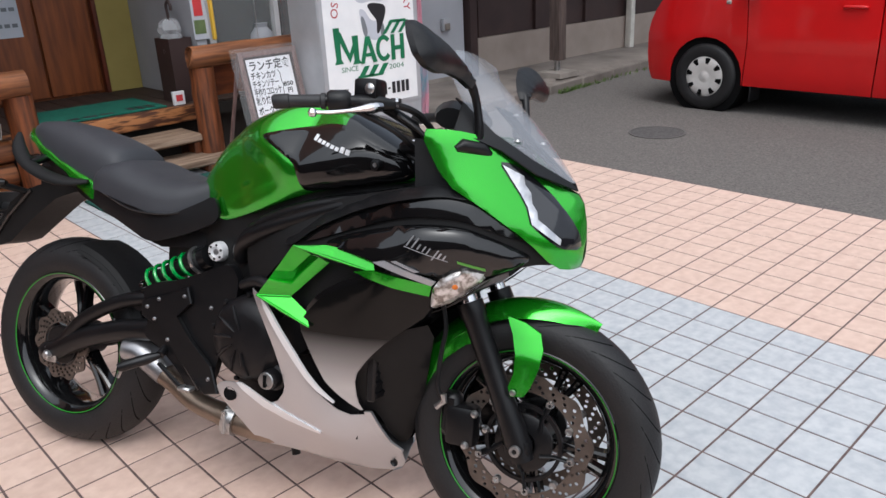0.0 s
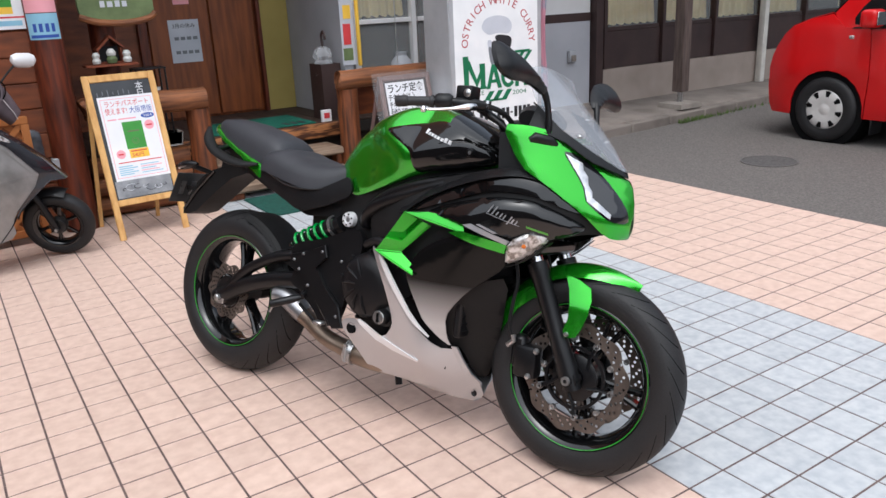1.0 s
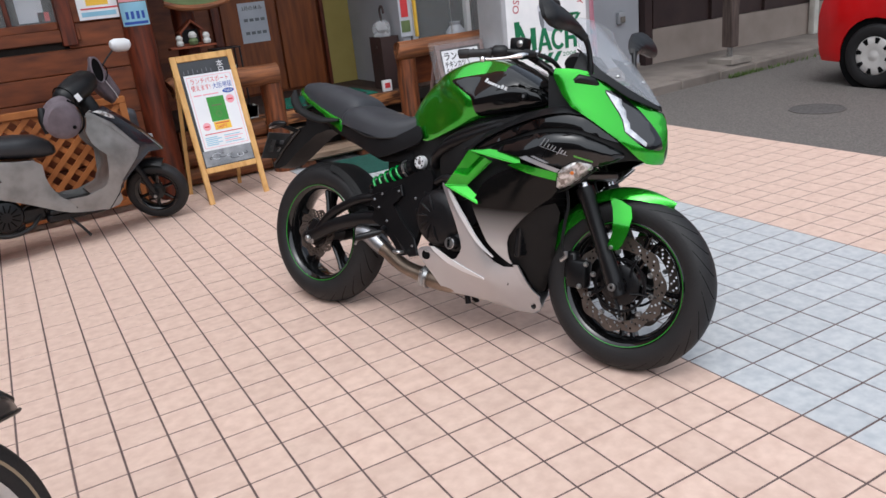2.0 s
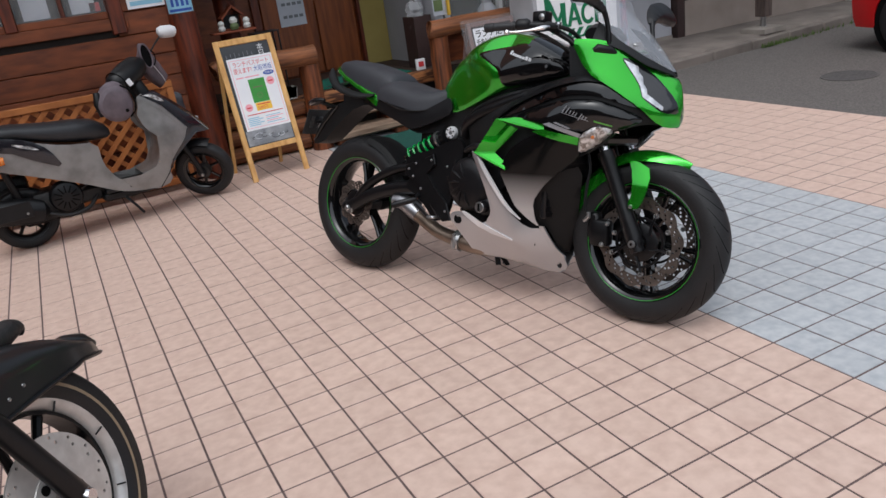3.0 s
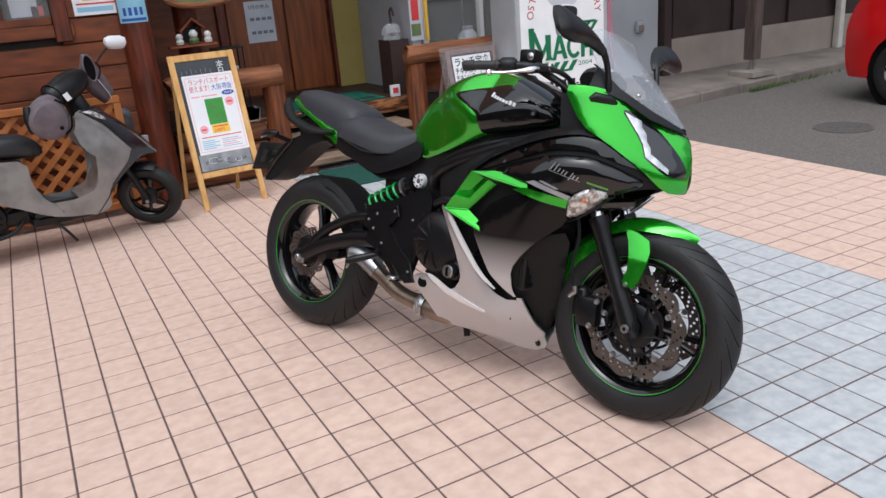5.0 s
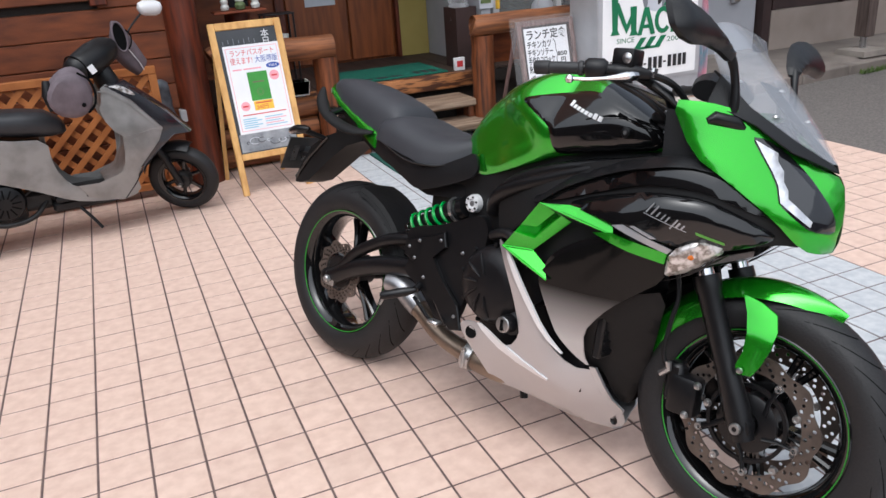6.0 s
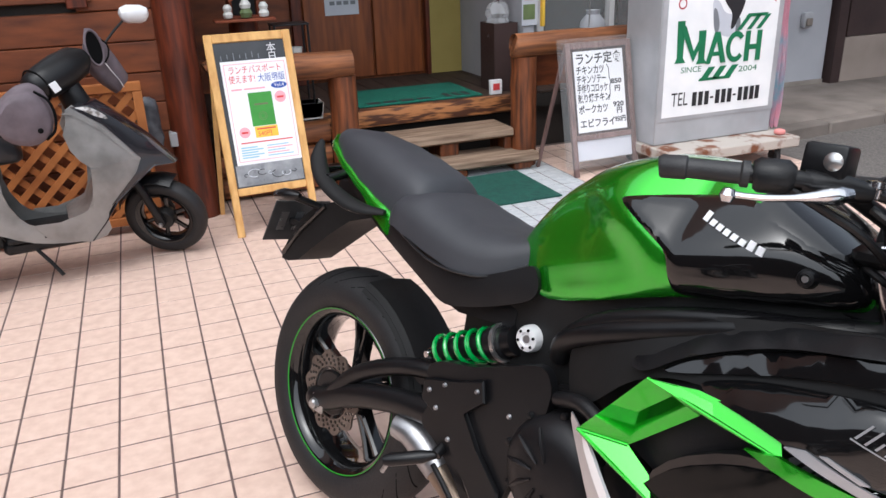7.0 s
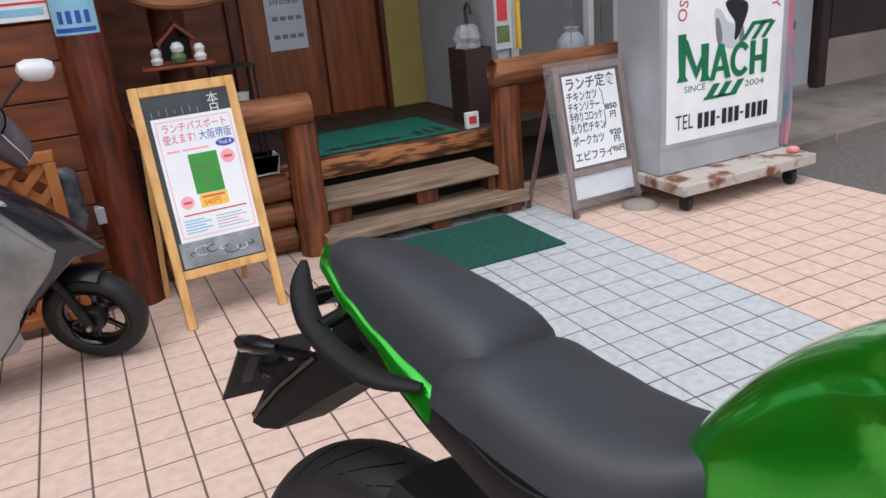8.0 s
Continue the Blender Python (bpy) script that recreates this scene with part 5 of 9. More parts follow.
# frame, swingarm, shock
# added filler block: keeps the gap below the tank dark
part("air_box", bridge(bmesh.new(), [[(x, -w, z0), (x, w, z0), (x, w, z1), (x, -w, z1)] for x, w, z0, z1 in ((0.40, 0.075, 0.60, 0.72), (0.5, 0.095, 0.59, 0.745), (0.6, 0.1, 0.6, 0.76), (0.72, 0.12, 0.6, 0.78), (0.9, 0.15, 0.62, 0.85), (1.05, 0.125, 0.66, 0.89), (1.15, 0.09, 0.7, 0.9))]), GUARD, bike, "dark filler block put in for the shade under the tank")
for s in (-1, 1):
    part("frame_tube", tube(bmesh.new(), curve_pts([(0.68, s * 0.12, 0.66), (0.70, s * 0.14, 0.70), (0.78, s * 0.165, 0.745), (0.9, s * 0.165, 0.79), (1.06, s * 0.15, 0.84), (1.2, s * 0.09, 0.87)], 20), 0.02, 12), SATIN, bike, "black frame tube")
    part("upper_frame_tube", tube(bmesh.new(), curve_pts([(0.69, s * 0.12, 0.69), (0.72, s * 0.145, 0.725), (0.8, s * 0.16, 0.775), (0.95, s * 0.16, 0.825), (1.15, s * 0.12, 0.86)], 16), 0.017, 12), SATIN, bike)
    pl = bmesh.new()
    plate(pl, rounded([(0.395, 0.548), (0.44, 0.575), (0.52, 0.588), (0.62, 0.628), (0.69, 0.655), (0.72, 0.60), (0.665, 0.43), (0.628, 0.315), (0.56, 0.292), (0.53, 0.34), (0.46, 0.40), (0.40, 0.425), (0.425, 0.48)], 2), lambda u, v, w: (u, s * (0.172 - w), v), 0.022)
    fp = part("pivot_plate", pl, SATIN, bike, "black pivot plate")
    br = bmesh.new()
    plate(br, [(0.409, 0.527), (0.495, 0.55), (0.564, 0.579), (0.576, 0.536), (0.525, 0.497), (0.575, 0.437), (0.642, 0.38), (0.665, 0.31), (0.62, 0.30), (0.535, 0.385), (0.461, 0.467), (0.408, 0.483)], lambda u, v, w: (u, s * (0.186 - w), v), 0.012)
    bmesh.ops.bevel(br, geom=[e for e in br.edges if abs(e.verts[0].co.y - e.verts[1].co.y) < 1e-6], offset=0.003, segments=1, affect="EDGES")
    part("footpeg_bracket", br, SATIN, bike, "black footpeg bracket", 30)
    part("plate_rib", tube(bmesh.new(), [(0.455, s * 0.174, 0.475), (0.53, s * 0.178, 0.40), (0.60, s * 0.174, 0.31)], 0.008, 8), SATIN, fp)
    for x, z in ((0.43, 0.51), (0.47, 0.535), (0.555, 0.553), (0.63, 0.53), (0.635, 0.345), (0.455, 0.48), (0.50, 0.43)):
        part("bolt", lathe(bmesh.new(), [(0.0, s * 0.005), (0.0035, s * 0.005), (0.005, s * 0.0025), (0.0058, 0.0)], 12, "y", (x, s * (0.172 if x > 0.6 and z > 0.4 else 0.186), z)), CAPSTEEL, fp)
    part("swingarm", tube(bmesh.new(), curve_pts([(-0.045, s * 0.108, 0.296), (0.0, s * 0.11, 0.305), (0.10, s * 0.112, 0.355), (0.22, s * 0.115, 0.395), (0.34, s * 0.115, 0.42), (0.5, s * 0.115, 0.43)], 16), [0.022] + [0.026] * 14 + [0.03, 0.03], 12, flat=1.2), SATIN, bike, "black swingarm")
    part("swingarm_brace", tube(bmesh.new(), curve_pts([(0.03, s * 0.11, 0.33), (0.11, s * 0.112, 0.41), (0.20, s * 0.112, 0.462), (0.30, s * 0.11, 0.50), (0.40, s * 0.10, 0.51), (0.46, s * 0.1, 0.46)], 16), 0.021, 12), SATIN, bike, "curved swingarm brace")
    nut = part("axle_nut", lathe(bmesh.new(), [(0.0, s * 0.02), (0.009, s * 0.02), (0.014, s * 0.016), (0.016, 0.0)], 6, "y", (0.0, s * 0.128, 0.298)), STEEL, bike)
    part("chain_adjuster", bx(-0.02, 0.025, s * 0.128 - 0.004, s * 0.128 + 0.004, 0.275, 0.32, 0.003), STEEL, bike)
part("swingarm_crossbrace", rod((0.33, -0.11, 0.50), (0.33, 0.11, 0.50), 0.03), SATIN, bike)
SHOCK_A, SHOCK_B = Vector((0.345, -0.10, 0.548)), Vector((0.600, -0.103, 0.668))


def coil(a, b, r, wire, turns, seg=20):
    d = (b - a).normalized()
    u = d.orthogonal().normalized()
    v = d.cross(u)
    n = int(turns * seg)
    return tube(bmesh.new(), [a + (b - a) * (k / n) + r * (math.cos(2 * math.pi * turns * k / n) * u + math.sin(2 * math.pi * turns * k / n) * v) for k in range(n + 1)], wire, 8)


sd = SHOCK_B - SHOCK_A
shock = part("rear_shock", tube(bmesh.new(), [SHOCK_A + sd * q for q in (0.02, 0.1, 0.12, 0.62, 0.64, 0.72)], [0.012, 0.012, 0.026, 0.026, 0.036, 0.036], 16), SATIN, bike, "rear shock absorber")
part("spring", coil(SHOCK_A + sd * 0.10, SHOCK_A + sd * 0.70, 0.034, 0.0055, 5.2), SPRING, shock, "bright green coil spring")
part("collar", tube(bmesh.new(), [SHOCK_A + sd * q for q in (0.69, 0.72, 0.73, 0.77, 0.78, 0.86)], [0.039, 0.039, 0.035, 0.035, 0.03, 0.03], 18), SATIN, shock)
part("collar_ring", tube(bmesh.new(), [SHOCK_A + sd * q for q in (0.715, 0.745)], 0.0405, 18), STEEL, shock)
part("lower_eye", lathe(bmesh.new(), [(0.0, -0.016), (0.007, -0.016), (0.012, -0.008), (0.014, 0.01), (0.0, 0.01)], 14, "y", SHOCK_A + Vector((0, -0.008, 0))), CHROME, shock)
# pale silver replaces steel here: the cap's shine is in the colour
part("upper_bolt", lathe(bmesh.new(), [(0.0, -0.018), (0.012, -0.018), (0.014, -0.022), (0.024, -0.02), (0.027, -0.012), (0.027, 0.03), (0.0, 0.03)], 26, "y", SHOCK_B), SILVERPALE, shock, "steel shock bolt cap, its shine put in as pale silver")
for k in range(6):
    q = radians(60 * k + 20)
    part("cap_hole", lathe(bmesh.new(), [(0.0, -0.002), (0.003, -0.002), (0.003, 0.004)], 10, "y", SHOCK_B + Vector((0.0185 * math.cos(q), -0.021, 0.0185 * math.sin(q)))), RECESS_BLACK, shock)
part("cap_bore", lathe(bmesh.new(), [(0.0, -0.0005), (0.008, -0.0005), (0.008, 0.004)], 16, "y", SHOCK_B + Vector((0, -0.0185, 0))), CAPSTEEL, shock)

# engine right side
cover = part("clutch_cover", lathe(bmesh.new(), [(0.0, -0.052), (0.06, -0.05), (0.092, -0.042), (0.108, -0.02), (0.112, 0.0), (0.112, 0.05)], 40, "y", (0.752, -0.155, 0.468)), ENGINE, bike, "dark round clutch cover")
for k in range(9):
    a = 2 * math.pi * k / 9 + 0.2
    part("cover_bolt", lathe(bmesh.new(), [(0.0, -0.008), (0.006, -0.007), (0.008, 0.0)], 10, "y", (0.752 + 0.113 * math.cos(a), -0.172, 0.468 + 0.113 * math.sin(a))), SATIN, cover)
for k in range(6):
    a = radians(100 + 34 * k)
    part("cover_vane", tube(bmesh.new(), [(0.752 + 0.03 * math.cos(a), -0.2085, 0.468 + 0.03 * math.sin(a)), (0.752 + 0.06 * math.cos(a + 0.1), -0.2065, 0.468 + 0.06 * math.sin(a + 0.1)), (0.752 + 0.09 * math.cos(a + 0.2), -0.198, 0.468 + 0.09 * math.sin(a + 0.2))], [0.002, 0.006, 0.003], 6), ENGINE, cover)
part("oil_filler", lathe(bmesh.new(), [(0.0, -0.05), (0.02, -0.05), (0.024, -0.044), (0.026, -0.02), (0.034, -0.016), (0.036, 0.02)], 24, "y", (0.835, -0.165, 0.383)), ENGINE, bike)
part("oil_plug", lathe(bmesh.new(), [(0.0, -0.004), (0.02, -0.0035), (0.022, 0.0)], 22, "y", (0.835, -0.2155, 0.383)), STEEL, bike, "steel oil plug with a slot")
part("plug_slot", bx(0.831, 0.839, -0.2225, -0.219, 0.368, 0.398), RECESS_BLACK, bike)
part("starter_cover", lathe(bmesh.new(), [(0.0, -0.03), (0.05, -0.026), (0.058, 0.0), (0.058, 0.04)], 28, "y", (0.885, -0.15, 0.50)), ENGINE, bike)
part("water_hose", tube(bmesh.new(), curve_pts([(0.72, -0.16, 0.60), (0.80, -0.19, 0.62), (0.9, -0.2, 0.57), (1.0, -0.18, 0.5)], 14), 0.014, 10), MATTE, bike)
part("engine_left_cover", lathe(bmesh.new(), [(0.0, 0.06), (0.07, 0.055), (0.1, 0.03), (0.105, 0.0), (0.105, -0.05)], 32, "y", (0.76, 0.14, 0.45)), ENGINE, bike)

# exhaust
muf = part("silencer", tube(bmesh.new(), curve_pts([(0.84, -0.07, 0.205), (0.74, -0.09, 0.205), (0.646, -0.102, 0.219), (0.54, -0.112, 0.245), (0.44, -0.104, 0.292), (0.36, -0.1, 0.326)], 18), [0.038] * 4 + [0.038] * 3 + [0.034, 0.032] + [0.03] * 6 + [0.031] * 4, 18), PIPE, bike, "bronzed steel exhaust pipe")
part("clamp", tube(bmesh.new(), [(0.668, -0.1, 0.215), (0.638, -0.104, 0.221)], 0.045, 20), STEEL, muf)
part("clamp_bolt", rod((0.655, -0.146, 0.19), (0.655, -0.146, 0.25), 0.006), STEEL, muf)
part("outlet", tube(bmesh.new(), curve_pts([(0.42, -0.10, 0.302), (0.37, -0.102, 0.332), (0.325, -0.108, 0.354), (0.285, -0.116, 0.356)], 10), [0.036, 0.037, 0.038, 0.038, 0.037, 0.036, 0.035, 0.034, 0.033, 0.032, 0.03], 18), CAPSTEEL, muf, "satin steel exhaust outlet")
# footpegs and brake pedal
for s in (-1, 1):
    peg = part("footpeg", tube(bmesh.new(), [(0.475, s * 0.185, 0.385), (0.455, s * 0.205, 0.376), (0.405, s * 0.245, 0.356), (0.395, s * 0.252, 0.352)], [0.008, 0.014, 0.014, 0.011], 10), SATIN, bike, "black footpeg")
    part("feeler", rod((0.402, s * 0.246, 0.35), (0.392, s * 0.25, 0.325), 0.005), STEEL, peg)
    part("peg_bracket", rod((0.475, s * 0.165, 0.40), (0.478, s * 0.19, 0.386), 0.012), SATIN, peg)
part("brake_pedal", tube(bmesh.new(), curve_pts([(0.47, -0.185, 0.36), (0.52, -0.195, 0.335), (0.56, -0.205, 0.318), (0.60, -0.21, 0.315)], 10), 0.006, 8), SATIN, bike)
part("pedal_tip", bx(0.565, 0.605, -0.225, -0.195, 0.312, 0.324, 0.004), STEEL, bike)
part("side_stand", tube(bmesh.new(), [(0.62, 0.12, 0.25), (0.64, 0.19, 0.15), (0.658, 0.258, 0.07), (0.63, 0.27, 0.066)], 0.011, 10), SATIN, bike, "black side stand")
part("centre_bracket", rod((0.80, -0.03, 0.17), (0.81, -0.03, 0.125), 0.012), SATIN, bike)


# wheels
def ring_plate(r0, wave, amp, r1, n, hole_r, rows, y, thick):
    """A brake disc: wavy outside, round inside, drilled."""
    seg = n * 8
    outer = [((r0 + amp * math.cos(wave * a)) * math.cos(a), (r0 + amp * math.cos(wave * a)) * math.sin(a)) for a in (2 * math.pi * k / seg for k in range(seg))]
    holes = [[(r1 * math.cos(-2 * math.pi * k / 48), r1 * math.sin(-2 * math.pi * k / 48)) for k in range(48)]]
    for i in range(n * 2):
        for j, rr in enumerate(rows):
            a = 2 * math.pi * (i + 0.5 * (j % 2) + 0.18 * j) / (n * 2)
            holes.append([(rr * math.cos(a) + hole_r * math.cos(-q), rr * math.sin(a) + hole_r * math.sin(-q)) for q in (2 * math.pi * m / 7 for m in range(7))])
    pts, tris, rim = sheet_mesh(outer, 0.02, holes)
    bm = bmesh.new()
    a_, b_ = [bm.verts.new((u, y, v)) for u, v in pts], [bm.verts.new((u, y + thick, v)) for u, v in pts]
    count = set()
    for t in tris:
        bm.faces.new([a_[i] for i in t])
        bm.faces.new([b_[i] for i in reversed(t)])
        count |= set(zip(t, t[1:] + t[:1]))
    for p, q in count:
        if (q, p) not in count:
            bm.faces.new((a_[p], b_[p], b_[q], a_[q]))
    return bm


def wheel(name, R, width, m, spokes, label, disc_r, discs):
    """A cast wheel round the y axis, with its tyre, rim, stripe, spokes and discs."""
    w = part(name, lathe(bmesh.new(), [(0.052, -0.045), (0.052, 0.045), (0.02, 0.05), (0.02, -0.05)], 28, "y", closed=True), SATIN, bike, label)
    w.matrix_basis = m
    rc = width * 0.56
    prof = [(0.212, -width * 0.40), (0.225, -width * 0.46), (0.245, -width * 0.495)]
    for k in range(13):
        a = radians(-62 + 124 * k / 12)
        prof.append((R - rc + rc * math.cos(a) * (1.0), rc * math.sin(a)))
    prof += [(0.245, width * 0.495), (0.225, width * 0.46), (0.212, width * 0.40)]
    ty = part("tyre", lathe(bmesh.new(), prof + [(0.205, 0.0)], 72, "y", closed=True), TYRE, w, "black road tyre", 50)
    # dark strips lie on the rubber in place of shaded grooves
    gr = bmesh.new()
    for i in range(26):
        for s in (-1, 1):
            pts = []
            for k in range(7):
                u = k / 6
                a = radians(s * (10 + 46 * u))
                th = 2 * math.pi * (i + 0.5 * (s > 0)) / 26 + 0.24 * u * u + 0.1 * u
                r = R - rc + (rc + 0.0002) * math.cos(a)
                pts.append(((rc + 0.0002) * math.sin(a), r, th))
            lo, hi = [], []
            for h, r, th in pts:
                for lst, d in ((lo, -0.009), (hi, 0.009)):
                    lst.append((r * math.cos(th + d), h, r * math.sin(th + d)))
            bridge(gr, [lo, hi], False)
    tagged(part("tread_groove", gr, RECESS_BLACK, ty, "dark strips put in for the shaded tread grooves"), kind="stuff")
    hw = width * 0.40
    part("rim", lathe(bmesh.new(), [(0.214, -hw), (0.222, -hw - 0.004), (0.218, -hw - 0.008), (0.205, -hw - 0.004), (0.196, -hw + 0.012), (0.186, -hw * 0.45), (0.186, hw * 0.45), (0.196, hw - 0.012), (0.205, hw + 0.004), (0.218, hw + 0.008), (0.222, hw + 0.004), (0.214, hw)], 64, "y", closed=True), GLOSS, w, "gloss black cast rim", 60)
    for s in (-1, 1):
        part("rim_stripe", lathe(bmesh.new(), [(0.2138, s * (hw + 0.0074)), (0.2165, s * (hw + 0.0088)), (0.2165, s * (hw + 0.0076)), (0.2138, s * (hw + 0.0062))], 64, "y", closed=True), STRIPE, w, "thin green rim stripe", 60)
    for i in range(spokes):
        a = 2 * math.pi * i / spokes + 0.3
        for da in (-0.10, 0.10):
            bm = bmesh.new()
            rings = []
            for r, hwid, hy, sh in ((0.045, 0.013, 0.024, 0.4), (0.09, 0.0095, 0.02, 0.8), (0.14, 0.008, 0.018, 1.0), (0.19, 0.010, 0.022, 1.15)):
                q = a + da * sh
                c, t = Vector((math.cos(q), 0, math.sin(q))), Vector((-math.sin(q), 0, math.cos(q)))
                rings.append([c * r + t * sx * hwid + Vector((0, sy * hy, 0)) for sx, sy in ((-1, -0.7), (-0.4, -1), (0.4, -1), (1, -0.7), (1, 0.7), (0.4, 1), (-0.4, 1), (-1, 0.7))])
            bridge(bm, rings)
            part("spoke", bm, GLOSS, w)
    for y in discs:
        d = part("brake_disc", ring_plate(disc_r, 10, 0.006, disc_r - 0.037, 13, 0.0048, (disc_r - 0.010, disc_r - 0.0195, disc_r - 0.029), y, 0.005), DISC, w, "drilled petal brake disc", 0)
        sp = lathe(bmesh.new(), [(0.055, y - 0.002), (disc_r - 0.052, y - 0.002), (disc_r - 0.046, y), (disc_r - 0.046, y + 0.006), (0.055, y + 0.006)], 40, "y")
        if disc_r > 0.13:
            for k in range(5):
                q = 2 * math.pi * k / 5
                part("carrier_arm", tube(bmesh.new(), [(0.05 * math.cos(q), y, 0.05 * math.sin(q)), (0.078 * math.cos(q + 0.25), y, 0.078 * math.sin(q + 0.25)), (0.118 * math.cos(q + 0.3), y, 0.118 * math.sin(q + 0.3))], [0.012, 0.008, 0.009], 10, flat=0.5), SATIN, d)
                for q2 in (q + 0.3, q + 0.3 + math.pi / 5):
                    part("disc_button", lathe(bmesh.new(), [(0.0, -0.004), (0.0045, -0.004), (0.005, -0.008), (0.008, -0.008), (0.0095, -0.004), (0.0095, 0.006)], 14, "y", (0.117 * math.cos(q2), y, 0.117 * math.sin(q2))), STEEL, d)
            sp.free()
            part("disc_carrier", lathe(bmesh.new(), [(0.085, y - 0.003), (0.094, y - 0.003), (0.094, y + 0.007), (0.085, y + 0.007)], 48, "y", closed=True), SATIN, d)
            part("hub_plate", lathe(bmesh.new(), [(0.03, y - 0.006), (0.062, y - 0.004), (0.07, y), (0.07, y + 0.01), (0.03, y + 0.01)], 36, "y", closed=True), SATIN, d)
        else:
            part("disc_carrier", sp, SATIN, d)
    return w


wheel("rear_wheel", 0.32, 0.158, Matrix.Translation((0, 0, 0.318)), 5, "rear cast wheel", 0.105, (-0.088,))

# front end, turned a little to the left
part("rear_hugger", bridge(bmesh.new(), [[(r * math.cos(radians(a)), w, 0.312 + r * math.sin(radians(a))) for r, w in ((0.30, -0.085), (0.325, -0.07), (0.332, 0.0), (0.325, 0.07), (0.30, 0.085), (0.31, 0.08), (0.325, 0.0), (0.31, -0.08))] for a in range(22, 79, 7)]), GUARD, bike, "black inner mudguard before the rear tyre")
STEER = Matrix.Translation((1.17, 0, 0.92)) @ Matrix.Rotation(radians(-25), 4, "Y") @ Matrix.Rotation(radians(-0.5), 4, "Z") @ Matrix.Rotation(radians(25), 4, "Y") @ Matrix.Translation((-1.17, 0, -0.92))


def fpart(name, bm, material, parent=None, label="", smooth=40.0):
    bmesh.ops.transform(bm, matrix=STEER, verts=bm.verts)
    return part(name, bm, material, parent or bike, label, smooth)


AX = (1.453, 0.0, 0.304)
wheel("front_wheel", 0.305, 0.12, STEER @ Matrix.Translation(AX) @ Matrix.Rotation(0.5, 4, "Y"), 5, "front cast wheel", 0.160, (-0.068, 0.063))
for s in (-1, 1):
    leg = fpart("fork_leg", tube(bmesh.new(), [(AX[0] + 0.012, s * 0.1, AX[2] - 0.03), (AX[0] - 0.012, s * 0.1, AX[2] + 0.03), (1.40, s * 0.1, 0.425), (1.328, s * 0.1, 0.585), (1.322, s * 0.1, 0.60), (1.311, s * 0.1, 0.625)], [0.026, 0.031, 0.026, 0.028, 0.032, 0.031], 20), SATIN, None, "black fork leg")
    fpart("fork_tube", tube(bmesh.new(), [(1.313, s * 0.1, 0.62), (1.165, s * 0.1, 0.95), (1.15, s * 0.1, 0.985)], 0.0205, 18), CHROME, None, "chrome fork tube")
    fpart("axle_clamp", lathe(bmesh.new(), [(0.0, s * 0.018), (0.009, s * 0.018), (0.011, s * 0.013), (0.016, s * 0.013), (0.018, s * 0.006), (0.027, s * 0.004), (0.029, 0.0), (0.029, -s * 0.03)], 24, "y", (AX[0], s * 0.115, AX[2])), SATIN, None, "axle end")
    fpart("axle_bolt", lathe(bmesh.new(), [(0.006, s * 0.012), (0.006, s * 0.0205), (0.012, s * 0.0205), (0.014, s * 0.016), (0.014, s * 0.012)], 20, "y", (AX[0], s * 0.115, AX[2]), closed=True), STEEL, None, "steel axle bolt with a dark socket")
    cal = fpart("brake_caliper", box(bx(1.268, 1.345, s * 0.083 - 0.028, s * 0.083 + 0.028, 0.275, 0.375, 0.014, seg=2), 1.255, 1.30, s * 0.083 - 0.022, s * 0.083 + 0.022, 0.30, 0.40, 0.01), SATIN, None, "black brake caliper")
    for x, z in ((1.345, 0.365), (1.325, 0.285), (1.375, 0.335)):
        fpart("caliper_bolt", lathe(bmesh.new(), [(0.0, s * 0.01), (0.006, s * 0.009), (0.009, s * 0.004), (0.01, 0.0)], 12, "y", (x, s * 0.112, z)), STEEL)
    fpart("brake_hose", tube(bmesh.new(), curve_pts([(1.262, s * 0.11, 0.385), (1.25, s * 0.118, 0.42), (1.255, s * 0.118, 0.50), (1.262, s * 0.115, 0.56), (1.245, s * 0.11, 0.63), (1.225, s * 0.1, 0.72)], 18), 0.006, 8), MATTE)
    fpart("hose_union", tube(bmesh.new(), [(1.248, s * 0.114, 0.365), (1.268, s * 0.114, 0.383), (1.265, s * 0.114, 0.40)], 0.008, 8), STEEL)
fpart("axle", rod((AX[0], -0.1, AX[2]), (AX[0], 0.1, AX[2]), 0.015), STEEL)
fpart("lower_yoke", bx(1.27, 1.33, -0.13, 0.13, 0.645, 0.68, 0.01), SATIN, None, "black lower fork yoke")
fpart("upper_yoke", bx(1.12, 1.19, -0.13, 0.13, 0.955, 0.985, 0.01), SATIN, None, "black upper fork yoke")


def mudguard():
    rows = []
    for k in range(31):
        u = k / 30
        a = radians(171 - 108 * u)
        r = 0.320 + 0.010 * math.sin(u * math.pi) + 0.006 * u
        hw = 0.066 * min(1.0, (1 - u) * 3.6 + 0.03) ** 0.8 * (0.82 + 0.18 * min(1.0, u * 4))
        drop = 0.03 + 0.012 * math.sin(u * math.pi)
        row = []
        for j in range(-8, 9):
            v = j / 8
            rr = r - drop * abs(v) ** 2.4
            row.append((AX[0] + rr * math.cos(a), v * hw, AX[2] + rr * math.sin(a)))
        rows.append(row)
    return thick_sheet(rows, 0.004)


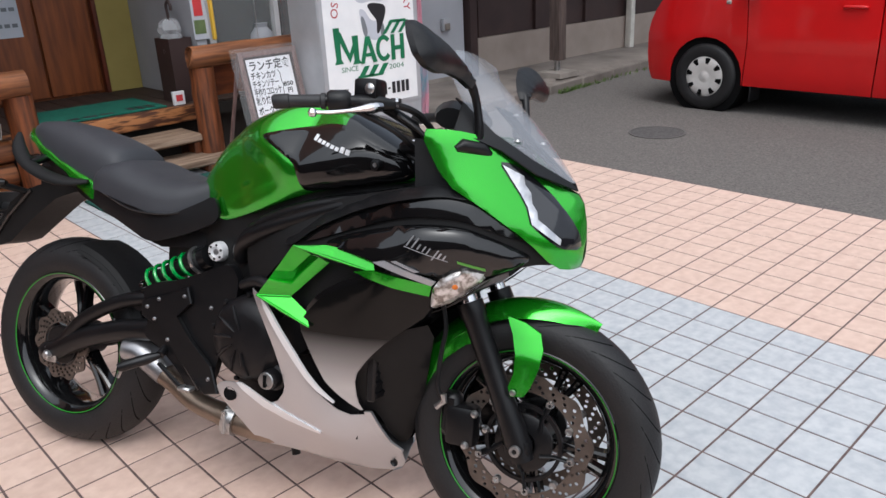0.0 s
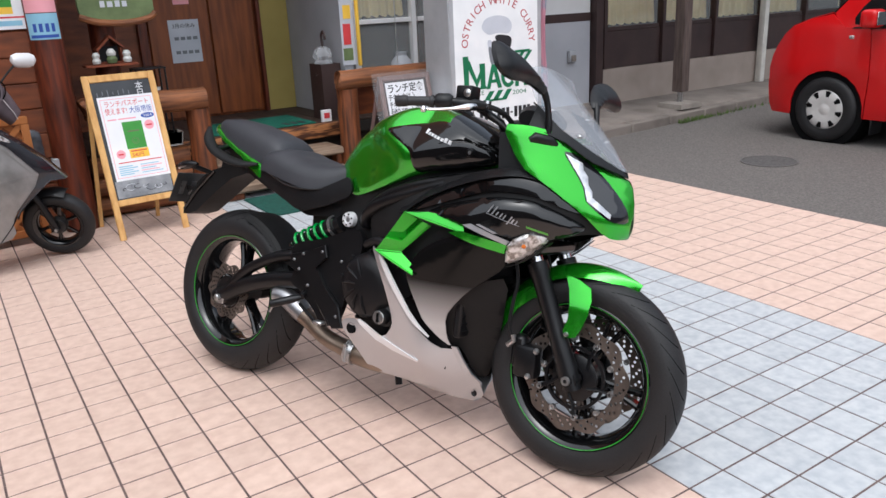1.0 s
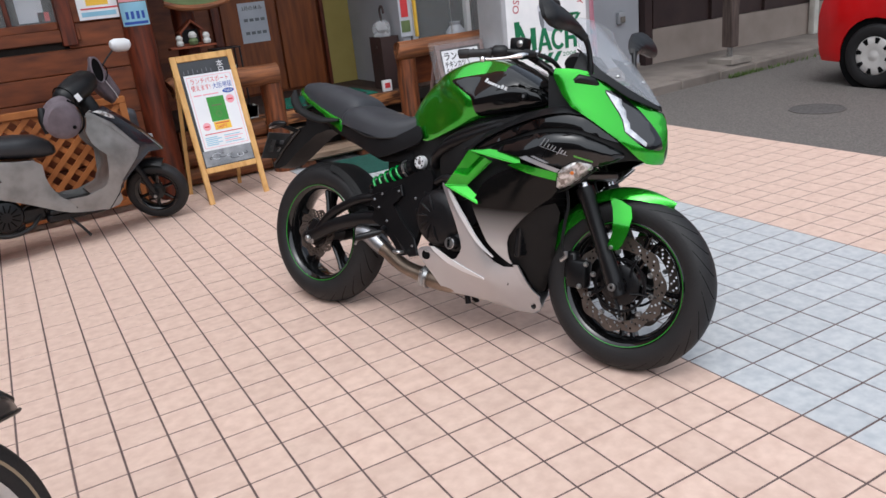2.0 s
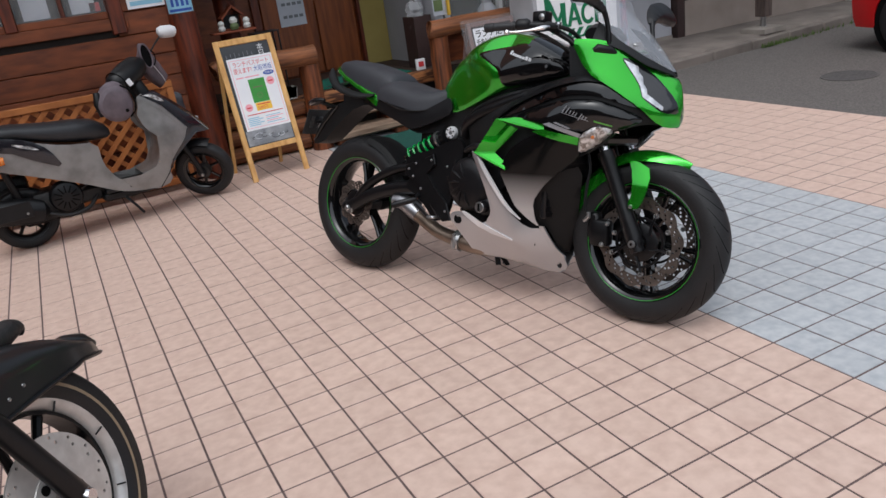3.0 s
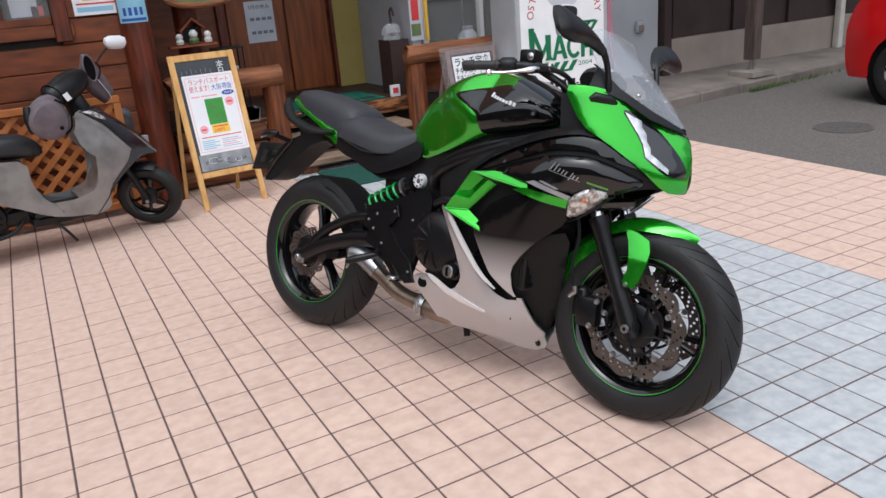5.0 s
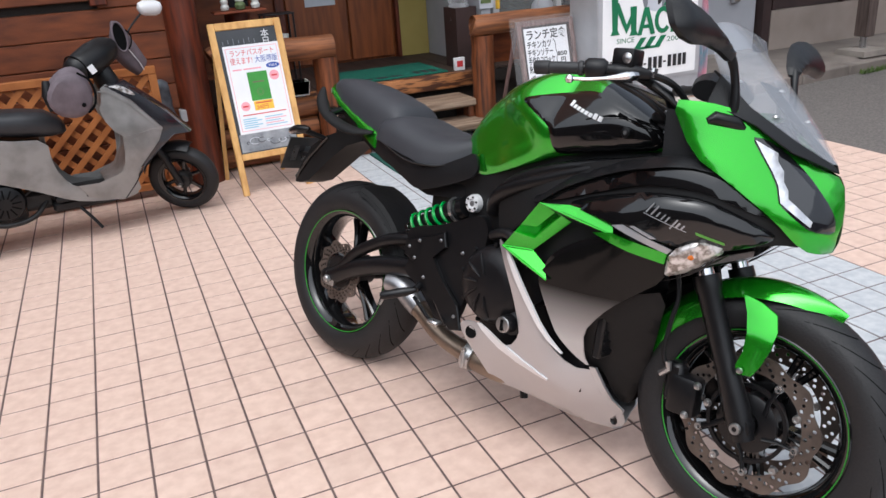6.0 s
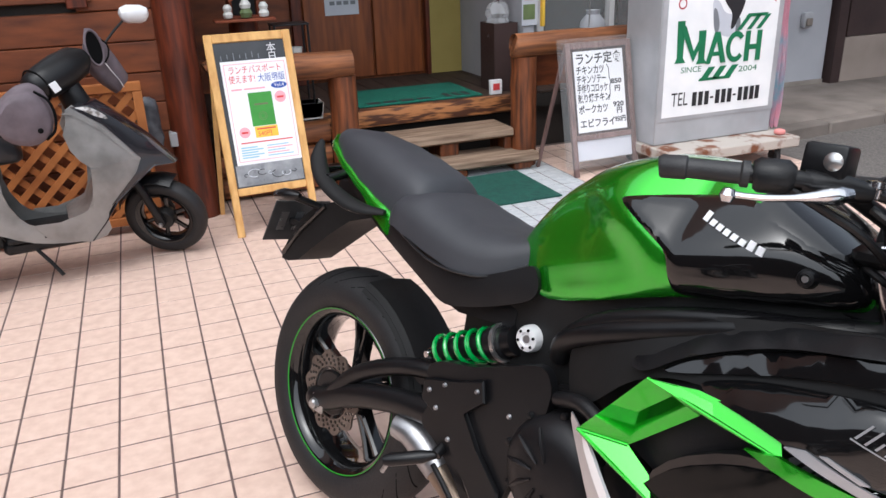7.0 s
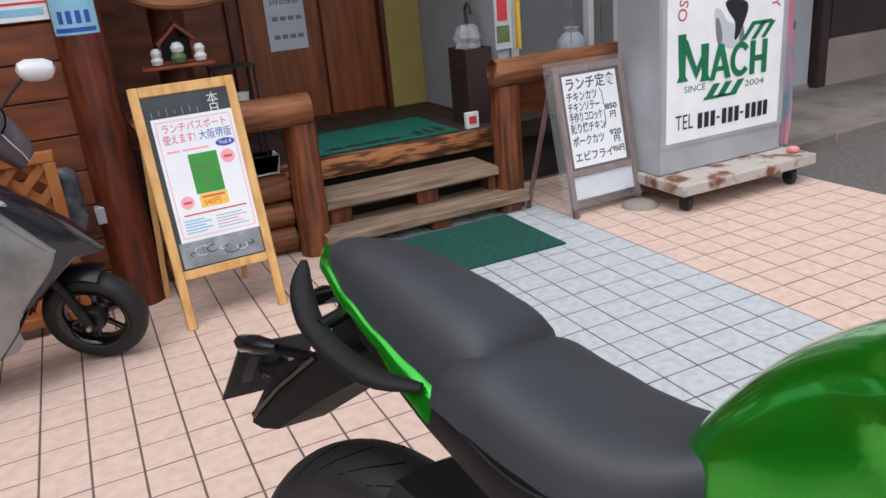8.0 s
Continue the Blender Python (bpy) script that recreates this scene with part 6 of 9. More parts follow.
fm = fpart("front_mudguard", mudguard(), LIME, None, "lime green front mudguard", 60)
stay_half = lambda x, z: 0.122 - 0.40 * max(0.0, z - 0.515) if z > 0.515 else 0.122
for s in (-1, 1):
    st = panel("mudguard_stay", [(1.40, 0.602), (1.445, 0.592), (1.484, 0.574), (1.496, 0.54), (1.492, 0.50), (1.476, 0.455), (1.461, 0.43), (1.43, 0.426), (1.423, 0.446), (1.434, 0.48), (1.434, 0.523), (1.42, 0.565)], stay_half, LIME, fm, "lime green mudguard stay", off=0.0, thick=0.008, step=0.02, side=s, soft=0, edge=0.0015)
    st.data.transform(STEER)
    fpart("stay_bolt", lathe(bmesh.new(), [(0.0, s * 0.006), (0.006, s * 0.005), (0.008, 0.0)], 12, "y", (1.437, s * (stay_half(1.437, 0.437) + 0.004), 0.437)), STEEL)
    b2 = panel("rear_stay", [(1.148, 0.352), (1.172, 0.434), (1.214, 0.502), (1.276, 0.545), (1.33, 0.56), (1.335, 0.53), (1.29, 0.51), (1.245, 0.472), (1.212, 0.424), (1.182, 0.366)], lambda x, z: 0.062, LIME, fm, "", off=0.004, thick=0.008, side=s, soft=0)
    b2.data.transform(STEER)

# handlebars and controls
for s in (-1, 1):
    g = fpart("grip", tube(bmesh.new(), [(0.930, s * 0.350, 1.050), (0.934, s * 0.348, 1.051), (0.962, s * 0.336, 1.054), (0.964, s * 0.335, 1.054), (1.022, s * 0.308, 1.058), (1.024, s * 0.307, 1.058), (1.032, s * 0.303, 1.0585)], [0.013, 0.016, 0.016, 0.0135, 0.0142, 0.0175, 0.0175], 18), RUBBERGRIP, None, "black rubber handlebar grip")
    fpart("switch_housing", tube(bmesh.new(), [(1.036, s * 0.301, 1.059), (1.042, s * 0.298, 1.060), (1.072, s * 0.283, 1.062), (1.08, s * 0.279, 1.062)], [0.018, 0.023, 0.023, 0.016], 14), MATTE, None, "black switch housing")
    fpart("handlebar", tube(bmesh.new(), [(1.03, s * 0.304, 1.059), (1.085, s * 0.276, 1.062), (1.13, s * 0.235, 1.057), (1.165, s * 0.14, 1.02), (1.165, s * 0.105, 0.99)], 0.012, 12), SATIN, None, "black handlebar")
    fpart("lever", tube(bmesh.new(), curve_pts([(1.032, s * 0.352, 1.032), (1.065, s * 0.333, 1.034), (1.095, s * 0.308, 1.040), (1.122, s * 0.276, 1.048), (1.136, s * 0.248, 1.054)], 14), [0.0085, 0.006, 0.0055] + [0.006] * 5 + [0.008, 0.010, 0.013, 0.015, 0.016, 0.014, 0.012], 10, flat=0.8), CHROME, None, "polished hand lever")
    fpart("lever_ball", lathe(bmesh.new(), [(0.0, -0.01), (0.007, -0.008), (0.0105, 0.0), (0.007, 0.008), (0.0, 0.01)], 14, "z", (1.033, s * 0.354, 1.031)), CHROME)
    fpart("lever_perch", tube(bmesh.new(), [(1.085, s * 0.268, 1.06), (1.125, s * 0.243, 1.06), (1.152, s * 0.218, 1.058)], [0.016, 0.018, 0.013], 12), SATIN)
    fpart("hose_bolt", lathe(bmesh.new(), [(0.0, -0.012), (0.008, -0.011), (0.009, 0.0), (0.012, 0.002), (0.012, 0.01), (0.0, 0.012)], 12, "z", (1.156, s * 0.216, 1.064)), CHROME)
res = fpart("brake_reservoir", bx(1.075, 1.13, -0.262, -0.212, 1.068, 1.112, 0.006, seg=2), SATIN, None, "black brake fluid reservoir")
fpart("reservoir_sight", lathe(bmesh.new(), [(0.0, -0.004), (0.009, -0.003), (0.012, 0.0)], 16, "y", (1.115, -0.263, 1.09)), STEEL)
for n_, pts in enumerate(([(1.15, -0.22, 1.06), (1.18, -0.19, 1.05), (1.20, -0.16, 1.03), (1.22, -0.12, 0.98), (1.23, -0.10, 0.90)], [(1.07, -0.283, 1.05), (1.11, -0.26, 1.03), (1.16, -0.22, 1.0), (1.19, -0.14, 0.95), (1.18, -0.05, 0.92)], [(1.15, 0.22, 1.06), (1.18, 0.19, 1.05), (1.21, 0.14, 1.02), (1.22, 0.08, 0.95)], [(1.13, -0.2, 1.05), (1.21, -0.19, 1.0), (1.24, -0.16, 0.94), (1.22, -0.12, 0.90)], [(1.08, -0.05, 0.97), (1.15, -0.12, 0.95), (1.2, -0.1, 0.92)])):
    part("cable", tube(bmesh.new(), curve_pts(pts, 14), 0.006 if n_ else 0.008, 8), MATTE, bike)
part("ignition_barrel", lathe(bmesh.new(), [(0.0, 0.02), (0.018, 0.018), (0.02, 0.0), (0.02, -0.06)], 18, "z", (1.135, 0, 0.985)), SATIN, bike)
part("warning_label", bx(1.055, 1.085, -0.115, -0.095, 0.975, 0.979, 0.001, m=Matrix.Rotation(0.0, 4, "X")), YELLOW_INK, bike, "small yellow warning label")
part("steering_stop", bx(1.08, 1.2, -0.1, 0.1, 0.86, 0.95, 0.02), SATIN, bike, "black steering head")


# ---- boards and sign before the porch ----
def facing(x, y, z=0.0, yaw=0.0, back=0.0):
    """A frame on a board: x along it, y up it, z out of its front."""
    return Matrix.Translation((x, y, z)) @ Matrix.Rotation(radians(yaw), 4, "Z") @ Matrix.Rotation(radians(90 - back), 4, "X")


def on_board(name, m, x0, x1, y0, y1, z0, z1, material, parent, label="", bevel=0.0):
    return part(name, bx(x0, x1, y0, y1, z0, z1, bevel, m), material, parent, label)


def line_of(name, text, size, m, x, y, material, parent, width=None, z=0.001, bold=0.0):
    return letters(name, text, size, m @ Matrix.Translation((x, y, z)), material, parent, 0.0004, "CENTER", width, bold)


def a_board():
    m = facing(-0.772, 3.812, 0.0, 3.5, 14.5)
    b = thing("a_board", "pine-framed blackboard stand with a white lunch poster", "sign board")
    W, H = 0.445, 1.045
    on_board("stile", m, 0.0, 0.04, 0.0, H, -0.022, 0.0, PINE, b, "", 0.004)
    on_board("stile", m, W - 0.04, W, 0.0, H, -0.022, 0.0, PINE, b, "", 0.004)
    on_board("top_rail", m, 0.04, W - 0.04, H - 0.045, H, -0.021, -0.001, PINE, b, "", 0.004)
    on_board("bottom_rail", m, 0.04, W - 0.04, 0.215, 0.255, -0.021, -0.001, PINE, b, "", 0.004)
    on_board("blackboard", m, 0.04, W - 0.04, 0.255, H - 0.045, -0.016, -0.009, BLACKBOARD, b, "dark grey writing surface")
    # rear legs
    for x in (0.015, W - 0.05):
        a, e = m @ Vector((x + 0.016, H - 0.02, -0.03)), None
        foot = Matrix.Translation((0, 0, 0)) @ (m @ Vector((x + 0.016, 0, 0)))
        e = Vector((foot.x - 0.06, foot.y + 0.46, 0.0))
        part("rear_leg", tube(bmesh.new(), [a, e], 0.017, 4), PINE, b)
    p = on_board("poster", m, 0.062, 0.405, 0.372, 0.905, -0.0088, -0.0076, PAPER, b, "white lunch poster with red and blue print")
    z = -0.0072
    for x0, x1, y0, y1 in ((0.075, 0.392, 0.887, 0.890), (0.075, 0.392, 0.388, 0.391), (0.075, 0.078, 0.391, 0.887), (0.389, 0.392, 0.391, 0.887)):
        on_board("border", m, x0, x1, y0, y1, z, z + 0.0006, PINK_INK, p)
    line_of("heading", "ランチパスポート", 0.043, m, 0.234, 0.855, RED_INK, p, 0.27, z)
    line_of("heading", "使えます!", 0.045, m, 0.160, 0.808, RED_INK, p, 0.135, z)
    line_of("heading", "大阪堺版", 0.045, m, 0.312, 0.808, BLUE_INK, p, 0.14, z)
    ov = bmesh.new()
    plate(ov, [(0.345 + 0.042 * math.cos(a), 0.766 + 0.017 * math.sin(a)) for a in (2 * math.pi * k / 24 for k in range(24))], lambda u, v, w: m @ Vector((u, v, z + w)), 0.0008)
    part("badge", ov, BLUE_INK, p)
    line_of("badge_text", "Vol.4", 0.026, m, 0.345, 0.766, PAPER, p, None, z + 0.0012)
    on_board("bar", m, 0.16, 0.27, 0.755, 0.763, z, z + 0.0006, PINK_INK, p)
    on_board("bar", m, 0.095, 0.15, 0.755, 0.763, z, z + 0.0006, PINK_INK, p)
    cov = on_board("cover", m, 0.175, 0.298, 0.565, 0.738, z, z + 0.0010, COVER_GREEN, p, "green booklet cover with a crest")
    on_board("bar", m, 0.20, 0.272, 0.672, 0.682, z + 0.0009, z + 0.0016, OLIVE, cov)
    ring_bm = bmesh.new()
    for q in range(2):
        bridge(ring_bm, [[m @ Vector((0.236 + r_ * math.cos(a), 0.615 + r_ * math.sin(a), z + 0.0013)) for a in (2 * math.pi * k / 20 for k in range(21))] for r_ in ((0.02, 0.0225), (0.012, 0.014))[q]], False)
    part("crest", ring_bm, OLIVE, cov)
    on_board("price_band", m, 0.182, 0.302, 0.505, 0.562, z, z + 0.0008, YELLOW_INK, p)
    line_of("price", "540円", 0.032, m, 0.232, 0.523, RED_INK, p, 0.07, z + 0.0012)
    on_board("bar", m, 0.192, 0.292, 0.546, 0.553, z + 0.0008, z + 0.0014, RED_INK, p)
    for cx, cy, r_ in ((0.128, 0.538, 0.028), (0.342, 0.705, 0.03)):
        st = bmesh.new()
        plate(st, [(cx + r_ * math.cos(a), cy + r_ * math.sin(a)) for a in (2 * math.pi * k / 24 for k in range(24))], lambda u, v, w: m @ Vector((u, v, z + w)), 0.0006)
        part("stamp", st, PINK_INK, p)
        on_board("bar", m, cx - r_ * 0.6, cx + r_ * 0.6, cy - 0.006, cy + 0.004, z + 0.0006, z + 0.001, RED_INK, p)
    on_board("bar", m, 0.10, 0.372, 0.481, 0.487, z, z + 0.0006, RED_INK, p)
    for k in range(5):
        on_board("bar", m, 0.095, 0.18 + 0.03 * (k % 2), 0.405 + 0.013 * k, 0.411 + 0.013 * k, z, z + 0.0006, PALE_BLUE_INK, p)
        on_board("bar", m, 0.23, 0.365 - 0.02 * (k % 3), 0.405 + 0.013 * k, 0.410 + 0.013 * k, z, z + 0.0006, PINK_INK if k % 2 else PALE_BLUE_INK, p)
    line_of("chalk_text", "本", 0.052, m, 0.335, 0.958, CHALK, b, None, -0.0082)
    line_of("chalk_text", "日", 0.052, m, 0.335, 0.912, CHALK, b, None, -0.0082)
    for k in range(7):
        on_board("chalk_mark", m, 0.07 + 0.032 * k, 0.074 + 0.032 * k, 0.908 + 0.01 * (k % 2), 0.935 + 0.006 * (k % 3), -0.0088, -0.0082, GREY_INK, b)
    film_ = on_board("clear_sleeve", m, 0.05, 0.40, 0.262, 0.372, -0.0088, -0.0080, SLEEVE, b, "grey chalk picture in a clear sleeve")
    for k in range(7):
        cx, r_ = 0.10 + 0.042 * k, 0.012 + 0.011 * ((k * 5) % 3)
        part("scrawl", tube(bmesh.new(), [m @ Vector((cx + r_ * math.cos(a), 0.317 + 0.6 * r_ * math.sin(a) + 0.01 * math.sin(k), -0.0075)) for a in (0.5 * k + 4.6 * j / 12 for j in range(13))], 0.0022, 5), PAPER2 if k % 2 else BLACKBOARD, film_)
    return b


a_board()


def menu_board():
    m = facing(1.338, 3.962, 0.0, 1.0, 12.0)
    b = thing("menu_board", "handwritten lunch menu on a weathered stand wrapped in plastic", "sign board")
    WOODP = mat("faded_mauve_wood", lin(128, 102, 98), lin(96, 74, 70), 0.6, 0, 5, (6, 6, 1), 0.2, 40)
    on_board("stile", m, 0.0, 0.035, 0.0, 0.83, -0.025, 0.0, WOODP, b, "", 0.004)
    on_board("stile", m, 0.44, 0.475, 0.0, 0.83, -0.025, 0.0, WOODP, b, "", 0.004)
    on_board("top_rail", m, 0.035, 0.44, 0.79, 0.83, -0.024, -0.001, WOODP, b, "", 0.004)
    on_board("bottom_rail", m, 0.035, 0.44, 0.225, 0.26, -0.024, -0.001, WOODP, b, "", 0.004)
    on_board("back_board", m, 0.035, 0.44, 0.26, 0.79, -0.018, -0.012, BROWNMETAL, b)
    on_board("lower_panel", m, 0.035, 0.44, 0.10, 0.225, -0.018, -0.012, PAPER2, b, "pale lower panel")
    for x in (0.02, 0.455):
        a = m @ Vector((x, 0.81, -0.03))
        f0 = m @ Vector((x, 0, 0))
        part("rear_leg", tube(bmesh.new(), [a, (f0.x - 0.10, f0.y + 0.36, 0.0)], 0.014, 4), WOODP, b)
    p = on_board("menu_sheet", m, 0.055, 0.415, 0.275, 0.775, -0.0118, -0.0105, PAPER, b, "white sheet with black handwriting")
    z = -0.0098
    line_of("writing", "ランチ定食", 0.075, m, 0.235, 0.722, BLACK_INK, p, 0.33, z, 0.0016)
    rows = (("チキンカツ", 0.17, 0.655, 0.19), ("チキンソテー", 0.175, 0.598, 0.2), ("手作りコロッケ", 0.18, 0.542, 0.21), ("照り焼チキン", 0.185, 0.482, 0.22), ("ポークカツ", 0.175, 0.412, 0.2), ("エビフライ", 0.20, 0.325, 0.24))
    for text, x, y, w in rows:
        line_of("writing", text, 0.058, m, x, y, BLACK_INK, p, w * 1.06, z, 0.0014)
    for text, x, y in (("850", 0.355, 0.575), ("円", 0.36, 0.528), ("920", 0.36, 0.43), ("円", 0.365, 0.39), ("950円", 0.368, 0.335)):
        line_of("writing", text, 0.042, m, x, y, BLACK_INK, p, 0.08 if len(text) > 1 else 0.04, z, 0.0014)
    part("bracket", tube(bmesh.new(), [m @ Vector(q) for q in ((0.29, 0.685, z), (0.305, 0.66, z), (0.305, 0.6, z), (0.315, 0.575, z), (0.305, 0.55, z), (0.305, 0.5, z), (0.29, 0.46, z))], 0.0025, 5), BLACK_INK, p)
    w = bmesh.new()
    rows_ = []
    for i in range(15):
        rows_.append([m @ Vector((-0.045 + 0.56 * j / 14, 0.055 + 0.80 * i / 14, 0.006 + 0.010 * noise.noise((j * 0.9, i * 0.7, 2)) - 0.03 * (j in (0, 14)))) for j in range(15)])
    bridge(w, rows_, False)
    wrap = part("plastic_wrap", w, PLASTIC_WRAP, b, "crumpled clear plastic sheet")
    part("stretcher", tube(bmesh.new(), [m @ Vector((0.02, 0.10, -0.05)), m @ Vector((0.455, 0.10, -0.05))], 0.009, 8), STEEL, b)
    return b


menu_board()


SIGN_RED = mat("sign_red_print", lin(176, 34, 50), lin(164, 30, 46), 0.55, rvar=0)


def shop_sign():
    s = thing("shop_sign", "tall grey and white light-box sign on a rusty trolley", "sign", pose(0, 0, 0))
    X0, X1, Y0, Y1, Z0, Z1 = 1.825, 2.745, 3.845, 4.21, 0.172, 1.78
    part("case", bx(X0, X1, Y0 + 0.006, Y1, Z0, Z1, 0.006), SIGN_GREY, s, "grey painted steel case")
    part("panel_frame", bx(X0 + 0.004, X1 - 0.004, Y0, Y0 + 0.012, Z0 + 0.15, Z1 - 0.01), SIGN_GREY, s)
    face = part("panel", bx(X0 + 0.04, X1 - 0.045, Y0 - 0.003, Y0 + 0.004, 0.345, Z1 - 0.04), SIGN_WHITE, s, "white acrylic face with green and red lettering")
    m = facing(0, Y0 - 0.0036, 0, 0, 0)
    # arc of red words
    words, cx, cz, rad = "OSTRICH WHITE CURRY", 2.30, 1.0, 0.335
    for k, ch in enumerate(words):
        if ch == " ":
            continue
        a = radians(176 - 172 * k / (len(words) - 1))
        letters("letter", ch, 0.088, m @ Matrix.Translation((cx + rad * math.cos(a), cz + rad * math.sin(a), 0)) @ Matrix.Rotation(a - math.pi / 2, 4, "Z"), SIGN_RED, face, 0.0004)
    # the printed picture: plain dark shapes
    for pts, mt in (([(2.12, 1.13), (2.16, 1.2), (2.28, 1.225), (2.40, 1.2), (2.44, 1.13), (2.40, 1.07), (2.30, 1.09), (2.19, 1.07)], PAPER2), ([(2.25, 1.06), (2.30, 1.075), (2.42, 1.055), (2.43, 1.0), (2.36, 0.86), (2.33, 0.85), (2.34, 0.95), (2.29, 1.0)], BLACK_INK), ([(2.18, 1.04), (2.23, 1.03), (2.28, 0.95), (2.37, 0.94), (2.40, 0.86), (2.33, 0.80), (2.22, 0.84), (2.19, 0.94)], PAPER2), ([(2.19, 0.99), (2.22, 0.98), (2.25, 0.88), (2.23, 0.82), (2.2, 0.88)], GREY_INK), ([(2.37, 0.9), (2.40, 0.93), (2.41, 0.84), (2.37, 0.8)], GREY_INK)):
        b = bmesh.new()
        plate(b, rounded(pts, 2), lambda u, v, w: (u, Y0 - 0.0034 - w - (0.0006 if mt is not PAPER2 else 0), v), 0.0006)
        part("picture_shape", b, mt, face)
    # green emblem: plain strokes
    lifts = itertools.count()

    def G(name, pts, mt=GREEN_INK):
        lift = 0.0011 * (next(lifts) % 4)
        return part(name, plate(bmesh.new(), pts, lambda u, v, w: (u, Y0 - 0.0048 - lift - w, v), 0.0008), mt, face, "", 0)

    for x0, w_, z0, z1 in ((1.945, 0.05, 0.675, 0.925), (2.105, 0.05, 0.66, 0.86)):
        G("emblem_stroke", [(x0 - 0.015, z0), (x0 + w_ + 0.015, z0), (x0 + w_ - 0.005, z0 + 0.03), (x0 + w_ - 0.005, z1), (x0 - 0.01, z1), (x0, z0 + 0.03)])
    G("emblem_stroke", [(1.955, 0.915), (2.0, 0.89), (2.065, 0.74), (2.13, 0.86), (2.13, 0.80), (2.065, 0.675), (1.975, 0.85)])
    G("emblem_stroke", [(2.16, 0.655), (2.195, 0.655), (2.235, 0.79), (2.275, 0.655), (2.315, 0.655), (2.255, 0.845), (2.215, 0.845)])
    G("emblem_stroke", [(2.195, 0.70), (2.275, 0.70), (2.27, 0.725), (2.2, 0.725)])
    arc_ = [(2.385 + 0.075 * math.cos(a), 0.745 + 0.095 * math.sin(a)) for a in (radians(40 + 280 * k / 14) for k in range(15))]
    arc_ += [(2.385 + 0.042 * math.cos(a), 0.745 + 0.062 * math.sin(a)) for a in (radians(320 - 280 * k / 14) for k in range(15))]
    G("emblem_stroke", arc_)
    for x0 in (2.455, 2.545):
        G("emblem_stroke", [(x0, 0.65), (x0 + 0.038, 0.65), (x0 + 0.038, 0.835), (x0, 0.835)])
    G("emblem_stroke", [(2.49, 0.72), (2.55, 0.72), (2.55, 0.752), (2.49, 0.752)])
    for k in range(3):
        x0 = 2.36 + 0.075 * k
        G("emblem_bar", [(x0 + 0.02, 0.845), (x0 + 0.055, 0.845), (x0 + 0.13, 0.93), (x0 + 0.095, 0.93)])
        x1 = 2.13 + 0.09 * k
        G("emblem_bar", [(x1, 0.56), (x1 + 0.05, 0.56), (x1 + 0.11, 0.635), (x1 + 0.06, 0.635)])
    G("emblem_bar", [(2.44, 0.92), (2.60, 0.92), (2.615, 0.94), (2.46, 0.94)])
    G("emblem_bar", [(2.12, 0.553), (2.36, 0.553), (2.375, 0.57), (2.13, 0.57)])
    letters("letter_line", "SINCE", 0.05, m @ Matrix.Translation((2.06, 0.628, 0)), GREEN_INK, face, 0.0004, "CENTER", 0.15)
    letters("letter_line", "2004", 0.05, m @ Matrix.Translation((2.50, 0.602, 0)), GREEN_INK, face, 0.0004, "CENTER", 0.145)
    letters("letter_line", "TEL", 0.12, m @ Matrix.Translation((1.99, 0.448, 0)), BLACK_INK, face, 0.0004, "CENTER", 0.125)
    x = 2.085
    for k, n_ in enumerate((3, 3, 4)):
        for j in range(n_):
            G("bar", [(x, 0.402), (x + 0.032, 0.402), (x + 0.032, 0.488), (x, 0.488)], BLACK_INK)
            x += 0.046
        if k < 2:
            G("bar", [(x, 0.438), (x + 0.024, 0.438), (x + 0.024, 0.45), (x, 0.45)], BLACK_INK)
            x += 0.04
    t = thing("trolley", "flat white trolley with rusty edges on castors", "trolley")
    part("bed", bx(1.80, 2.80, 3.625, 4.25, 0.105, 0.17, 0.008), RUST, t, "rust-streaked white platform")
    for x_, y_ in ((1.885, 3.70), (2.66, 3.69), (1.885, 4.17), (2.66, 4.17)):
        c = part("castor", lathe(bmesh.new(), [(0.012, -0.016), (0.040, -0.016), (0.045, -0.008), (0.045, 0.008), (0.040, 0.016), (0.012, 0.016)], 20, "x", (x_, y_, 0.045)), BLACK_RUBBER, t)
        for xx in (x_ - 0.026, x_ + 0.02):
            part("fork", bx(xx, xx + 0.006, y_ - 0.025, y_ + 0.025, 0.04, 0.105), BLACK_METAL, c)
    # banner furled beside the sign
    fl = bmesh.new()
    rows_ = []
    for i in range(14):
        z = 0.19 + 1.45 * i / 13
        rows_.append([(2.752 + (0.010 + 0.003 * math.sin(0.6 * i)) * j, 3.86 + 0.018 * math.sin(j * 1.9 + i * 0.25) * (0.6 + 0.4 * math.sin(i)), z + 0.01 * math.sin(j * 2)) for j in range(8)])
    bridge(fl, rows_, False)
    bmesh.ops.solidify(fl, geom=fl.faces[:], thickness=0.003)
    bn = thing("furled_banner", "furled pink and turquoise cloth banner beside the sign", "banner")
    part("cloth", fl, mat("banner_cloth", lin(226, 168, 186), lin(126, 192, 208), 0.8, 0, 3.2, (1, 1, 0.8), edges=(0.45, 0.58)), bn)
    part("pole", rod((2.775, 3.885, 0.168), (2.775, 3.885, 2.2), 0.008), STEEL, bn)
    # small block put in for the bottom end of the furled banner
    solid("red_flower_pot", bx(2.69, 2.75, 3.70, 3.76, 0.171, 0.205, 0.01), mat("pale_red_cloth", lin(226, 150, 146), lin(206, 124, 120), 0.8), "pale red block standing in for the banner's bottom end", "bundle")
    stone = bmesh.new()
    lathe(stone, [(0.0, 0.03), (0.07, 0.028), (0.1, 0.012), (0.105, 0.0)], 18, "z", (1.76, 3.93, 0.001))
    solid("grey_stone", stone, CONCRETE, "flat grey stone beside the trolley", "stone")


shop_sign()

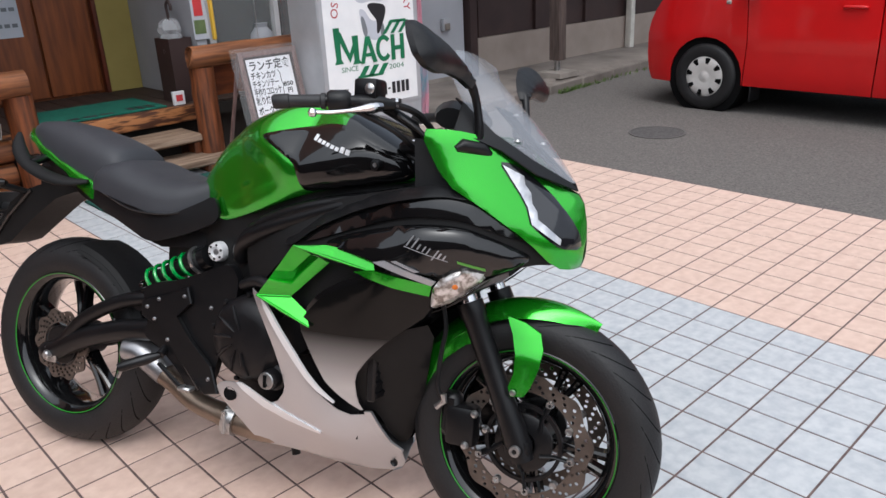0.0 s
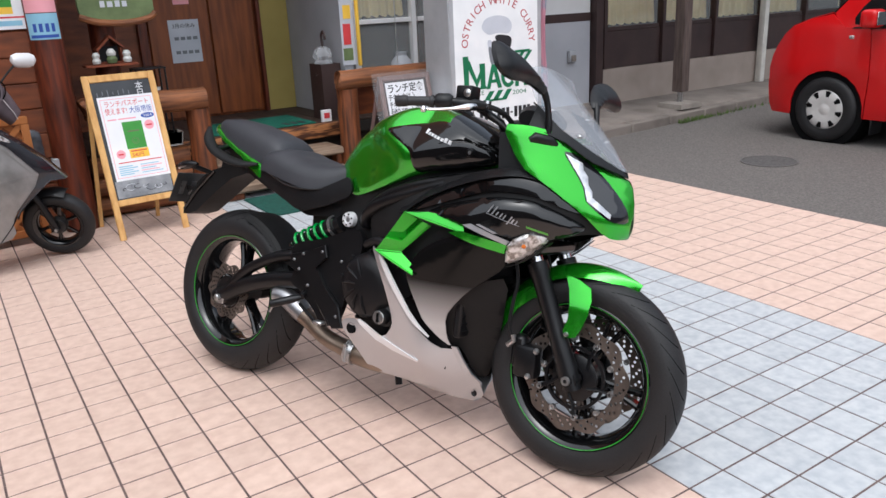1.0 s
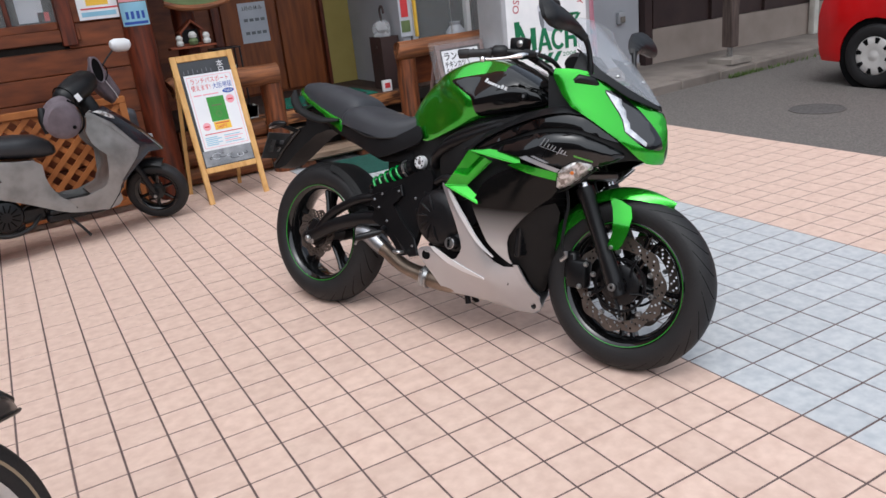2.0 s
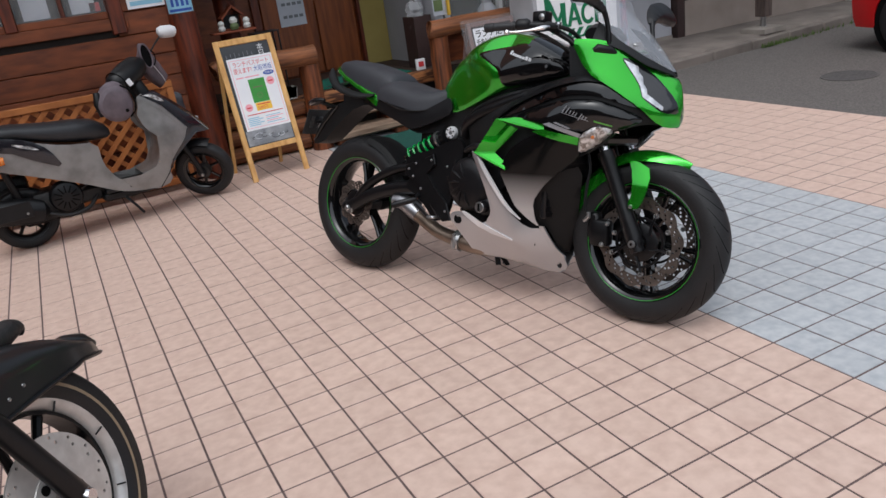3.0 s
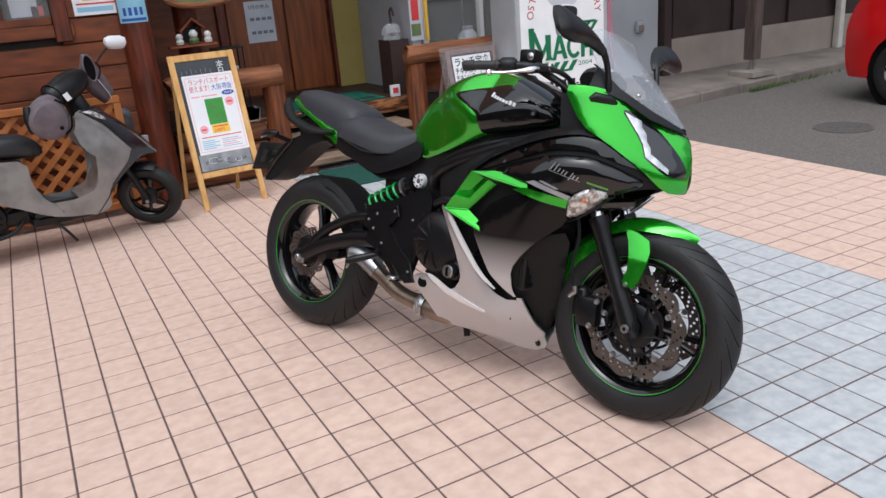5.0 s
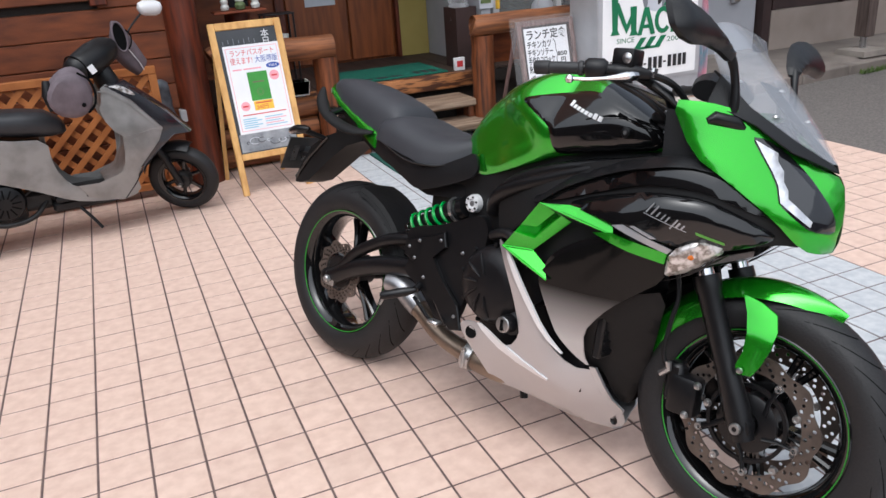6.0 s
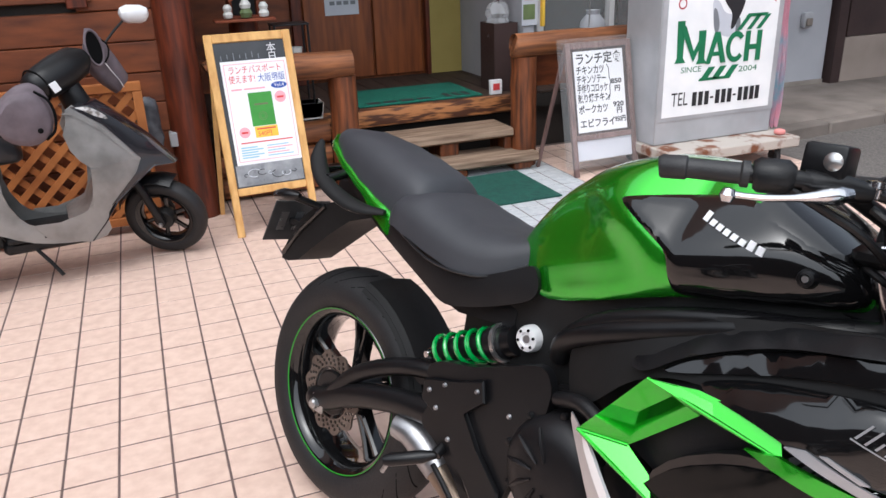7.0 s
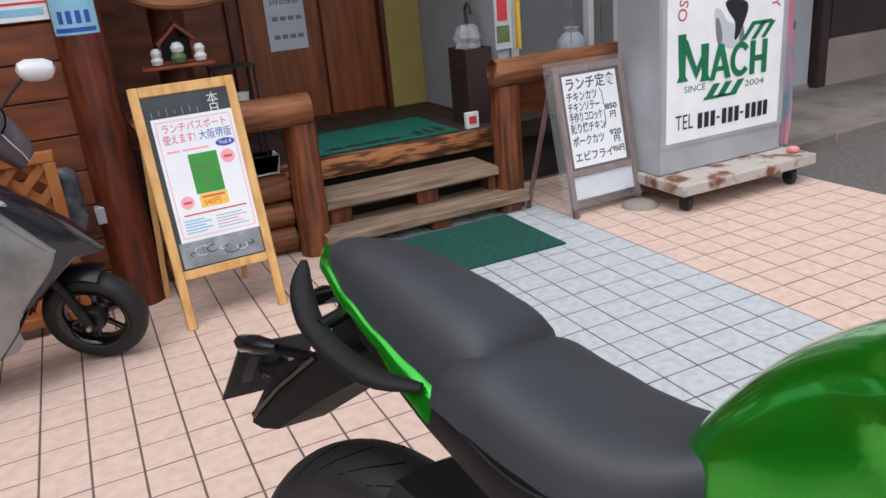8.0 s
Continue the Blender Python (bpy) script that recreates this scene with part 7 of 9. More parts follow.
# ---- clutter on the porch ----
rack = thing("wire_rack", "black metal rack with shelves on the porch", "rack", pose(-0.33, 4.66, 0.0))
for x in (0.0, 0.2):
    for y in (0.0, 0.16):
        part("upright", rod((x, y, DECK_Z if y > 0.05 else 0.0), (x, y, 0.985), 0.007, 8), BLACK_METAL, rack)
for z in (0.50, 0.76, 0.98):
    part("shelf", bx(-0.01, 0.21, -0.01, 0.17, z, z + 0.01, 0.002), BLACK_METAL, rack)
solid("white_planter", bridge(bmesh.new(), [[(-0.19 + a * w, 4.60 + b * 0.07, z) for a, b in ((-1, -1), (1, -1), (1, 1), (-1, 1))] for w, z in ((0.075, 0.435), (0.09, 0.53), (0.085, 0.53), (0.07, 0.445))]), PORCELAIN, "white plastic planter on the porch side", "planter")
for k, (x, z, m_) in enumerate(((-0.28, 0.77, OLIVE), (-0.20, 0.77, PORCELAIN), (-0.25, 0.51, BROWNMETAL))):
    solid("flower_pot", lathe(bmesh.new(), [(0.0, 0.0), (0.03, 0.0), (0.042, 0.075), (0.034, 0.075), (0.028, 0.01)], 16, "z", (x, 4.74, z)), m_, "small plant pot on the porch rack", "pot", group="pots on the rack")
# log column that carries the birdhouse
col = bmesh.new()
tube(col, [(-0.50, 4.72, 0.0), (-0.50, 4.72, 2.9)], 0.085, 20)
solid("porch_column", col, LOGV, "brown log column inside the porch", "column", "structure")
bird = thing("birdhouse", "small wooden house with a peaked roof hung on the column", "birdhouse", pose(-0.50, 4.60, 1.06))
HOUSE = mat("house_wood", lin(140, 70, 40), lin(110, 50, 28), 0.6)
for s in (-1, 1):
    part("roof_board", bx(0, 0.12, -0.06, 0.06, 0, 0.014, m=Matrix.Translation((0, 0, 0.165)) @ Matrix.Rotation(radians(42 if s > 0 else 138), 4, "Y")), HOUSE, bird)
    part("side", bx(s * 0.075 - 0.006, s * 0.075 + 0.006, -0.04, 0.04, 0.0, 0.09), HOUSE, bird)
part("floor", bx(-0.085, 0.085, -0.05, 0.05, -0.012, 0.0), HOUSE, bird)
part("back", bx(-0.07, 0.07, 0.03, 0.04, 0.0, 0.1), BLACK_INK, bird)
for x, s in ((-0.10, 0.8), (0.0, 1.0), (0.10, 0.85)):
    g = thing("ornament", "small white and green ornament standing at the birdhouse", "ornament", pose(-0.50 + x, 4.53, 1.048), group="ornaments at the birdhouse")
    part("body", lathe(bmesh.new(), [(0.0, 0.0), (0.03 * s, 0.005), (0.036 * s, 0.03 * s), (0.022 * s, 0.055 * s)], 16, "z"), OLIVE if x == 0 else PORCELAIN, g)
    part("top", lathe(bmesh.new(), [(0.0, 0.045 * s), (0.028 * s, 0.055 * s), (0.032 * s, 0.075 * s), (0.018 * s, 0.098 * s), (0.0, 0.1 * s)], 16, "z"), PORCELAIN, g)
solid("ornament_shelf", bx(-0.68, -0.34, 4.49, 4.63, 1.03, 1.046, 0.003), HOUSE, "small wooden shelf on the column", "shelf")
opn = thing("slab_sign", "olive-green hanging half-log sign with pale handwriting", "sign", pose(-0.43, 4.47, 1.30))
slab = bmesh.new()
plate(slab, rounded([(-0.24, 0.05), (-0.12, 0.0), (0.06, -0.01), (0.2, 0.02), (0.245, 0.06), (0.235, 0.27), (0.2, 0.30), (-0.2, 0.31), (-0.235, 0.28)], 2), lambda u, v, w: (u, 0.04 - w, v), 0.045)
part("board", slab, OLIVE, opn)
lip = bmesh.new()
tube(lip, curve_pts([(-0.24, 0.0, 0.06), (-0.12, -0.006, 0.02), (0.06, -0.006, 0.01), (0.2, 0.0, 0.035), (0.25, 0.0, 0.07)], 16), 0.022, 8)
part("log_edge", lip, RAILWOOD, opn, "rough brown log edge")
for k, (x, w) in enumerate(((-0.17, 0.03), (-0.125, 0.04), (-0.07, 0.03), (-0.025, 0.035), (0.025, 0.03), (0.07, 0.035), (0.12, 0.04))):
    part("bar", bx(x, x + w, -0.0085, -0.0055, 0.185 + 0.004 * (k % 2), 0.225), PAPER2, opn)
for k, (x, w) in enumerate(((-0.1, 0.03), (-0.055, 0.035), (-0.005, 0.03), (0.04, 0.03))):
    part("bar", bx(x, x + w, -0.0085, -0.0055, 0.115, 0.155 - 0.004 * (k % 2)), PAPER2, opn)
for x in (-0.18, 0.18):
    part("cord", tube(bmesh.new(), [(x, 0.015, 0.30), (x, 0.015, 1.61)], 0.003, 6), BLACK_INK, opn)
bag_bm = bmesh.new()
bridge(bag_bm, [[(-1.11 + r * math.cos(a) * (1 + 0.7 * noise.noise((2 * math.cos(a), 2 * math.sin(a) + z * 9, 3))), 4.275 + 0.7 * r * math.sin(a), z) for a in (2 * math.pi * k / 16 for k in range(16))] for z, r in ((0.40, 0.03), (0.43, 0.05), (0.48, 0.06), (0.53, 0.055), (0.57, 0.06), (0.61, 0.055), (0.65, 0.06), (0.68, 0.05), (0.70, 0.02))])
solid("hanging_bag", bag_bm, BAGPLASTIC, "crumpled grey plastic bag hung on the wall", "bag")
tap = thing("outdoor_tap", "small grey junction box with pipes on the wall", "junction box", pose(-0.985, 4.29, 0))
part("box", bx(-0.035, 0.035, -0.03, 0.03, 0.42, 0.50, 0.005), SIGN_GREY, tap)
part("pipe", tube(bmesh.new(), curve_pts([(0.0, 0.0, 0.42), (0.0, 0.0, 0.30), (0.02, 0.0, 0.2), (0.035, 0.0, 0.02)], 10), 0.012, 10), SIGN_GREY, tap)
part("cable", tube(bmesh.new(), curve_pts([(0.02, 0.0, 0.42), (0.03, -0.01, 0.3), (0.055, 0.0, 0.15), (0.06, 0.0, 0.02)], 10), 0.005, 8), PIPEWHITE, tap)

# ---- the house next door ----
NY = 5.28
APZ = 0.10
apron = bmesh.new()
bridge(apron, [[(2.90, 4.20, -0.3), (2.90, 4.20, APZ - 0.02), (2.90, 4.23, APZ), (2.90, 9.0, APZ + 0.02), (2.90, 9.0, -0.3)], [(20.0, 5.56, -0.3), (20.0, 5.56, APZ - 0.02), (20.0, 5.59, APZ), (20.0, 9.0, APZ + 0.02), (20.0, 9.0, -0.3)]])
solid("pavement_next_door", apron, APRON, "raised concrete apron with a worn kerb edge", "pavement", "structure")
kerb = thing("kerb", "worn concrete kerb edge of the apron", "kerb", kind="structure")
KD = Vector((17.05, 1.36, 0)).normalized()
for k in range(18):
    a = Vector((2.96, 4.185, 0)) + KD * (0.62 * k)
    q = Matrix.Translation(a) @ Matrix.Rotation(math.atan2(KD.y, KD.x), 4, "Z")
    part("kerbstone", bx(0.004, 0.612, -0.12, 0.02, -0.1, APZ - 0.015 + 0.004 * noise.noise((k * 1.7, 0, 0)), 0.012, q), APRON, kerb)
gr = bmesh.new()
for k in range(260):
    u = random.random()
    p0 = Vector((4.9, 4.16, 0)) + KD * (2.6 * u * random.random() if k % 3 else 0.6 * u)
    p0.y += random.uniform(-0.03, 0.03)
    h = random.uniform(0.015, 0.055)
    d = Vector((random.uniform(-1, 1), random.uniform(-1, 0.3), 0)) * 0.03
    s = Vector((random.uniform(-1, 1), random.uniform(-1, 1), 0)).normalized() * 0.006
    v = [gr.verts.new(p0 + s), gr.verts.new(p0 - s), gr.verts.new(p0 - s * 0.6 + d * 0.6 + Vector((0, 0, h * 0.7))), gr.verts.new(p0 + d + Vector((0, 0, h)))]
    gr.faces.new((v[0], v[1], v[2], v[3]))
solid("weeds", gr, WEED, "low green weeds along the kerb", "weeds", "stuff")

house = tagged(new("wall_next_door", finish("wall_next_door", bx(4.90, 16.0, NY, NY + 0.2, 0.0, 0.50), BEIGEWALL)), "beige rendered wall of the house next door", "wall", kind="structure")
part("upper_wall", bx(3.2, 16.0, NY + 0.02, NY + 0.2, 2.2, 3.2), WHITEWALL, house)
part("door_surround", bx(3.0, 4.74, NY + 0.06, NY + 0.2, 0.0, 2.2), WHITEWALL, house)
part("brown_band", bx(3.2, 4.74, NY + 0.045, NY + 0.062, 1.05, 1.14), BROWNMETAL, house)
solid("grey_door_panel", bx(3.3, 4.72, NY + 0.035, NY + 0.058, APZ + 0.02, 1.05, 0.004), GREYWALL, "pale grey metal panel beside the sign", "panel", "structure")
solid("panel_plinth", bx(3.3, 4.72, NY + 0.02, NY + 0.058, APZ + 0.0, APZ + 0.045, 0.004), CONCRETE, "grey plinth under the panel", "plinth", "structure")
solid("dark_corner_post", bx(4.755, 4.865, NY - 0.03, NY + 0.12, APZ, 2.6, 0.004), BROWNMETAL, "dark brown corner post of the house", "post", "structure")
tapbox = thing("outside_socket", "grey outdoor socket box on the panel", "socket", pose(4.42, NY + 0.03, 0.68))
part("cover", bx(-0.05, 0.05, -0.05, 0.0, -0.06, 0.07, 0.012, seg=2), SIGN_GREY, tapbox)
part("flap", bx(-0.035, 0.035, -0.066, -0.05, -0.045, 0.02, 0.006), CONCRETE, tapbox)
x = 4.90
for k in range(6):
    w = tagged(new("window_%d" % (k + 3), finish("window", bx(x + 0.05, x + 0.93, NY + 0.05, NY + 0.06, 0.95, 2.15), PANE)), "brown-framed window with cream curtain above a dark panel", "window", kind="structure")
    part("lower_panel", bx(x + 0.02, x + 0.96, NY + 0.03, NY + 0.07, 0.505, 0.92, 0.003), BROWNMETAL, w)
    part("frame", bx(x, x + 0.05, NY - 0.01, NY + 0.09, 0.505, 2.2, 0.003), BROWNMETAL, w)
    part("frame", bx(x + 0.05, x + 0.93, NY + 0.02, NY + 0.08, 0.92, 0.965, 0.003), BROWNMETAL, w)
    if k != 4:
        curtain(x + 0.10, x + 1.0, 0.98, 2.15, NY + 0.16, 0.018, 7, CREAM, "cream curtain behind the house window")
    x += 0.965
# dark sheet in place of the shaded house interior
solid("house_room", bx(4.9, 10.8, NY + 0.7, NY + 0.75, 0.5, 2.3), SHADE_BACKING, "dark sheet standing in for the dim rooms of the house", "backdrop", "structure")
solid("down_pipe", bx(7.70, 7.79, NY - 0.11, NY - 0.02, APZ, 3.0, 0.012, seg=2), PIPEWHITE, "cream square rainwater pipe", "pipe", "structure")
vp = thing("veranda_post", "dark weathered wooden veranda post on a stone foot", "post", pose(5.30, 4.50, APZ), kind="structure")
part("shaft", bx(-0.065, 0.065, -0.065, 0.065, 0.17, 2.6, 0.008), mat("grey_brown_timber", lin(96, 82, 76), lin(70, 58, 54), 0.7, 0, 4, (8, 8, 1), 0.3, 30), vp)
part("pin", rod((0, 0, 0.05), (0, 0, 0.18), 0.03), STEEL, vp)
part("foot", bridge(bmesh.new(), [[(a * w, b * w, z) for a, b in ((-1, -1), (1, -1), (1, 1), (-1, 1))] for w, z in ((0.17, 0.0), (0.16, 0.05), (0.13, 0.06))]), CONCRETE, vp)
solid("veranda_roof", bx(3.2, 16.0, 4.0, 5.5, 2.62, 2.72), BROWNMETAL, "dark veranda roof of the house next door", "roof", "structure")

# plain walls out of view, added to darken reflections and dim the left side
solid("wall_across_the_yard", bx(-14.0, 12.0, -14.3, -14.0, -0.02, 3.0), BROWNMETAL, "unseen dark wall added across the yard to darken reflections", "wall", "structure")
solid("wall_side_of_yard", bx(-6.3, -6.0, -14.0, 4.3, 0.004, 3.5), BROWNMETAL, "unseen dark wall added beside the yard to dim the left", "wall", "structure")


# ---- the grey scooter by the log wall ----
GREYPAINT = mat("grey_scooter_paint", lin(145, 143, 141), lin(118, 116, 114), 0.42, 0.35, 9, rvar=0.08, coat=0.15, edges=(0.4, 0.7))
DARKCOWL = mat("dark_violet_cowl", lin(34, 33, 40), lin(27, 26, 32), 0.18, 0.1, 5, coat=0.7, rvar=0.05)
MUFF = mat("mauve_grey_muff_cloth", lin(112, 101, 108), lin(92, 82, 88), 0.72, 0, 14, bump=0.3, bscale=240, rvar=0.05)
OLDSEAT = mat("worn_scooter_seat", lin(40, 41, 45), lin(32, 33, 36), 0.42, 0, 10, bump=0.2, bscale=300)
CASTGREY = mat("cast_engine_grey", lin(46, 45, 45), lin(34, 33, 33), 0.5, 0.4, 16, bump=0.3, bscale=120)
ORANGE = mat("orange_lens", lin(226, 128, 24), lin(206, 108, 18), 0.15, coat=0.8)
SCOOT = Matrix.Translation((-2.28, 3.585, 0)) @ Matrix.Rotation(radians(6.2), 4, "Z")
scooter = thing("motor_scooter", "dusty grey motor scooter with a dark seat and cloth bar muffs", "scooter", SCOOT)


def road_wheel(name, R, width, rim_r, m, parent, rim_mat, label, spokes=5, hub_r=0.03, spoke_w=0.011, stripe=None):
    """A plain wheel round the y axis with tyre, rim, hub and spokes."""
    w = part(name, lathe(bmesh.new(), [(hub_r, -width * 0.4), (hub_r, width * 0.4), (0.012, width * 0.42), (0.012, -width * 0.42)], 24, "y", closed=True), rim_mat, parent, label)
    w.matrix_basis = m
    prof = [(rim_r, -width * 0.38), (rim_r + 0.012, -width * 0.46), (rim_r + 0.35 * (R - rim_r), -width * 0.5)]
    for k in range(11):
        a = radians(-66 + 132 * k / 10)
        rc = width * 0.54
        prof.append((R - rc * 0.7 + rc * 0.7 * math.cos(a), rc * math.sin(a)))
    prof += [(rim_r + 0.35 * (R - rim_r), width * 0.5), (rim_r + 0.012, width * 0.46), (rim_r, width * 0.38)]
    ty = part("tyre", lathe(bmesh.new(), prof, 64, "y", closed=True), TYRE, w, "black rubber tyre", 50)
    hw = width * 0.38
    part("rim", lathe(bmesh.new(), [(rim_r + 0.006, -hw), (rim_r + 0.004, -hw - 0.006), (rim_r - 0.012, -hw - 0.002), (rim_r - 0.022, -hw * 0.4), (rim_r - 0.022, hw * 0.4), (rim_r - 0.012, hw + 0.002), (rim_r + 0.004, hw + 0.006), (rim_r + 0.006, hw)], 56, "y", closed=True), rim_mat, w, "", 60)
    for i in range(spokes):
        q = 2 * math.pi * i / spokes + 0.4
        c = Vector((math.cos(q), 0, math.sin(q)))
        part("spoke", tube(bmesh.new(), [c * hub_r * 0.9, c * (hub_r + 0.4 * (rim_r - hub_r)), c * (rim_r - 0.015)], [spoke_w * 1.3, spoke_w, spoke_w * 1.1], 8), rim_mat, w)
    if stripe:
        r0, r1, sm = stripe
        for s in (-1, 1):
            part("sidewall_stripe", lathe(bmesh.new(), [(r0, s * width * 0.502), (r1, s * width * 0.502), (r1, s * width * 0.47), (r0, s * width * 0.47)], 64, "y", closed=True), sm, ty, "tan sidewall stripe", 60)
    return w


sc_rear = road_wheel("rear_wheel", 0.196, 0.09, 0.132, Matrix.Translation((0.02, 0, 0.196)), scooter, SATIN, "small black rear wheel")
SC_TURN = Matrix.Translation((1.05, 0, 0.6)) @ Matrix.Rotation(radians(-26), 4, "Y") @ Matrix.Rotation(radians(-33), 4, "Z") @ Matrix.Rotation(radians(26), 4, "Y") @ Matrix.Translation((-1.05, 0, -0.6))
sc_front = road_wheel("front_wheel", 0.2, 0.09, 0.135, SC_TURN @ Matrix.Translation((1.18, 0, 0.2)), scooter, GLOSS, "small front wheel with black spokes", 6)
part("brake_drum", lathe(bmesh.new(), [(0.0, -0.05), (0.045, -0.05), (0.05, -0.04), (0.05, 0.0)], 24, "y"), CASTGREY, sc_front)


def spart(name, bm, material, label="", parent=None):
    bmesh.ops.transform(bm, matrix=SC_TURN, verts=bm.verts)
    return part(name, bm, material, parent or scooter, label)


for s in (-1, 1):
    spart("fork_leg", tube(bmesh.new(), [(1.185, s * 0.068, 0.187), (1.165, s * 0.068, 0.24), (1.12, s * 0.064, 0.36), (1.06, s * 0.058, 0.47)], [0.016, 0.021, 0.02, 0.018], 14), SATIN, "black fork leg")
    spart("axle_nut", lathe(bmesh.new(), [(0.0, s * 0.012), (0.009, s * 0.012), (0.011, 0.0)], 12, "y", (1.181, s * 0.086, 0.198)), STEEL)
fend = []
for k in range(15):
    a = radians(165 - 95 * k / 14)
    fend.append([(1.18 + (0.225 - 0.02 * abs(j / 4) ** 2) * math.cos(a), j / 4 * 0.062, 0.205 + (0.225 - 0.02 * abs(j / 4) ** 2) * math.sin(a)) for j in range(-4, 5)])
spart("front_mudguard", thick_sheet(fend, 0.004), MATTE, "black front mudguard")


# bodywork
def sc_half(x, z):
    """Half-width of the scooter's rear body."""
    return 0.15 - 0.05 * max(0.0, (x - 0.35)) - 0.10 * max(0.0, -x) - 0.06 * max(0.0, z - 0.6)


def sc_shield(x, z):
    """Half-width of the leg shield and its cowl."""
    return 0.17 - 0.36 * max(0.0, x - 0.93) - 0.16 * max(0.0, z - 0.55) - 0.15 * max(0.0, 0.45 - z)


pair("rear_body_panel", [(-0.15, 0.70), (0.0, 0.70), (0.163, 0.66), (0.335, 0.60), (0.53, 0.575), (0.53, 0.434), (0.583, 0.326), (0.66, 0.285), (0.87, 0.26), (0.87, 0.19), (0.70, 0.205), (0.58, 0.235), (0.40, 0.335), (0.167, 0.44), (-0.05, 0.53), (-0.15, 0.60)], sc_half, GREYPAINT, scooter, "dusty grey rear body panel", soft=1, step=0.03, thick=0.01)
pair("rear_side_cowl", [(-0.19, 0.70), (-0.1, 0.725), (0.024, 0.717), (0.158, 0.677), (0.255, 0.597), (0.311, 0.468), (0.164, 0.545), (0.03, 0.635), (-0.19, 0.66)], sc_half, DARKCOWL, scooter, "glossy dark rear side cowl", off=0.008, soft=1, step=0.03)
pair("rear_mark", [(0.06, 0.675), (0.17, 0.635), (0.21, 0.60), (0.08, 0.65)], sc_half, SILVERPALE, scooter, "small silver mark", off=0.0105, soft=1, thick=0.004)
part("body_core", bridge(bmesh.new(), [[(x, -w, z0), (x, w, z0), (x, w, z1), (x, -w, z1)] for x, w, z0, z1 in ((-0.15, 0.1, 0.6, 0.68), (0.05, 0.12, 0.5, 0.68), (0.3, 0.125, 0.39, 0.6), (0.5, 0.12, 0.28, 0.56))]), MATTE, scooter, "dark inner body")
part("footboard", bx(0.5, 0.92, -0.135, 0.135, 0.235, 0.265, 0.01, seg=2), MATTE, scooter, "dark footboard")
part("floor_underside", bx(0.48, 0.86, -0.11, 0.11, 0.18, 0.236, 0.015), SATIN, scooter)


def sc_seat():
    rings = []
    for x, zt, zb, w in ((-0.17, 0.755, 0.715, 0.06), (-0.12, 0.772, 0.70, 0.105), (0.0, 0.775, 0.69, 0.125), (0.1, 0.768, 0.675, 0.13), (0.22, 0.748, 0.64, 0.13), (0.32, 0.735, 0.61, 0.13), (0.44, 0.725, 0.585, 0.125), (0.55, 0.705, 0.572, 0.11), (0.61, 0.665, 0.574, 0.09), (0.635, 0.63, 0.585, 0.05)):
        rings.append([(x, w * math.copysign(abs(math.cos(a)) ** 0.6, math.cos(a)), (zt + zb) / 2 + (zt - zb) / 2 * math.copysign(abs(math.sin(a)) ** 0.7, math.sin(a))) for a in (2 * math.pi * k / 24 for k in range(24))])
    return bridge(bmesh.new(), rings)


part("seat", sc_seat(), OLDSEAT, scooter, "long dark vinyl seat", 60)
part("grab_rail", tube(bmesh.new(), curve_pts([(-0.02, -0.12, 0.70), (-0.16, -0.13, 0.72), (-0.24, -0.07, 0.74), (-0.24, 0.07, 0.74), (-0.16, 0.13, 0.72), (-0.02, 0.12, 0.70)], 20), 0.011, 8), SATIN, scooter, "black grab rail")
pair("leg_shield", [(0.835, 0.79), (0.865, 0.808), (0.972, 0.715), (1.108, 0.535), (1.075, 0.472), (0.95, 0.348), (0.928, 0.318), (0.92, 0.285), (0.926, 0.235), (0.90, 0.205), (0.828, 0.187), (0.66, 0.24), (0.62, 0.31), (0.724, 0.306), (0.83, 0.335), (0.866, 0.36), (0.88, 0.44), (0.888, 0.535), (0.852, 0.57), (0.822, 0.62), (0.806, 0.687), (0.825, 0.73)], sc_shield, GREYPAINT, scooter, "dusty grey leg shield", soft=0, step=0.025, thick=0.008)
pair("shield_crease", [(0.885, 0.532), (1.10, 0.545), (1.105, 0.53), (0.89, 0.518)], sc_shield, GREYPAINT, scooter, "raised crease of the leg shield", off=0.005, soft=0, step=0.03)
pair("shield_lip", [(0.815, 0.775), (0.86, 0.79), (0.968, 0.705), (1.1, 0.53), (1.09, 0.525), (0.955, 0.69), (0.86, 0.765)], sc_shield, GREYPAINT, scooter, "raised upper lip of the leg shield", off=0.006, soft=0, step=0.03)
pair("front_cowl", [(0.855, 0.80), (0.94, 0.80), (1.03, 0.725), (1.146, 0.61), (1.25, 0.478), (1.16, 0.488), (0.975, 0.36), (0.945, 0.35), (1.075, 0.475), (1.106, 0.535), (0.972, 0.712)], sc_shield, DARKCOWL, scooter, "dark glossy front cowl", off=0.004, soft=0, step=0.025, thick=0.02)
shield_rows = []
for x, z in ((0.86, 0.80), (0.94, 0.80), (1.03, 0.725), (1.146, 0.61), (1.25, 0.478), (1.16, 0.485), (1.07, 0.43), (0.975, 0.36), (0.91, 0.27), (0.84, 0.19)):
    shield_rows.append([(x + 0.03 * (1 - (j / 5) ** 2), j / 5 * max(0.02, sc_shield(x, z) + 0.003), z + 0.006 * (1 - (j / 5) ** 2)) for j in range(-5, 6)])
part("front_panel", thick_sheet(shield_rows, 0.005), DARKCOWL, scooter, "dark front panel", 60)
shield_rows = [[(x, j / 4 * (sc_shield(x, z) - 0.004), z) for j in range(-4, 5)] for x, z in ((0.87, 0.785), (0.85, 0.75), (0.83, 0.69), (0.865, 0.6), (0.92, 0.53), (0.905, 0.44), (0.85, 0.34), (0.76, 0.30))]
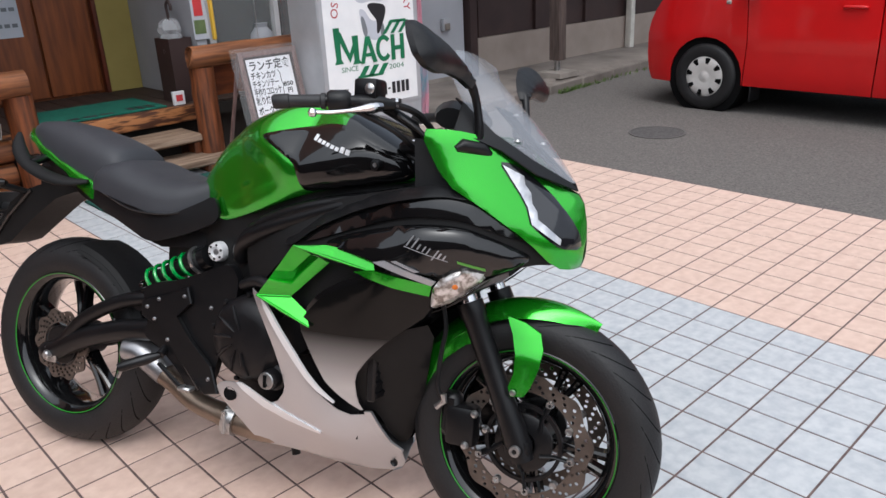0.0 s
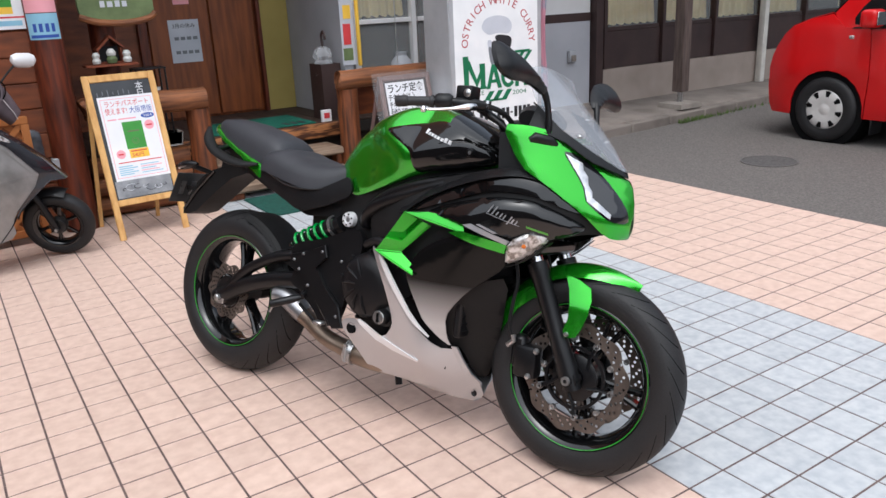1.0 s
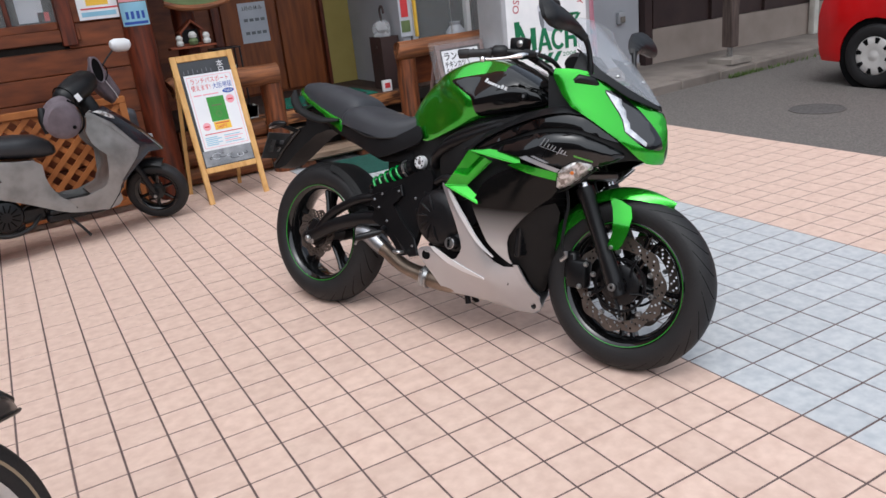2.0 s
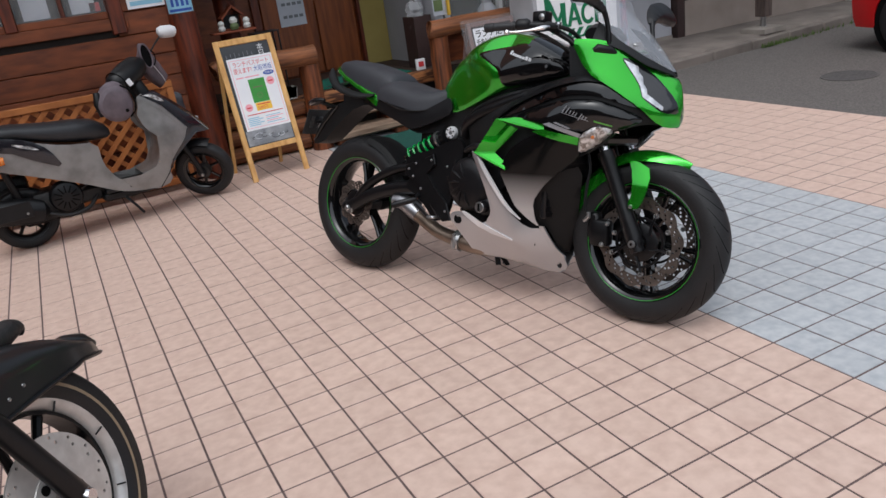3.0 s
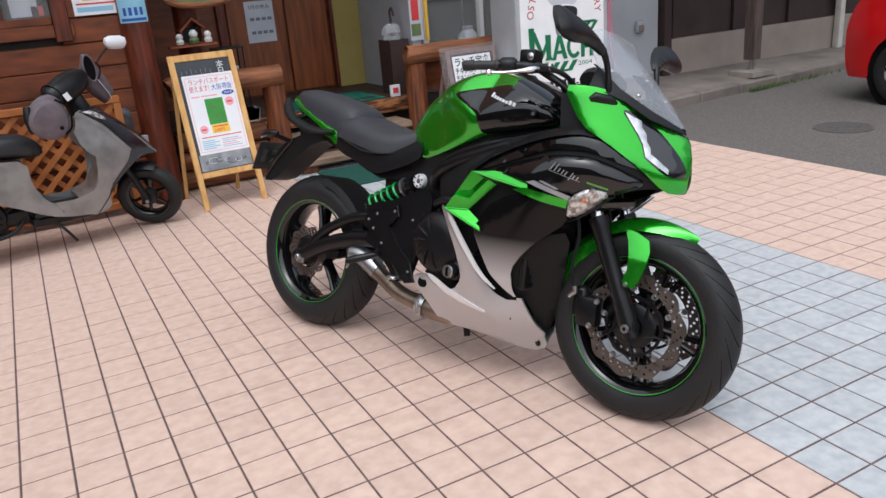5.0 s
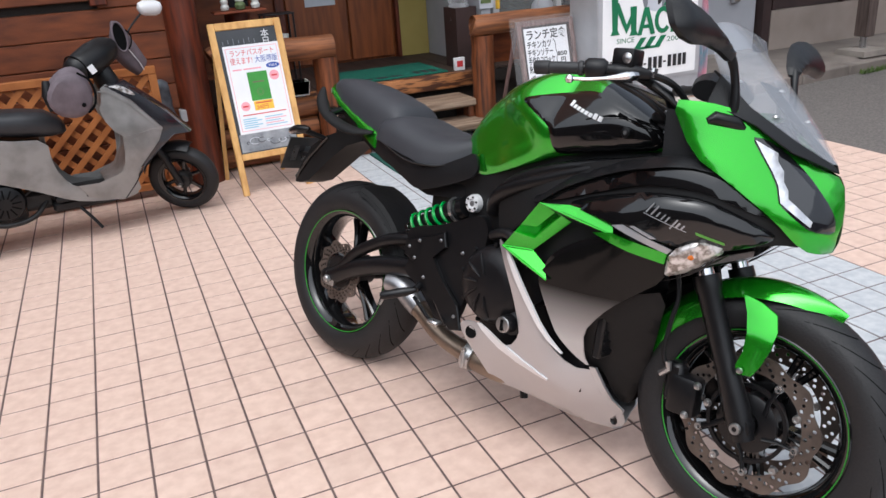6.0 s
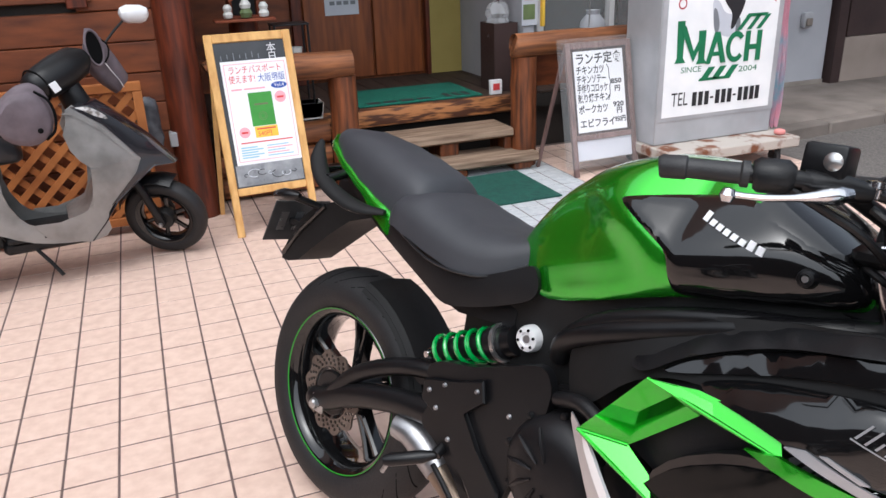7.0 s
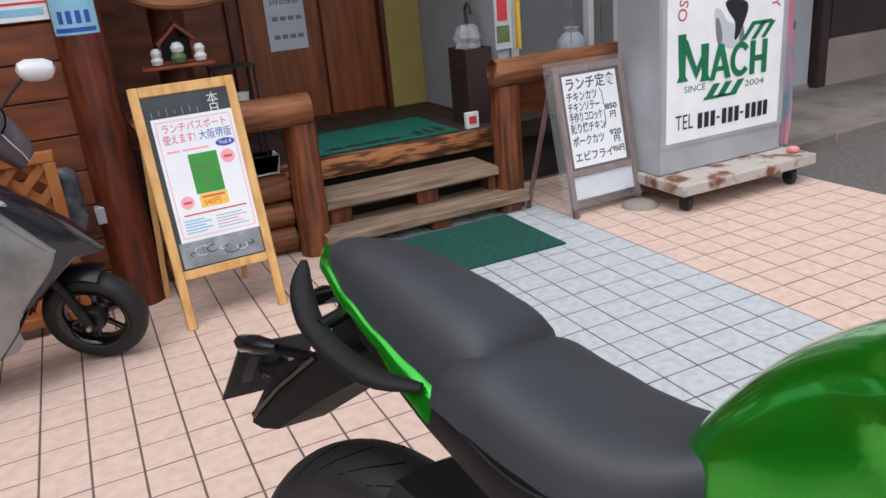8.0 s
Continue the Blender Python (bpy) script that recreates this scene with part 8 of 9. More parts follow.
part("inner_shield", thick_sheet(shield_rows, 0.005), GREYPAINT, scooter, "grey inner leg shield", 60)
pair("front_indicator", [(0.868, 0.797), (0.93, 0.797), (0.99, 0.75), (1.0, 0.728), (0.95, 0.75), (0.9, 0.785)], sc_shield, LENSCLEAR, scooter, "clear indicator lens", off=0.009, soft=1, step=0.02)
part("tail_lamp", bx(-0.23, -0.17, -0.07, 0.07, 0.60, 0.66, 0.012, seg=2), mat("red_lens", lin(170, 26, 20), lin(150, 20, 16), 0.15, coat=0.8), scooter, "red tail lamp")
for s in (-1, 1):
    part("rear_indicator", tube(bmesh.new(), [(-0.14, s * 0.12, 0.59), (-0.06, s * 0.165, 0.592), (0.0, s * 0.165, 0.59)], [0.02, 0.032, 0.024], 14), ORANGE, scooter, "orange indicator")

# engine and exhaust
part("engine", box(box(bx(0.08, 0.36, -0.10, 0.10, 0.16, 0.34, 0.03, seg=2), 0.3, 0.5, -0.06, 0.06, 0.2, 0.3, 0.02), 0.0, 0.2, -0.06, 0.02, 0.14, 0.24, 0.02), CASTGREY, scooter, "oily cast engine")
fan = part("fan_cover", lathe(bmesh.new(), [(0.0, -0.045), (0.03, -0.045), (0.06, -0.04), (0.088, -0.03), (0.098, -0.012), (0.1, 0.02)], 36, "y", (0.27, -0.105, 0.285)), SATIN, scooter, "round black fan cover")
for k in range(12):
    q = 2 * math.pi * k / 12
    part("fan_slot", rod((0.27 + 0.03 * math.cos(q), -0.1505, 0.285 + 0.03 * math.sin(q)), (0.27 + 0.075 * math.cos(q), -0.142, 0.285 + 0.075 * math.sin(q)), 0.004, 6), RECESS_BLACK, fan)
muff = part("muffler", tube(bmesh.new(), [(-0.22, -0.125, 0.30), (-0.21, -0.125, 0.30), (0.05, -0.13, 0.255), (0.12, -0.13, 0.235), (0.15, -0.12, 0.23)], [0.045, 0.062, 0.066, 0.055, 0.02], 22, flat=1.25), SATIN, scooter, "black muffler")
part("heat_shield", box(bmesh.new(), -0.19, 0.06, -0.207, -0.2, 0.235, 0.335, 0.003), MATTE, muff, "black heat shield")
for x, z in ((-0.16, 0.3), (0.03, 0.26)):
    part("shield_bolt", lathe(bmesh.new(), [(0.0, -0.004), (0.007, -0.003), (0.009, 0.002)], 10, "y", (x, -0.208, z)), STEEL, muff)
part("exhaust_pipe", tube(bmesh.new(), curve_pts([(0.13, -0.12, 0.215), (0.25, -0.13, 0.17), (0.38, -0.1, 0.18), (0.46, -0.05, 0.24)], 14), 0.013, 10), CASTGREY, scooter)
part("air_box", bx(-0.16, 0.1, 0.03, 0.12, 0.3, 0.45, 0.03, seg=2), MATTE, scooter, "black air box")
part("rear_shock", tube(bmesh.new(), [(0.03, -0.09, 0.25), (-0.02, -0.09, 0.52)], 0.022, 12), SATIN, scooter)
part("rear_mudguard", bridge(bmesh.new(), [[(0.02 + r * math.cos(radians(a)), w, 0.19 + r * math.sin(radians(a))) for r, w in ((0.2, -0.05), (0.215, 0), (0.2, 0.05), (0.195, 0.05), (0.208, 0), (0.195, -0.05))] for a in range(70, 196, 9)]), MATTE, scooter, "black rear mudguard")
part("cable", tube(bmesh.new(), curve_pts([(0.36, -0.1, 0.30), (0.42, -0.115, 0.33), (0.48, -0.1, 0.28), (0.5, -0.08, 0.24)], 10), 0.006, 6), MATTE, scooter)
part("side_stand", tube(bmesh.new(), [(0.6, -0.10, 0.2), (0.655, -0.125, 0.12), (0.69, -0.14, 0.06)], 0.009, 8), SATIN, scooter, "folded black side stand")

# handlebar, muffs, mirror
def ring_on(c, axis, r, n=24):
    u = axis.orthogonal().normalized()
    v = axis.normalized().cross(u)
    return [Vector(c) + r * (math.cos(2 * math.pi * k / n) * u + 0.9 * math.sin(2 * math.pi * k / n) * v) for k in range(n + 1)]


part("column_cover", tube(bmesh.new(), [(0.92, 0.01, 0.72), (0.89, 0.01, 0.80), (0.865, 0.01, 0.87), (0.86, 0.01, 0.90)], [0.07, 0.065, 0.06, 0.03], 18, flat=0.8), MATTE, scooter, "black steering column cover")
part("bar_cover", tube(bmesh.new(), [(0.715, -0.11, 0.885), (0.73, -0.10, 0.89), (0.78, -0.06, 0.905), (0.85, 0.0, 0.935), (0.92, 0.06, 0.965), (0.95, 0.09, 0.98)], [0.03, 0.062, 0.082, 0.088, 0.078, 0.05], 20, flat=0.9), MATTE, scooter, "dark cover between the bar muffs", 50)
part("cover_seam", tube(bmesh.new(), ring_on((0.752, -0.083, 0.897), Vector((0.75, 0.55, 0.3)), 0.073), 0.004, 6), RECESS_BLACK, scooter)
part("ignition_label", bx(0.80, 0.832, -0.116, -0.113, 0.868, 0.912, 0.001, m=Matrix.Translation((0.816, -0.128, 0.89)) @ Matrix.Rotation(radians(-25), 4, "Y") @ Matrix.Rotation(radians(14), 4, "Z") @ Matrix.Translation((-0.816, 0.105, -0.89))), WHITEMARK, scooter, "small white label")
part("handlebar", tube(bmesh.new(), curve_pts([(0.64, -0.26, 0.87), (0.73, -0.12, 0.89), (0.85, 0.0, 0.935), (0.96, 0.11, 0.975), (1.06, 0.24, 0.95)], 16), 0.014, 10), SATIN, scooter, "black handlebar")


def muff_mesh(path, sizes, axis_y):
    """A slack cloth muff: rounded sections along its length with uneven folds."""
    rng = random.Random(3)
    rings = []
    for p, (wx, wz, sag) in zip(path, sizes):
        ring = []
        for k in range(20):
            a = 2 * math.pi * k / 20
            r = 1 + 0.05 * math.sin(3 * a + 9 * p[1]) + rng.uniform(-0.015, 0.015)
            ring.append((p[0] + wx * r * math.cos(a) + 0.2 * (p[1] - axis_y) * 0, p[1] + 0.02 * math.cos(a), p[2] + wz * r * math.sin(a) - sag * max(0.0, -math.sin(a))))
        rings.append(ring)
    return rings


near = muff_mesh([(0.715, -0.09, 0.885), (0.70, -0.13, 0.855), (0.69, -0.18, 0.825), (0.685, -0.23, 0.805), (0.68, -0.28, 0.795), (0.68, -0.30, 0.795)], [(0.035, 0.03, 0), (0.075, 0.065, 0.02), (0.1, 0.09, 0.03), (0.108, 0.10, 0.03), (0.104, 0.098, 0.015), (0.088, 0.082, 0.0)], -0.2)
m_near = part("hand_muff", bridge(bmesh.new(), near), MUFF, scooter, "mauve-grey cloth hand muff", 60)
part("muff_button", lathe(bmesh.new(), [(0.0, -0.004), (0.009, -0.003), (0.011, 0.004)], 12, "y", (0.73, -0.302, 0.745)), RECESS_BLACK, m_near)
part("muff_strap", tube(bmesh.new(), [(0.588, -0.25, 0.875), (0.578, -0.27, 0.81), (0.59, -0.27, 0.735)], [0.018, 0.024, 0.018], 10), MATTE, m_near, "dark cuff of the muff")
part("muff_binding", tube(bmesh.new(), curve_pts([(0.735, -0.24, 0.895), (0.778, -0.262, 0.86), (0.794, -0.27, 0.80), (0.782, -0.27, 0.735), (0.745, -0.265, 0.70)], 14), 0.006, 8), RECESS_BLACK, m_near, "black binding tape of the muff")


def slack_ring(top, bottom, y, deep, n=22):
    """A section of a cloth bag between an upper and a lower point."""
    (xa, za), (xb, zb) = top, bottom
    ring = []
    for k in range(n):
        a = 2 * math.pi * k / n
        u = 0.5 - 0.5 * math.cos(a)
        d = math.copysign(abs(math.sin(a)) ** 0.75, math.sin(a))
        ring.append((xa + (xb - xa) * u, y - deep * d + 0.006 * math.sin(5 * a), za + (zb - za) * u))
    return ring


bag = bmesh.new()
bridge(bag, [slack_ring((0.988, 1.10), (0.966, 1.01), 0.13, 0.03), slack_ring((1.015, 1.095), (0.955, 0.965), 0.16, 0.07), slack_ring((1.055, 1.045), (0.972, 0.90), 0.19, 0.085), slack_ring((1.105, 0.955), (1.02, 0.835), 0.21, 0.08), slack_ring((1.145, 0.868), (1.075, 0.785), 0.225, 0.06), slack_ring((1.143, 0.852), (1.088, 0.79), 0.225, 0.03)])
far_muff = part("hand_muff", bag, MUFF, scooter, "mauve-grey cloth hand muff with a dark disc as its opening", 50)
mouth = [(Vector((1.012, 0.098, 1.015)) + (math.cos(a) * Vector((0.014, 0.004, -0.078)) + math.sin(a) * Vector((0.034, 0.012, 0.012))), a) for a in (2 * math.pi * k / 24 for k in range(25))]
# near-black disc on the closed bag stands in for its shaded mouth
part("muff_opening", bridge(bmesh.new(), [[p + Vector((0, 0.02, 0)) for p, a in mouth[:-1]], [p + Vector((0, -0.004, 0)) for p, a in mouth[:-1]]]), RECESS_BLACK, far_muff, "dark disc put in for the shaded opening of the muff")
part("muff_hem", tube(bmesh.new(), [p + Vector((0, -0.004, 0)) for p, a in mouth], 0.006, 8), MUFF, far_muff, "rolled hem of the muff")
part("muff_seam", tube(bmesh.new(), [(1.04, 0.10, 0.955), (1.065, 0.115, 0.91), (1.095, 0.14, 0.86), (1.112, 0.168, 0.82)], 0.0025, 6), WHITEMARK, far_muff)
part("muff_binding", tube(bmesh.new(), curve_pts([(1.045, 0.11, 1.05), (1.07, 0.115, 1.02), (1.066, 0.11, 0.975), (1.045, 0.10, 0.945)], 10), 0.004, 6), RECESS_BLACK, far_muff, "black binding tape of the muff")
mir = part("mirror", tube(bmesh.new(), [(1.155, 0.25, 1.137), (1.165, 0.25, 1.14), (1.19, 0.25, 1.142), (1.25, 0.25, 1.138), (1.275, 0.25, 1.134), (1.285, 0.25, 1.13)], [0.012, 0.032, 0.042, 0.042, 0.032, 0.012], 18), WHITEMARK, scooter, "pale oval mirror")
part("mirror_stalk", tube(bmesh.new(), curve_pts([(1.17, 0.26, 1.115), (1.11, 0.25, 1.06), (1.03, 0.2, 0.98)], 8), 0.006, 8), SATIN, mir)


# ---- the black cruiser ----
VALANCE = mat("satin_black_fender_paint", (0.012, 0.012, 0.013), (0.016, 0.016, 0.017), 0.3, 0.0, 4, coat=0.25, rvar=0.05)
RIMSILVER = mat("brushed_rim_alloy", lin(212, 210, 207), lin(190, 187, 184), 0.36, 0.4, 20, rvar=0.1)
TANSTRIPE = mat("tan_sidewall", lin(160, 142, 116), lin(138, 120, 98), 0.7, rvar=0.05)
LEATHER = mat("black_tooled_leather", lin(44, 42, 42), lin(30, 29, 29), 0.5, 0, 30, bump=0.6, bscale=90)
CRUISE = Matrix.Translation((-2.155, -0.03, 0)) @ Matrix.Rotation(radians(53), 4, "Z") @ Matrix.Rotation(radians(-12), 4, "X")
cruiser = thing("cruiser_motorcycle", "black cruiser motorcycle with a deep valanced front fender", "motorcycle", CRUISE)
cw = road_wheel("front_wheel", 0.33, 0.12, 0.235, Matrix.Translation((0, 0, 0.33)), cruiser, RIMSILVER, "front wheel with silver rim and striped tyre", 0, 0.045, stripe=(0.268, 0.276, TANSTRIPE))
part("rim_well", lathe(bmesh.new(), [(0.214, -0.03), (0.214, 0.03), (0.205, 0.03), (0.205, -0.03)], 48, "y", closed=True), SATIN, cw, "dark rim well", 60)
for k in range(9):
    q = 2 * math.pi * (k + 0.3) / 9
    part("spoke", tube(bmesh.new(), [(0.045 * math.cos(q), 0, 0.045 * math.sin(q)), (0.13 * math.cos(q), 0, 0.13 * math.sin(q)), (0.212 * math.cos(q), 0, 0.212 * math.sin(q))], [0.016, 0.011, 0.013], 8), SATIN, cw)
    part("rim_joint", rod((0.207 * math.cos(q), -0.05, 0.207 * math.sin(q)), (0.232 * math.cos(q), -0.0535, 0.232 * math.sin(q)), 0.0025, 6), SATIN, cw)
cd = part("brake_disc", ring_plate(0.155, 1, 0.0, 0.075, 8, 0.0045, (0.145, 0.132), -0.075, 0.005), RIMSILVER, cw, "drilled silver brake disc", 0)
part("disc_carrier", lathe(bmesh.new(), [(0.03, -0.084), (0.06, -0.082), (0.078, -0.078), (0.08, -0.074), (0.03, -0.07)], 40, "y", closed=True), RIMSILVER, cd)
for k in range(6):
    q = 2 * math.pi * k / 6
    part("carrier_slot", lathe(bmesh.new(), [(0.0, -0.0862), (0.012, -0.0862), (0.012, -0.08)], 14, "y", (0.058 * math.cos(q), 0.003, 0.058 * math.sin(q))), RECESS_BLACK, cd)
for s in (-1, 1):
    part("fork_leg", tube(bmesh.new(), [(0.012, s * 0.125, 0.295), (0.004, s * 0.125, 0.325), (-0.025, s * 0.125, 0.41), (-0.095, s * 0.12, 0.62), (-0.19, s * 0.115, 0.90)], [0.022, 0.028, 0.026, 0.025, 0.025], 18), SATIN, cruiser, "thick black fork leg")
    part("axle_nut", lathe(bmesh.new(), [(0.0, s * 0.02), (0.014, s * 0.02), (0.018, s * 0.014), (0.02, 0.0)], 16, "y", (0.0, s * 0.14, 0.33)), CHROME, cruiser)
    part("brake_caliper", bx(-0.17, -0.06, s * 0.075 - 0.03, s * 0.075 + 0.03, 0.21, 0.33, 0.02, seg=2), SATIN, cruiser, "black brake caliper")


def along(pts, x):
    """Height of a side profile at x; points run from front to back."""
    for (xa, za), (xb, zb) in zip(pts, pts[1:]):
        if x >= xb:
            return za + (zb - za) * (xa - x) / (xa - xb)
    return pts[-1][1]


FENDER_TOP = [(0.375, 0.545), (0.35, 0.575), (0.292, 0.606), (0.208, 0.652), (0.118, 0.688), (0.0, 0.712), (-0.12, 0.70), (-0.25, 0.635), (-0.36, 0.53), (-0.42, 0.44)]
FENDER_LOW = [(0.375, 0.522), (0.25, 0.556), (0.1, 0.565), (-0.03, 0.568), (-0.15, 0.555), (-0.3, 0.48), (-0.42, 0.40)]


def valance_rows():
    """Deep fender: rows over the tyre from tip to tail, each from one lower edge over the top to the other."""
    rows = []
    for k in range(33):
        x = 0.375 - 0.795 * k / 32
        top, low = along(FENDER_TOP, x), along(FENDER_LOW, x)
        hw = 0.028 + 0.067 * min(1.0, (0.375 - x) * 6) ** 0.7
        row = []
        for j in range(-9, 10):
            q = radians(90 * abs(j) / 9)
            row.append((x, math.copysign(hw * min(1.0, 1.25 * math.sin(q)) ** 0.8, j) if j else 0.0, low + (top - low) * math.cos(q) ** 0.75))
        rows.append(row)
    return rows


vr_ = valance_rows()
cf = part("front_fender", thick_sheet(vr_, 0.004), VALANCE, cruiser, "deep black valanced fender", 60)
for j in (0, -1):
    part("fender_trim", tube(bmesh.new(), [Vector(r[j]) + Vector((0, 0.003 if j else -0.003, 0)) for r in vr_], 0.005, 8), SATIN, cf, "black lower edge of the fender")
part("fender_tip", tube(bmesh.new(), [(0.27, 0, 0.60), (0.31, 0, 0.592), (0.345, 0, 0.575), (0.37, 0, 0.548), (0.378, 0, 0.532)], [0.02, 0.036, 0.042, 0.036, 0.016], 14, flat=0.55), VALANCE, cf, "raised black fender tip")
for x, z in ((0.0, 0.60), (0.05, 0.605)):
    part("fender_rivet", lathe(bmesh.new(), [(0.0, -0.003), (0.004, -0.002), (0.005, 0.0)], 10, "y", (x, -0.096, z)), STEEL, cf)
horn = part("fender_ornament", tube(bmesh.new(), curve_pts([(0.02, 0, 0.685), (0.08, 0, 0.695), (0.14, 0, 0.698), (0.185, 0, 0.70), (0.21, 0, 0.688), (0.207, 0, 0.672)], 15), [0.02, 0.03, 0.032, 0.033, 0.033, 0.032, 0.031, 0.03, 0.028, 0.026, 0.023, 0.02, 0.016, 0.012, 0.009, 0.004], 12), LEATHER, cruiser, "dark carved fender ornament")
part("cruiser_tank", tube(bmesh.new(), [(-0.50, 0, 0.88), (-0.55, 0, 0.90), (-0.70, 0, 0.90), (-0.9, 0, 0.84), (-1.0, 0, 0.8)], [0.04, 0.11, 0.15, 0.12, 0.05], 20, flat=0.8), VALANCE, cruiser, "black fuel tank")
part("cruiser_seat", tube(bmesh.new(), [(-0.95, 0, 0.75), (-1.05, 0, 0.73), (-1.25, 0, 0.70), (-1.45, 0, 0.75), (-1.55, 0, 0.78)], [0.07, 0.12, 0.15, 0.13, 0.06], 20, flat=0.5), LEATHER, cruiser, "black leather seat")
part("cruiser_engine", box(box(bx(-1.0, -0.55, -0.13, 0.13, 0.2, 0.45, 0.04, seg=2), -0.75, -0.58, -0.07, 0.07, 0.42, 0.72, 0.02), -1.0, -0.82, -0.07, 0.07, 0.42, 0.72, 0.02), CASTGREY, cruiser, "black twin-cylinder engine")
for s in (-1, 1):
    part("frame_rail", tube(bmesh.new(), curve_pts([(-0.24, s * 0.05, 0.84), (-0.45, s * 0.12, 0.3), (-0.6, s * 0.13, 0.17), (-1.1, s * 0.13, 0.17), (-1.25, s * 0.12, 0.4), (-1.6, s * 0.1, 0.33)], 26), 0.017, 10), SATIN, cruiser)
part("yoke", bx(-0.24, -0.14, -0.15, 0.15, 0.82, 0.86, 0.012), SATIN, cruiser)
part("cruiser_handlebar", tube(bmesh.new(), curve_pts([(-0.62, -0.42, 1.05), (-0.5, -0.36, 1.08), (-0.28, -0.15, 1.0), (-0.22, 0, 0.9), (-0.28, 0.15, 1.0), (-0.5, 0.36, 1.08), (-0.62, 0.42, 1.05)], 30), 0.014, 10), CHROME, cruiser)
road_wheel("rear_wheel", 0.32, 0.15, 0.2, Matrix.Translation((-1.6, 0, 0.32)), cruiser, RIMSILVER, "rear wheel with silver rim", 9, 0.05)
part("rear_fender", bridge(bmesh.new(), [[(-1.6 + r * math.cos(radians(a)), w, 0.33 + r * math.sin(radians(a))) for r, w in ((0.33, -0.09), (0.355, 0), (0.33, 0.09), (0.325, 0.09), (0.35, 0), (0.325, -0.09))] for a in range(30, 176, 9)]), VALANCE, cruiser, "black rear fender")
part("cruiser_stand", tube(bmesh.new(), [(-0.8, 0.1, 0.2), (-0.78, 0.22, 0.12), (-0.77, 0.3, 0.075)], 0.012, 8), SATIN, cruiser)


# ---- the red van ----
RED = mat("red_car_paint", lin(200, 10, 16), lin(190, 8, 14), 0.3, 0.0, 2.0, rvar=0.03, coat=0.35, spec=0.4)
CARGLASS = mat("dark_car_glass", lin(26, 28, 30), lin(20, 22, 24), 0.05, 0, 3, rvar=0.01, coat=0.5)
SEAM = mat("dark_panel_gap", lin(40, 8, 8), lin(30, 6, 6), 0.8, rvar=0)
HUBCAP = mat("grey_hubcap", lin(214, 211, 208), lin(198, 195, 192), 0.4, 0.2, 10, rvar=0.08)
CAR = Matrix.Translation((5.77, 2.62, 0)) @ Matrix.Rotation(radians(90), 4, "Z")
car = thing("red_van", "bright red compact van with grey hubcaps, parked on the asphalt", "car", CAR)
ROOFLINE = [(0.605, 0.30), (0.625, 0.45), (0.615, 0.62), (0.585, 0.74), (0.54, 0.82), (0.46, 0.92), (0.37, 0.995), (0.2, 1.06), (0.02, 1.105), (-0.09, 1.22), (-0.3, 1.42), (-0.52, 1.60), (-0.75, 1.67), (-1.3, 1.70), (-2.2, 1.68), (-2.75, 1.62), (-2.9, 1.3), (-2.98, 0.95), (-3.0, 0.6), (-2.98, 0.3)]


def van_half(x, z):
    """Half-width of the van at (forward, up)."""
    w = 0.83 - 0.55 * max(0.0, x - 0.28) ** 1.7 - 0.05 * max(0.0, -2.5 - x)
    w -= 0.20 * max(0.0, z - 0.97) + 0.10 * max(0.0, 0.36 - z)
    return w + 0.012 * math.exp(-((z - 0.62) / 0.12) ** 2)


def arch(cx, r, a0, a1, n=12):
    return [(cx + r * math.cos(radians(a0 + (a1 - a0) * k / n)), 0.285 + r * math.sin(radians(a0 + (a1 - a0) * k / n))) for k in range(n + 1)]


low_front = [(0.60, 0.30), (0.56, 0.215), (0.34, 0.215)] + arch(0, 0.335, -8, 188)
pair("front_wing", low_front + [(-0.335, 0.23), (-0.36, 0.6), (-0.33, 0.97), (-0.10, 0.985), (0.02, 1.09), (0.2, 1.05), (0.37, 0.985), (0.46, 0.91), (0.54, 0.81), (0.585, 0.73), (0.612, 0.62), (0.62, 0.45)], van_half, RED, car, "red front wing and bumper side", step=0.07, soft=0, thick=0.02, edge=0.006)
pair("front_door", [(-0.345, 0.23), (-0.368, 0.6), (-0.338, 0.97), (-1.352, 0.985), (-1.362, 0.6), (-1.352, 0.23)], van_half, RED, car, "red front door", step=0.08, soft=0, thick=0.02, edge=0.006)
pair("rear_door", [(-1.362, 0.23), (-1.372, 0.6), (-1.362, 0.985), (-2.0, 0.995), (-2.1, 0.62), (-2.07, 0.4), (-2.05, 0.23)], van_half, RED, car, "red rear door", step=0.08, soft=0, thick=0.02, edge=0.006)
pair("rear_wing", [(-2.01, 0.995), (-2.11, 0.62), (-2.08, 0.4)] + [(x, z) for x, z in arch(-2.42, 0.335, 20, 188)] + [(-2.78, 0.23), (-2.98, 0.27), (-3.0, 0.6), (-2.975, 0.995)], van_half, RED, car, "red rear wing", step=0.08, soft=0, thick=0.02, edge=0.006)
pair("side_pillar", [(-0.09, 0.97), (0.01, 1.095), (-0.09, 1.21), (-0.3, 1.41), (-0.52, 1.59), (-0.75, 1.66), (-1.3, 1.69), (-2.2, 1.67), (-2.73, 1.61), (-2.88, 1.3), (-2.965, 0.985)], van_half, RED, car, "red roof pillars", step=0.09, soft=0, thick=0.012, off=-0.014)
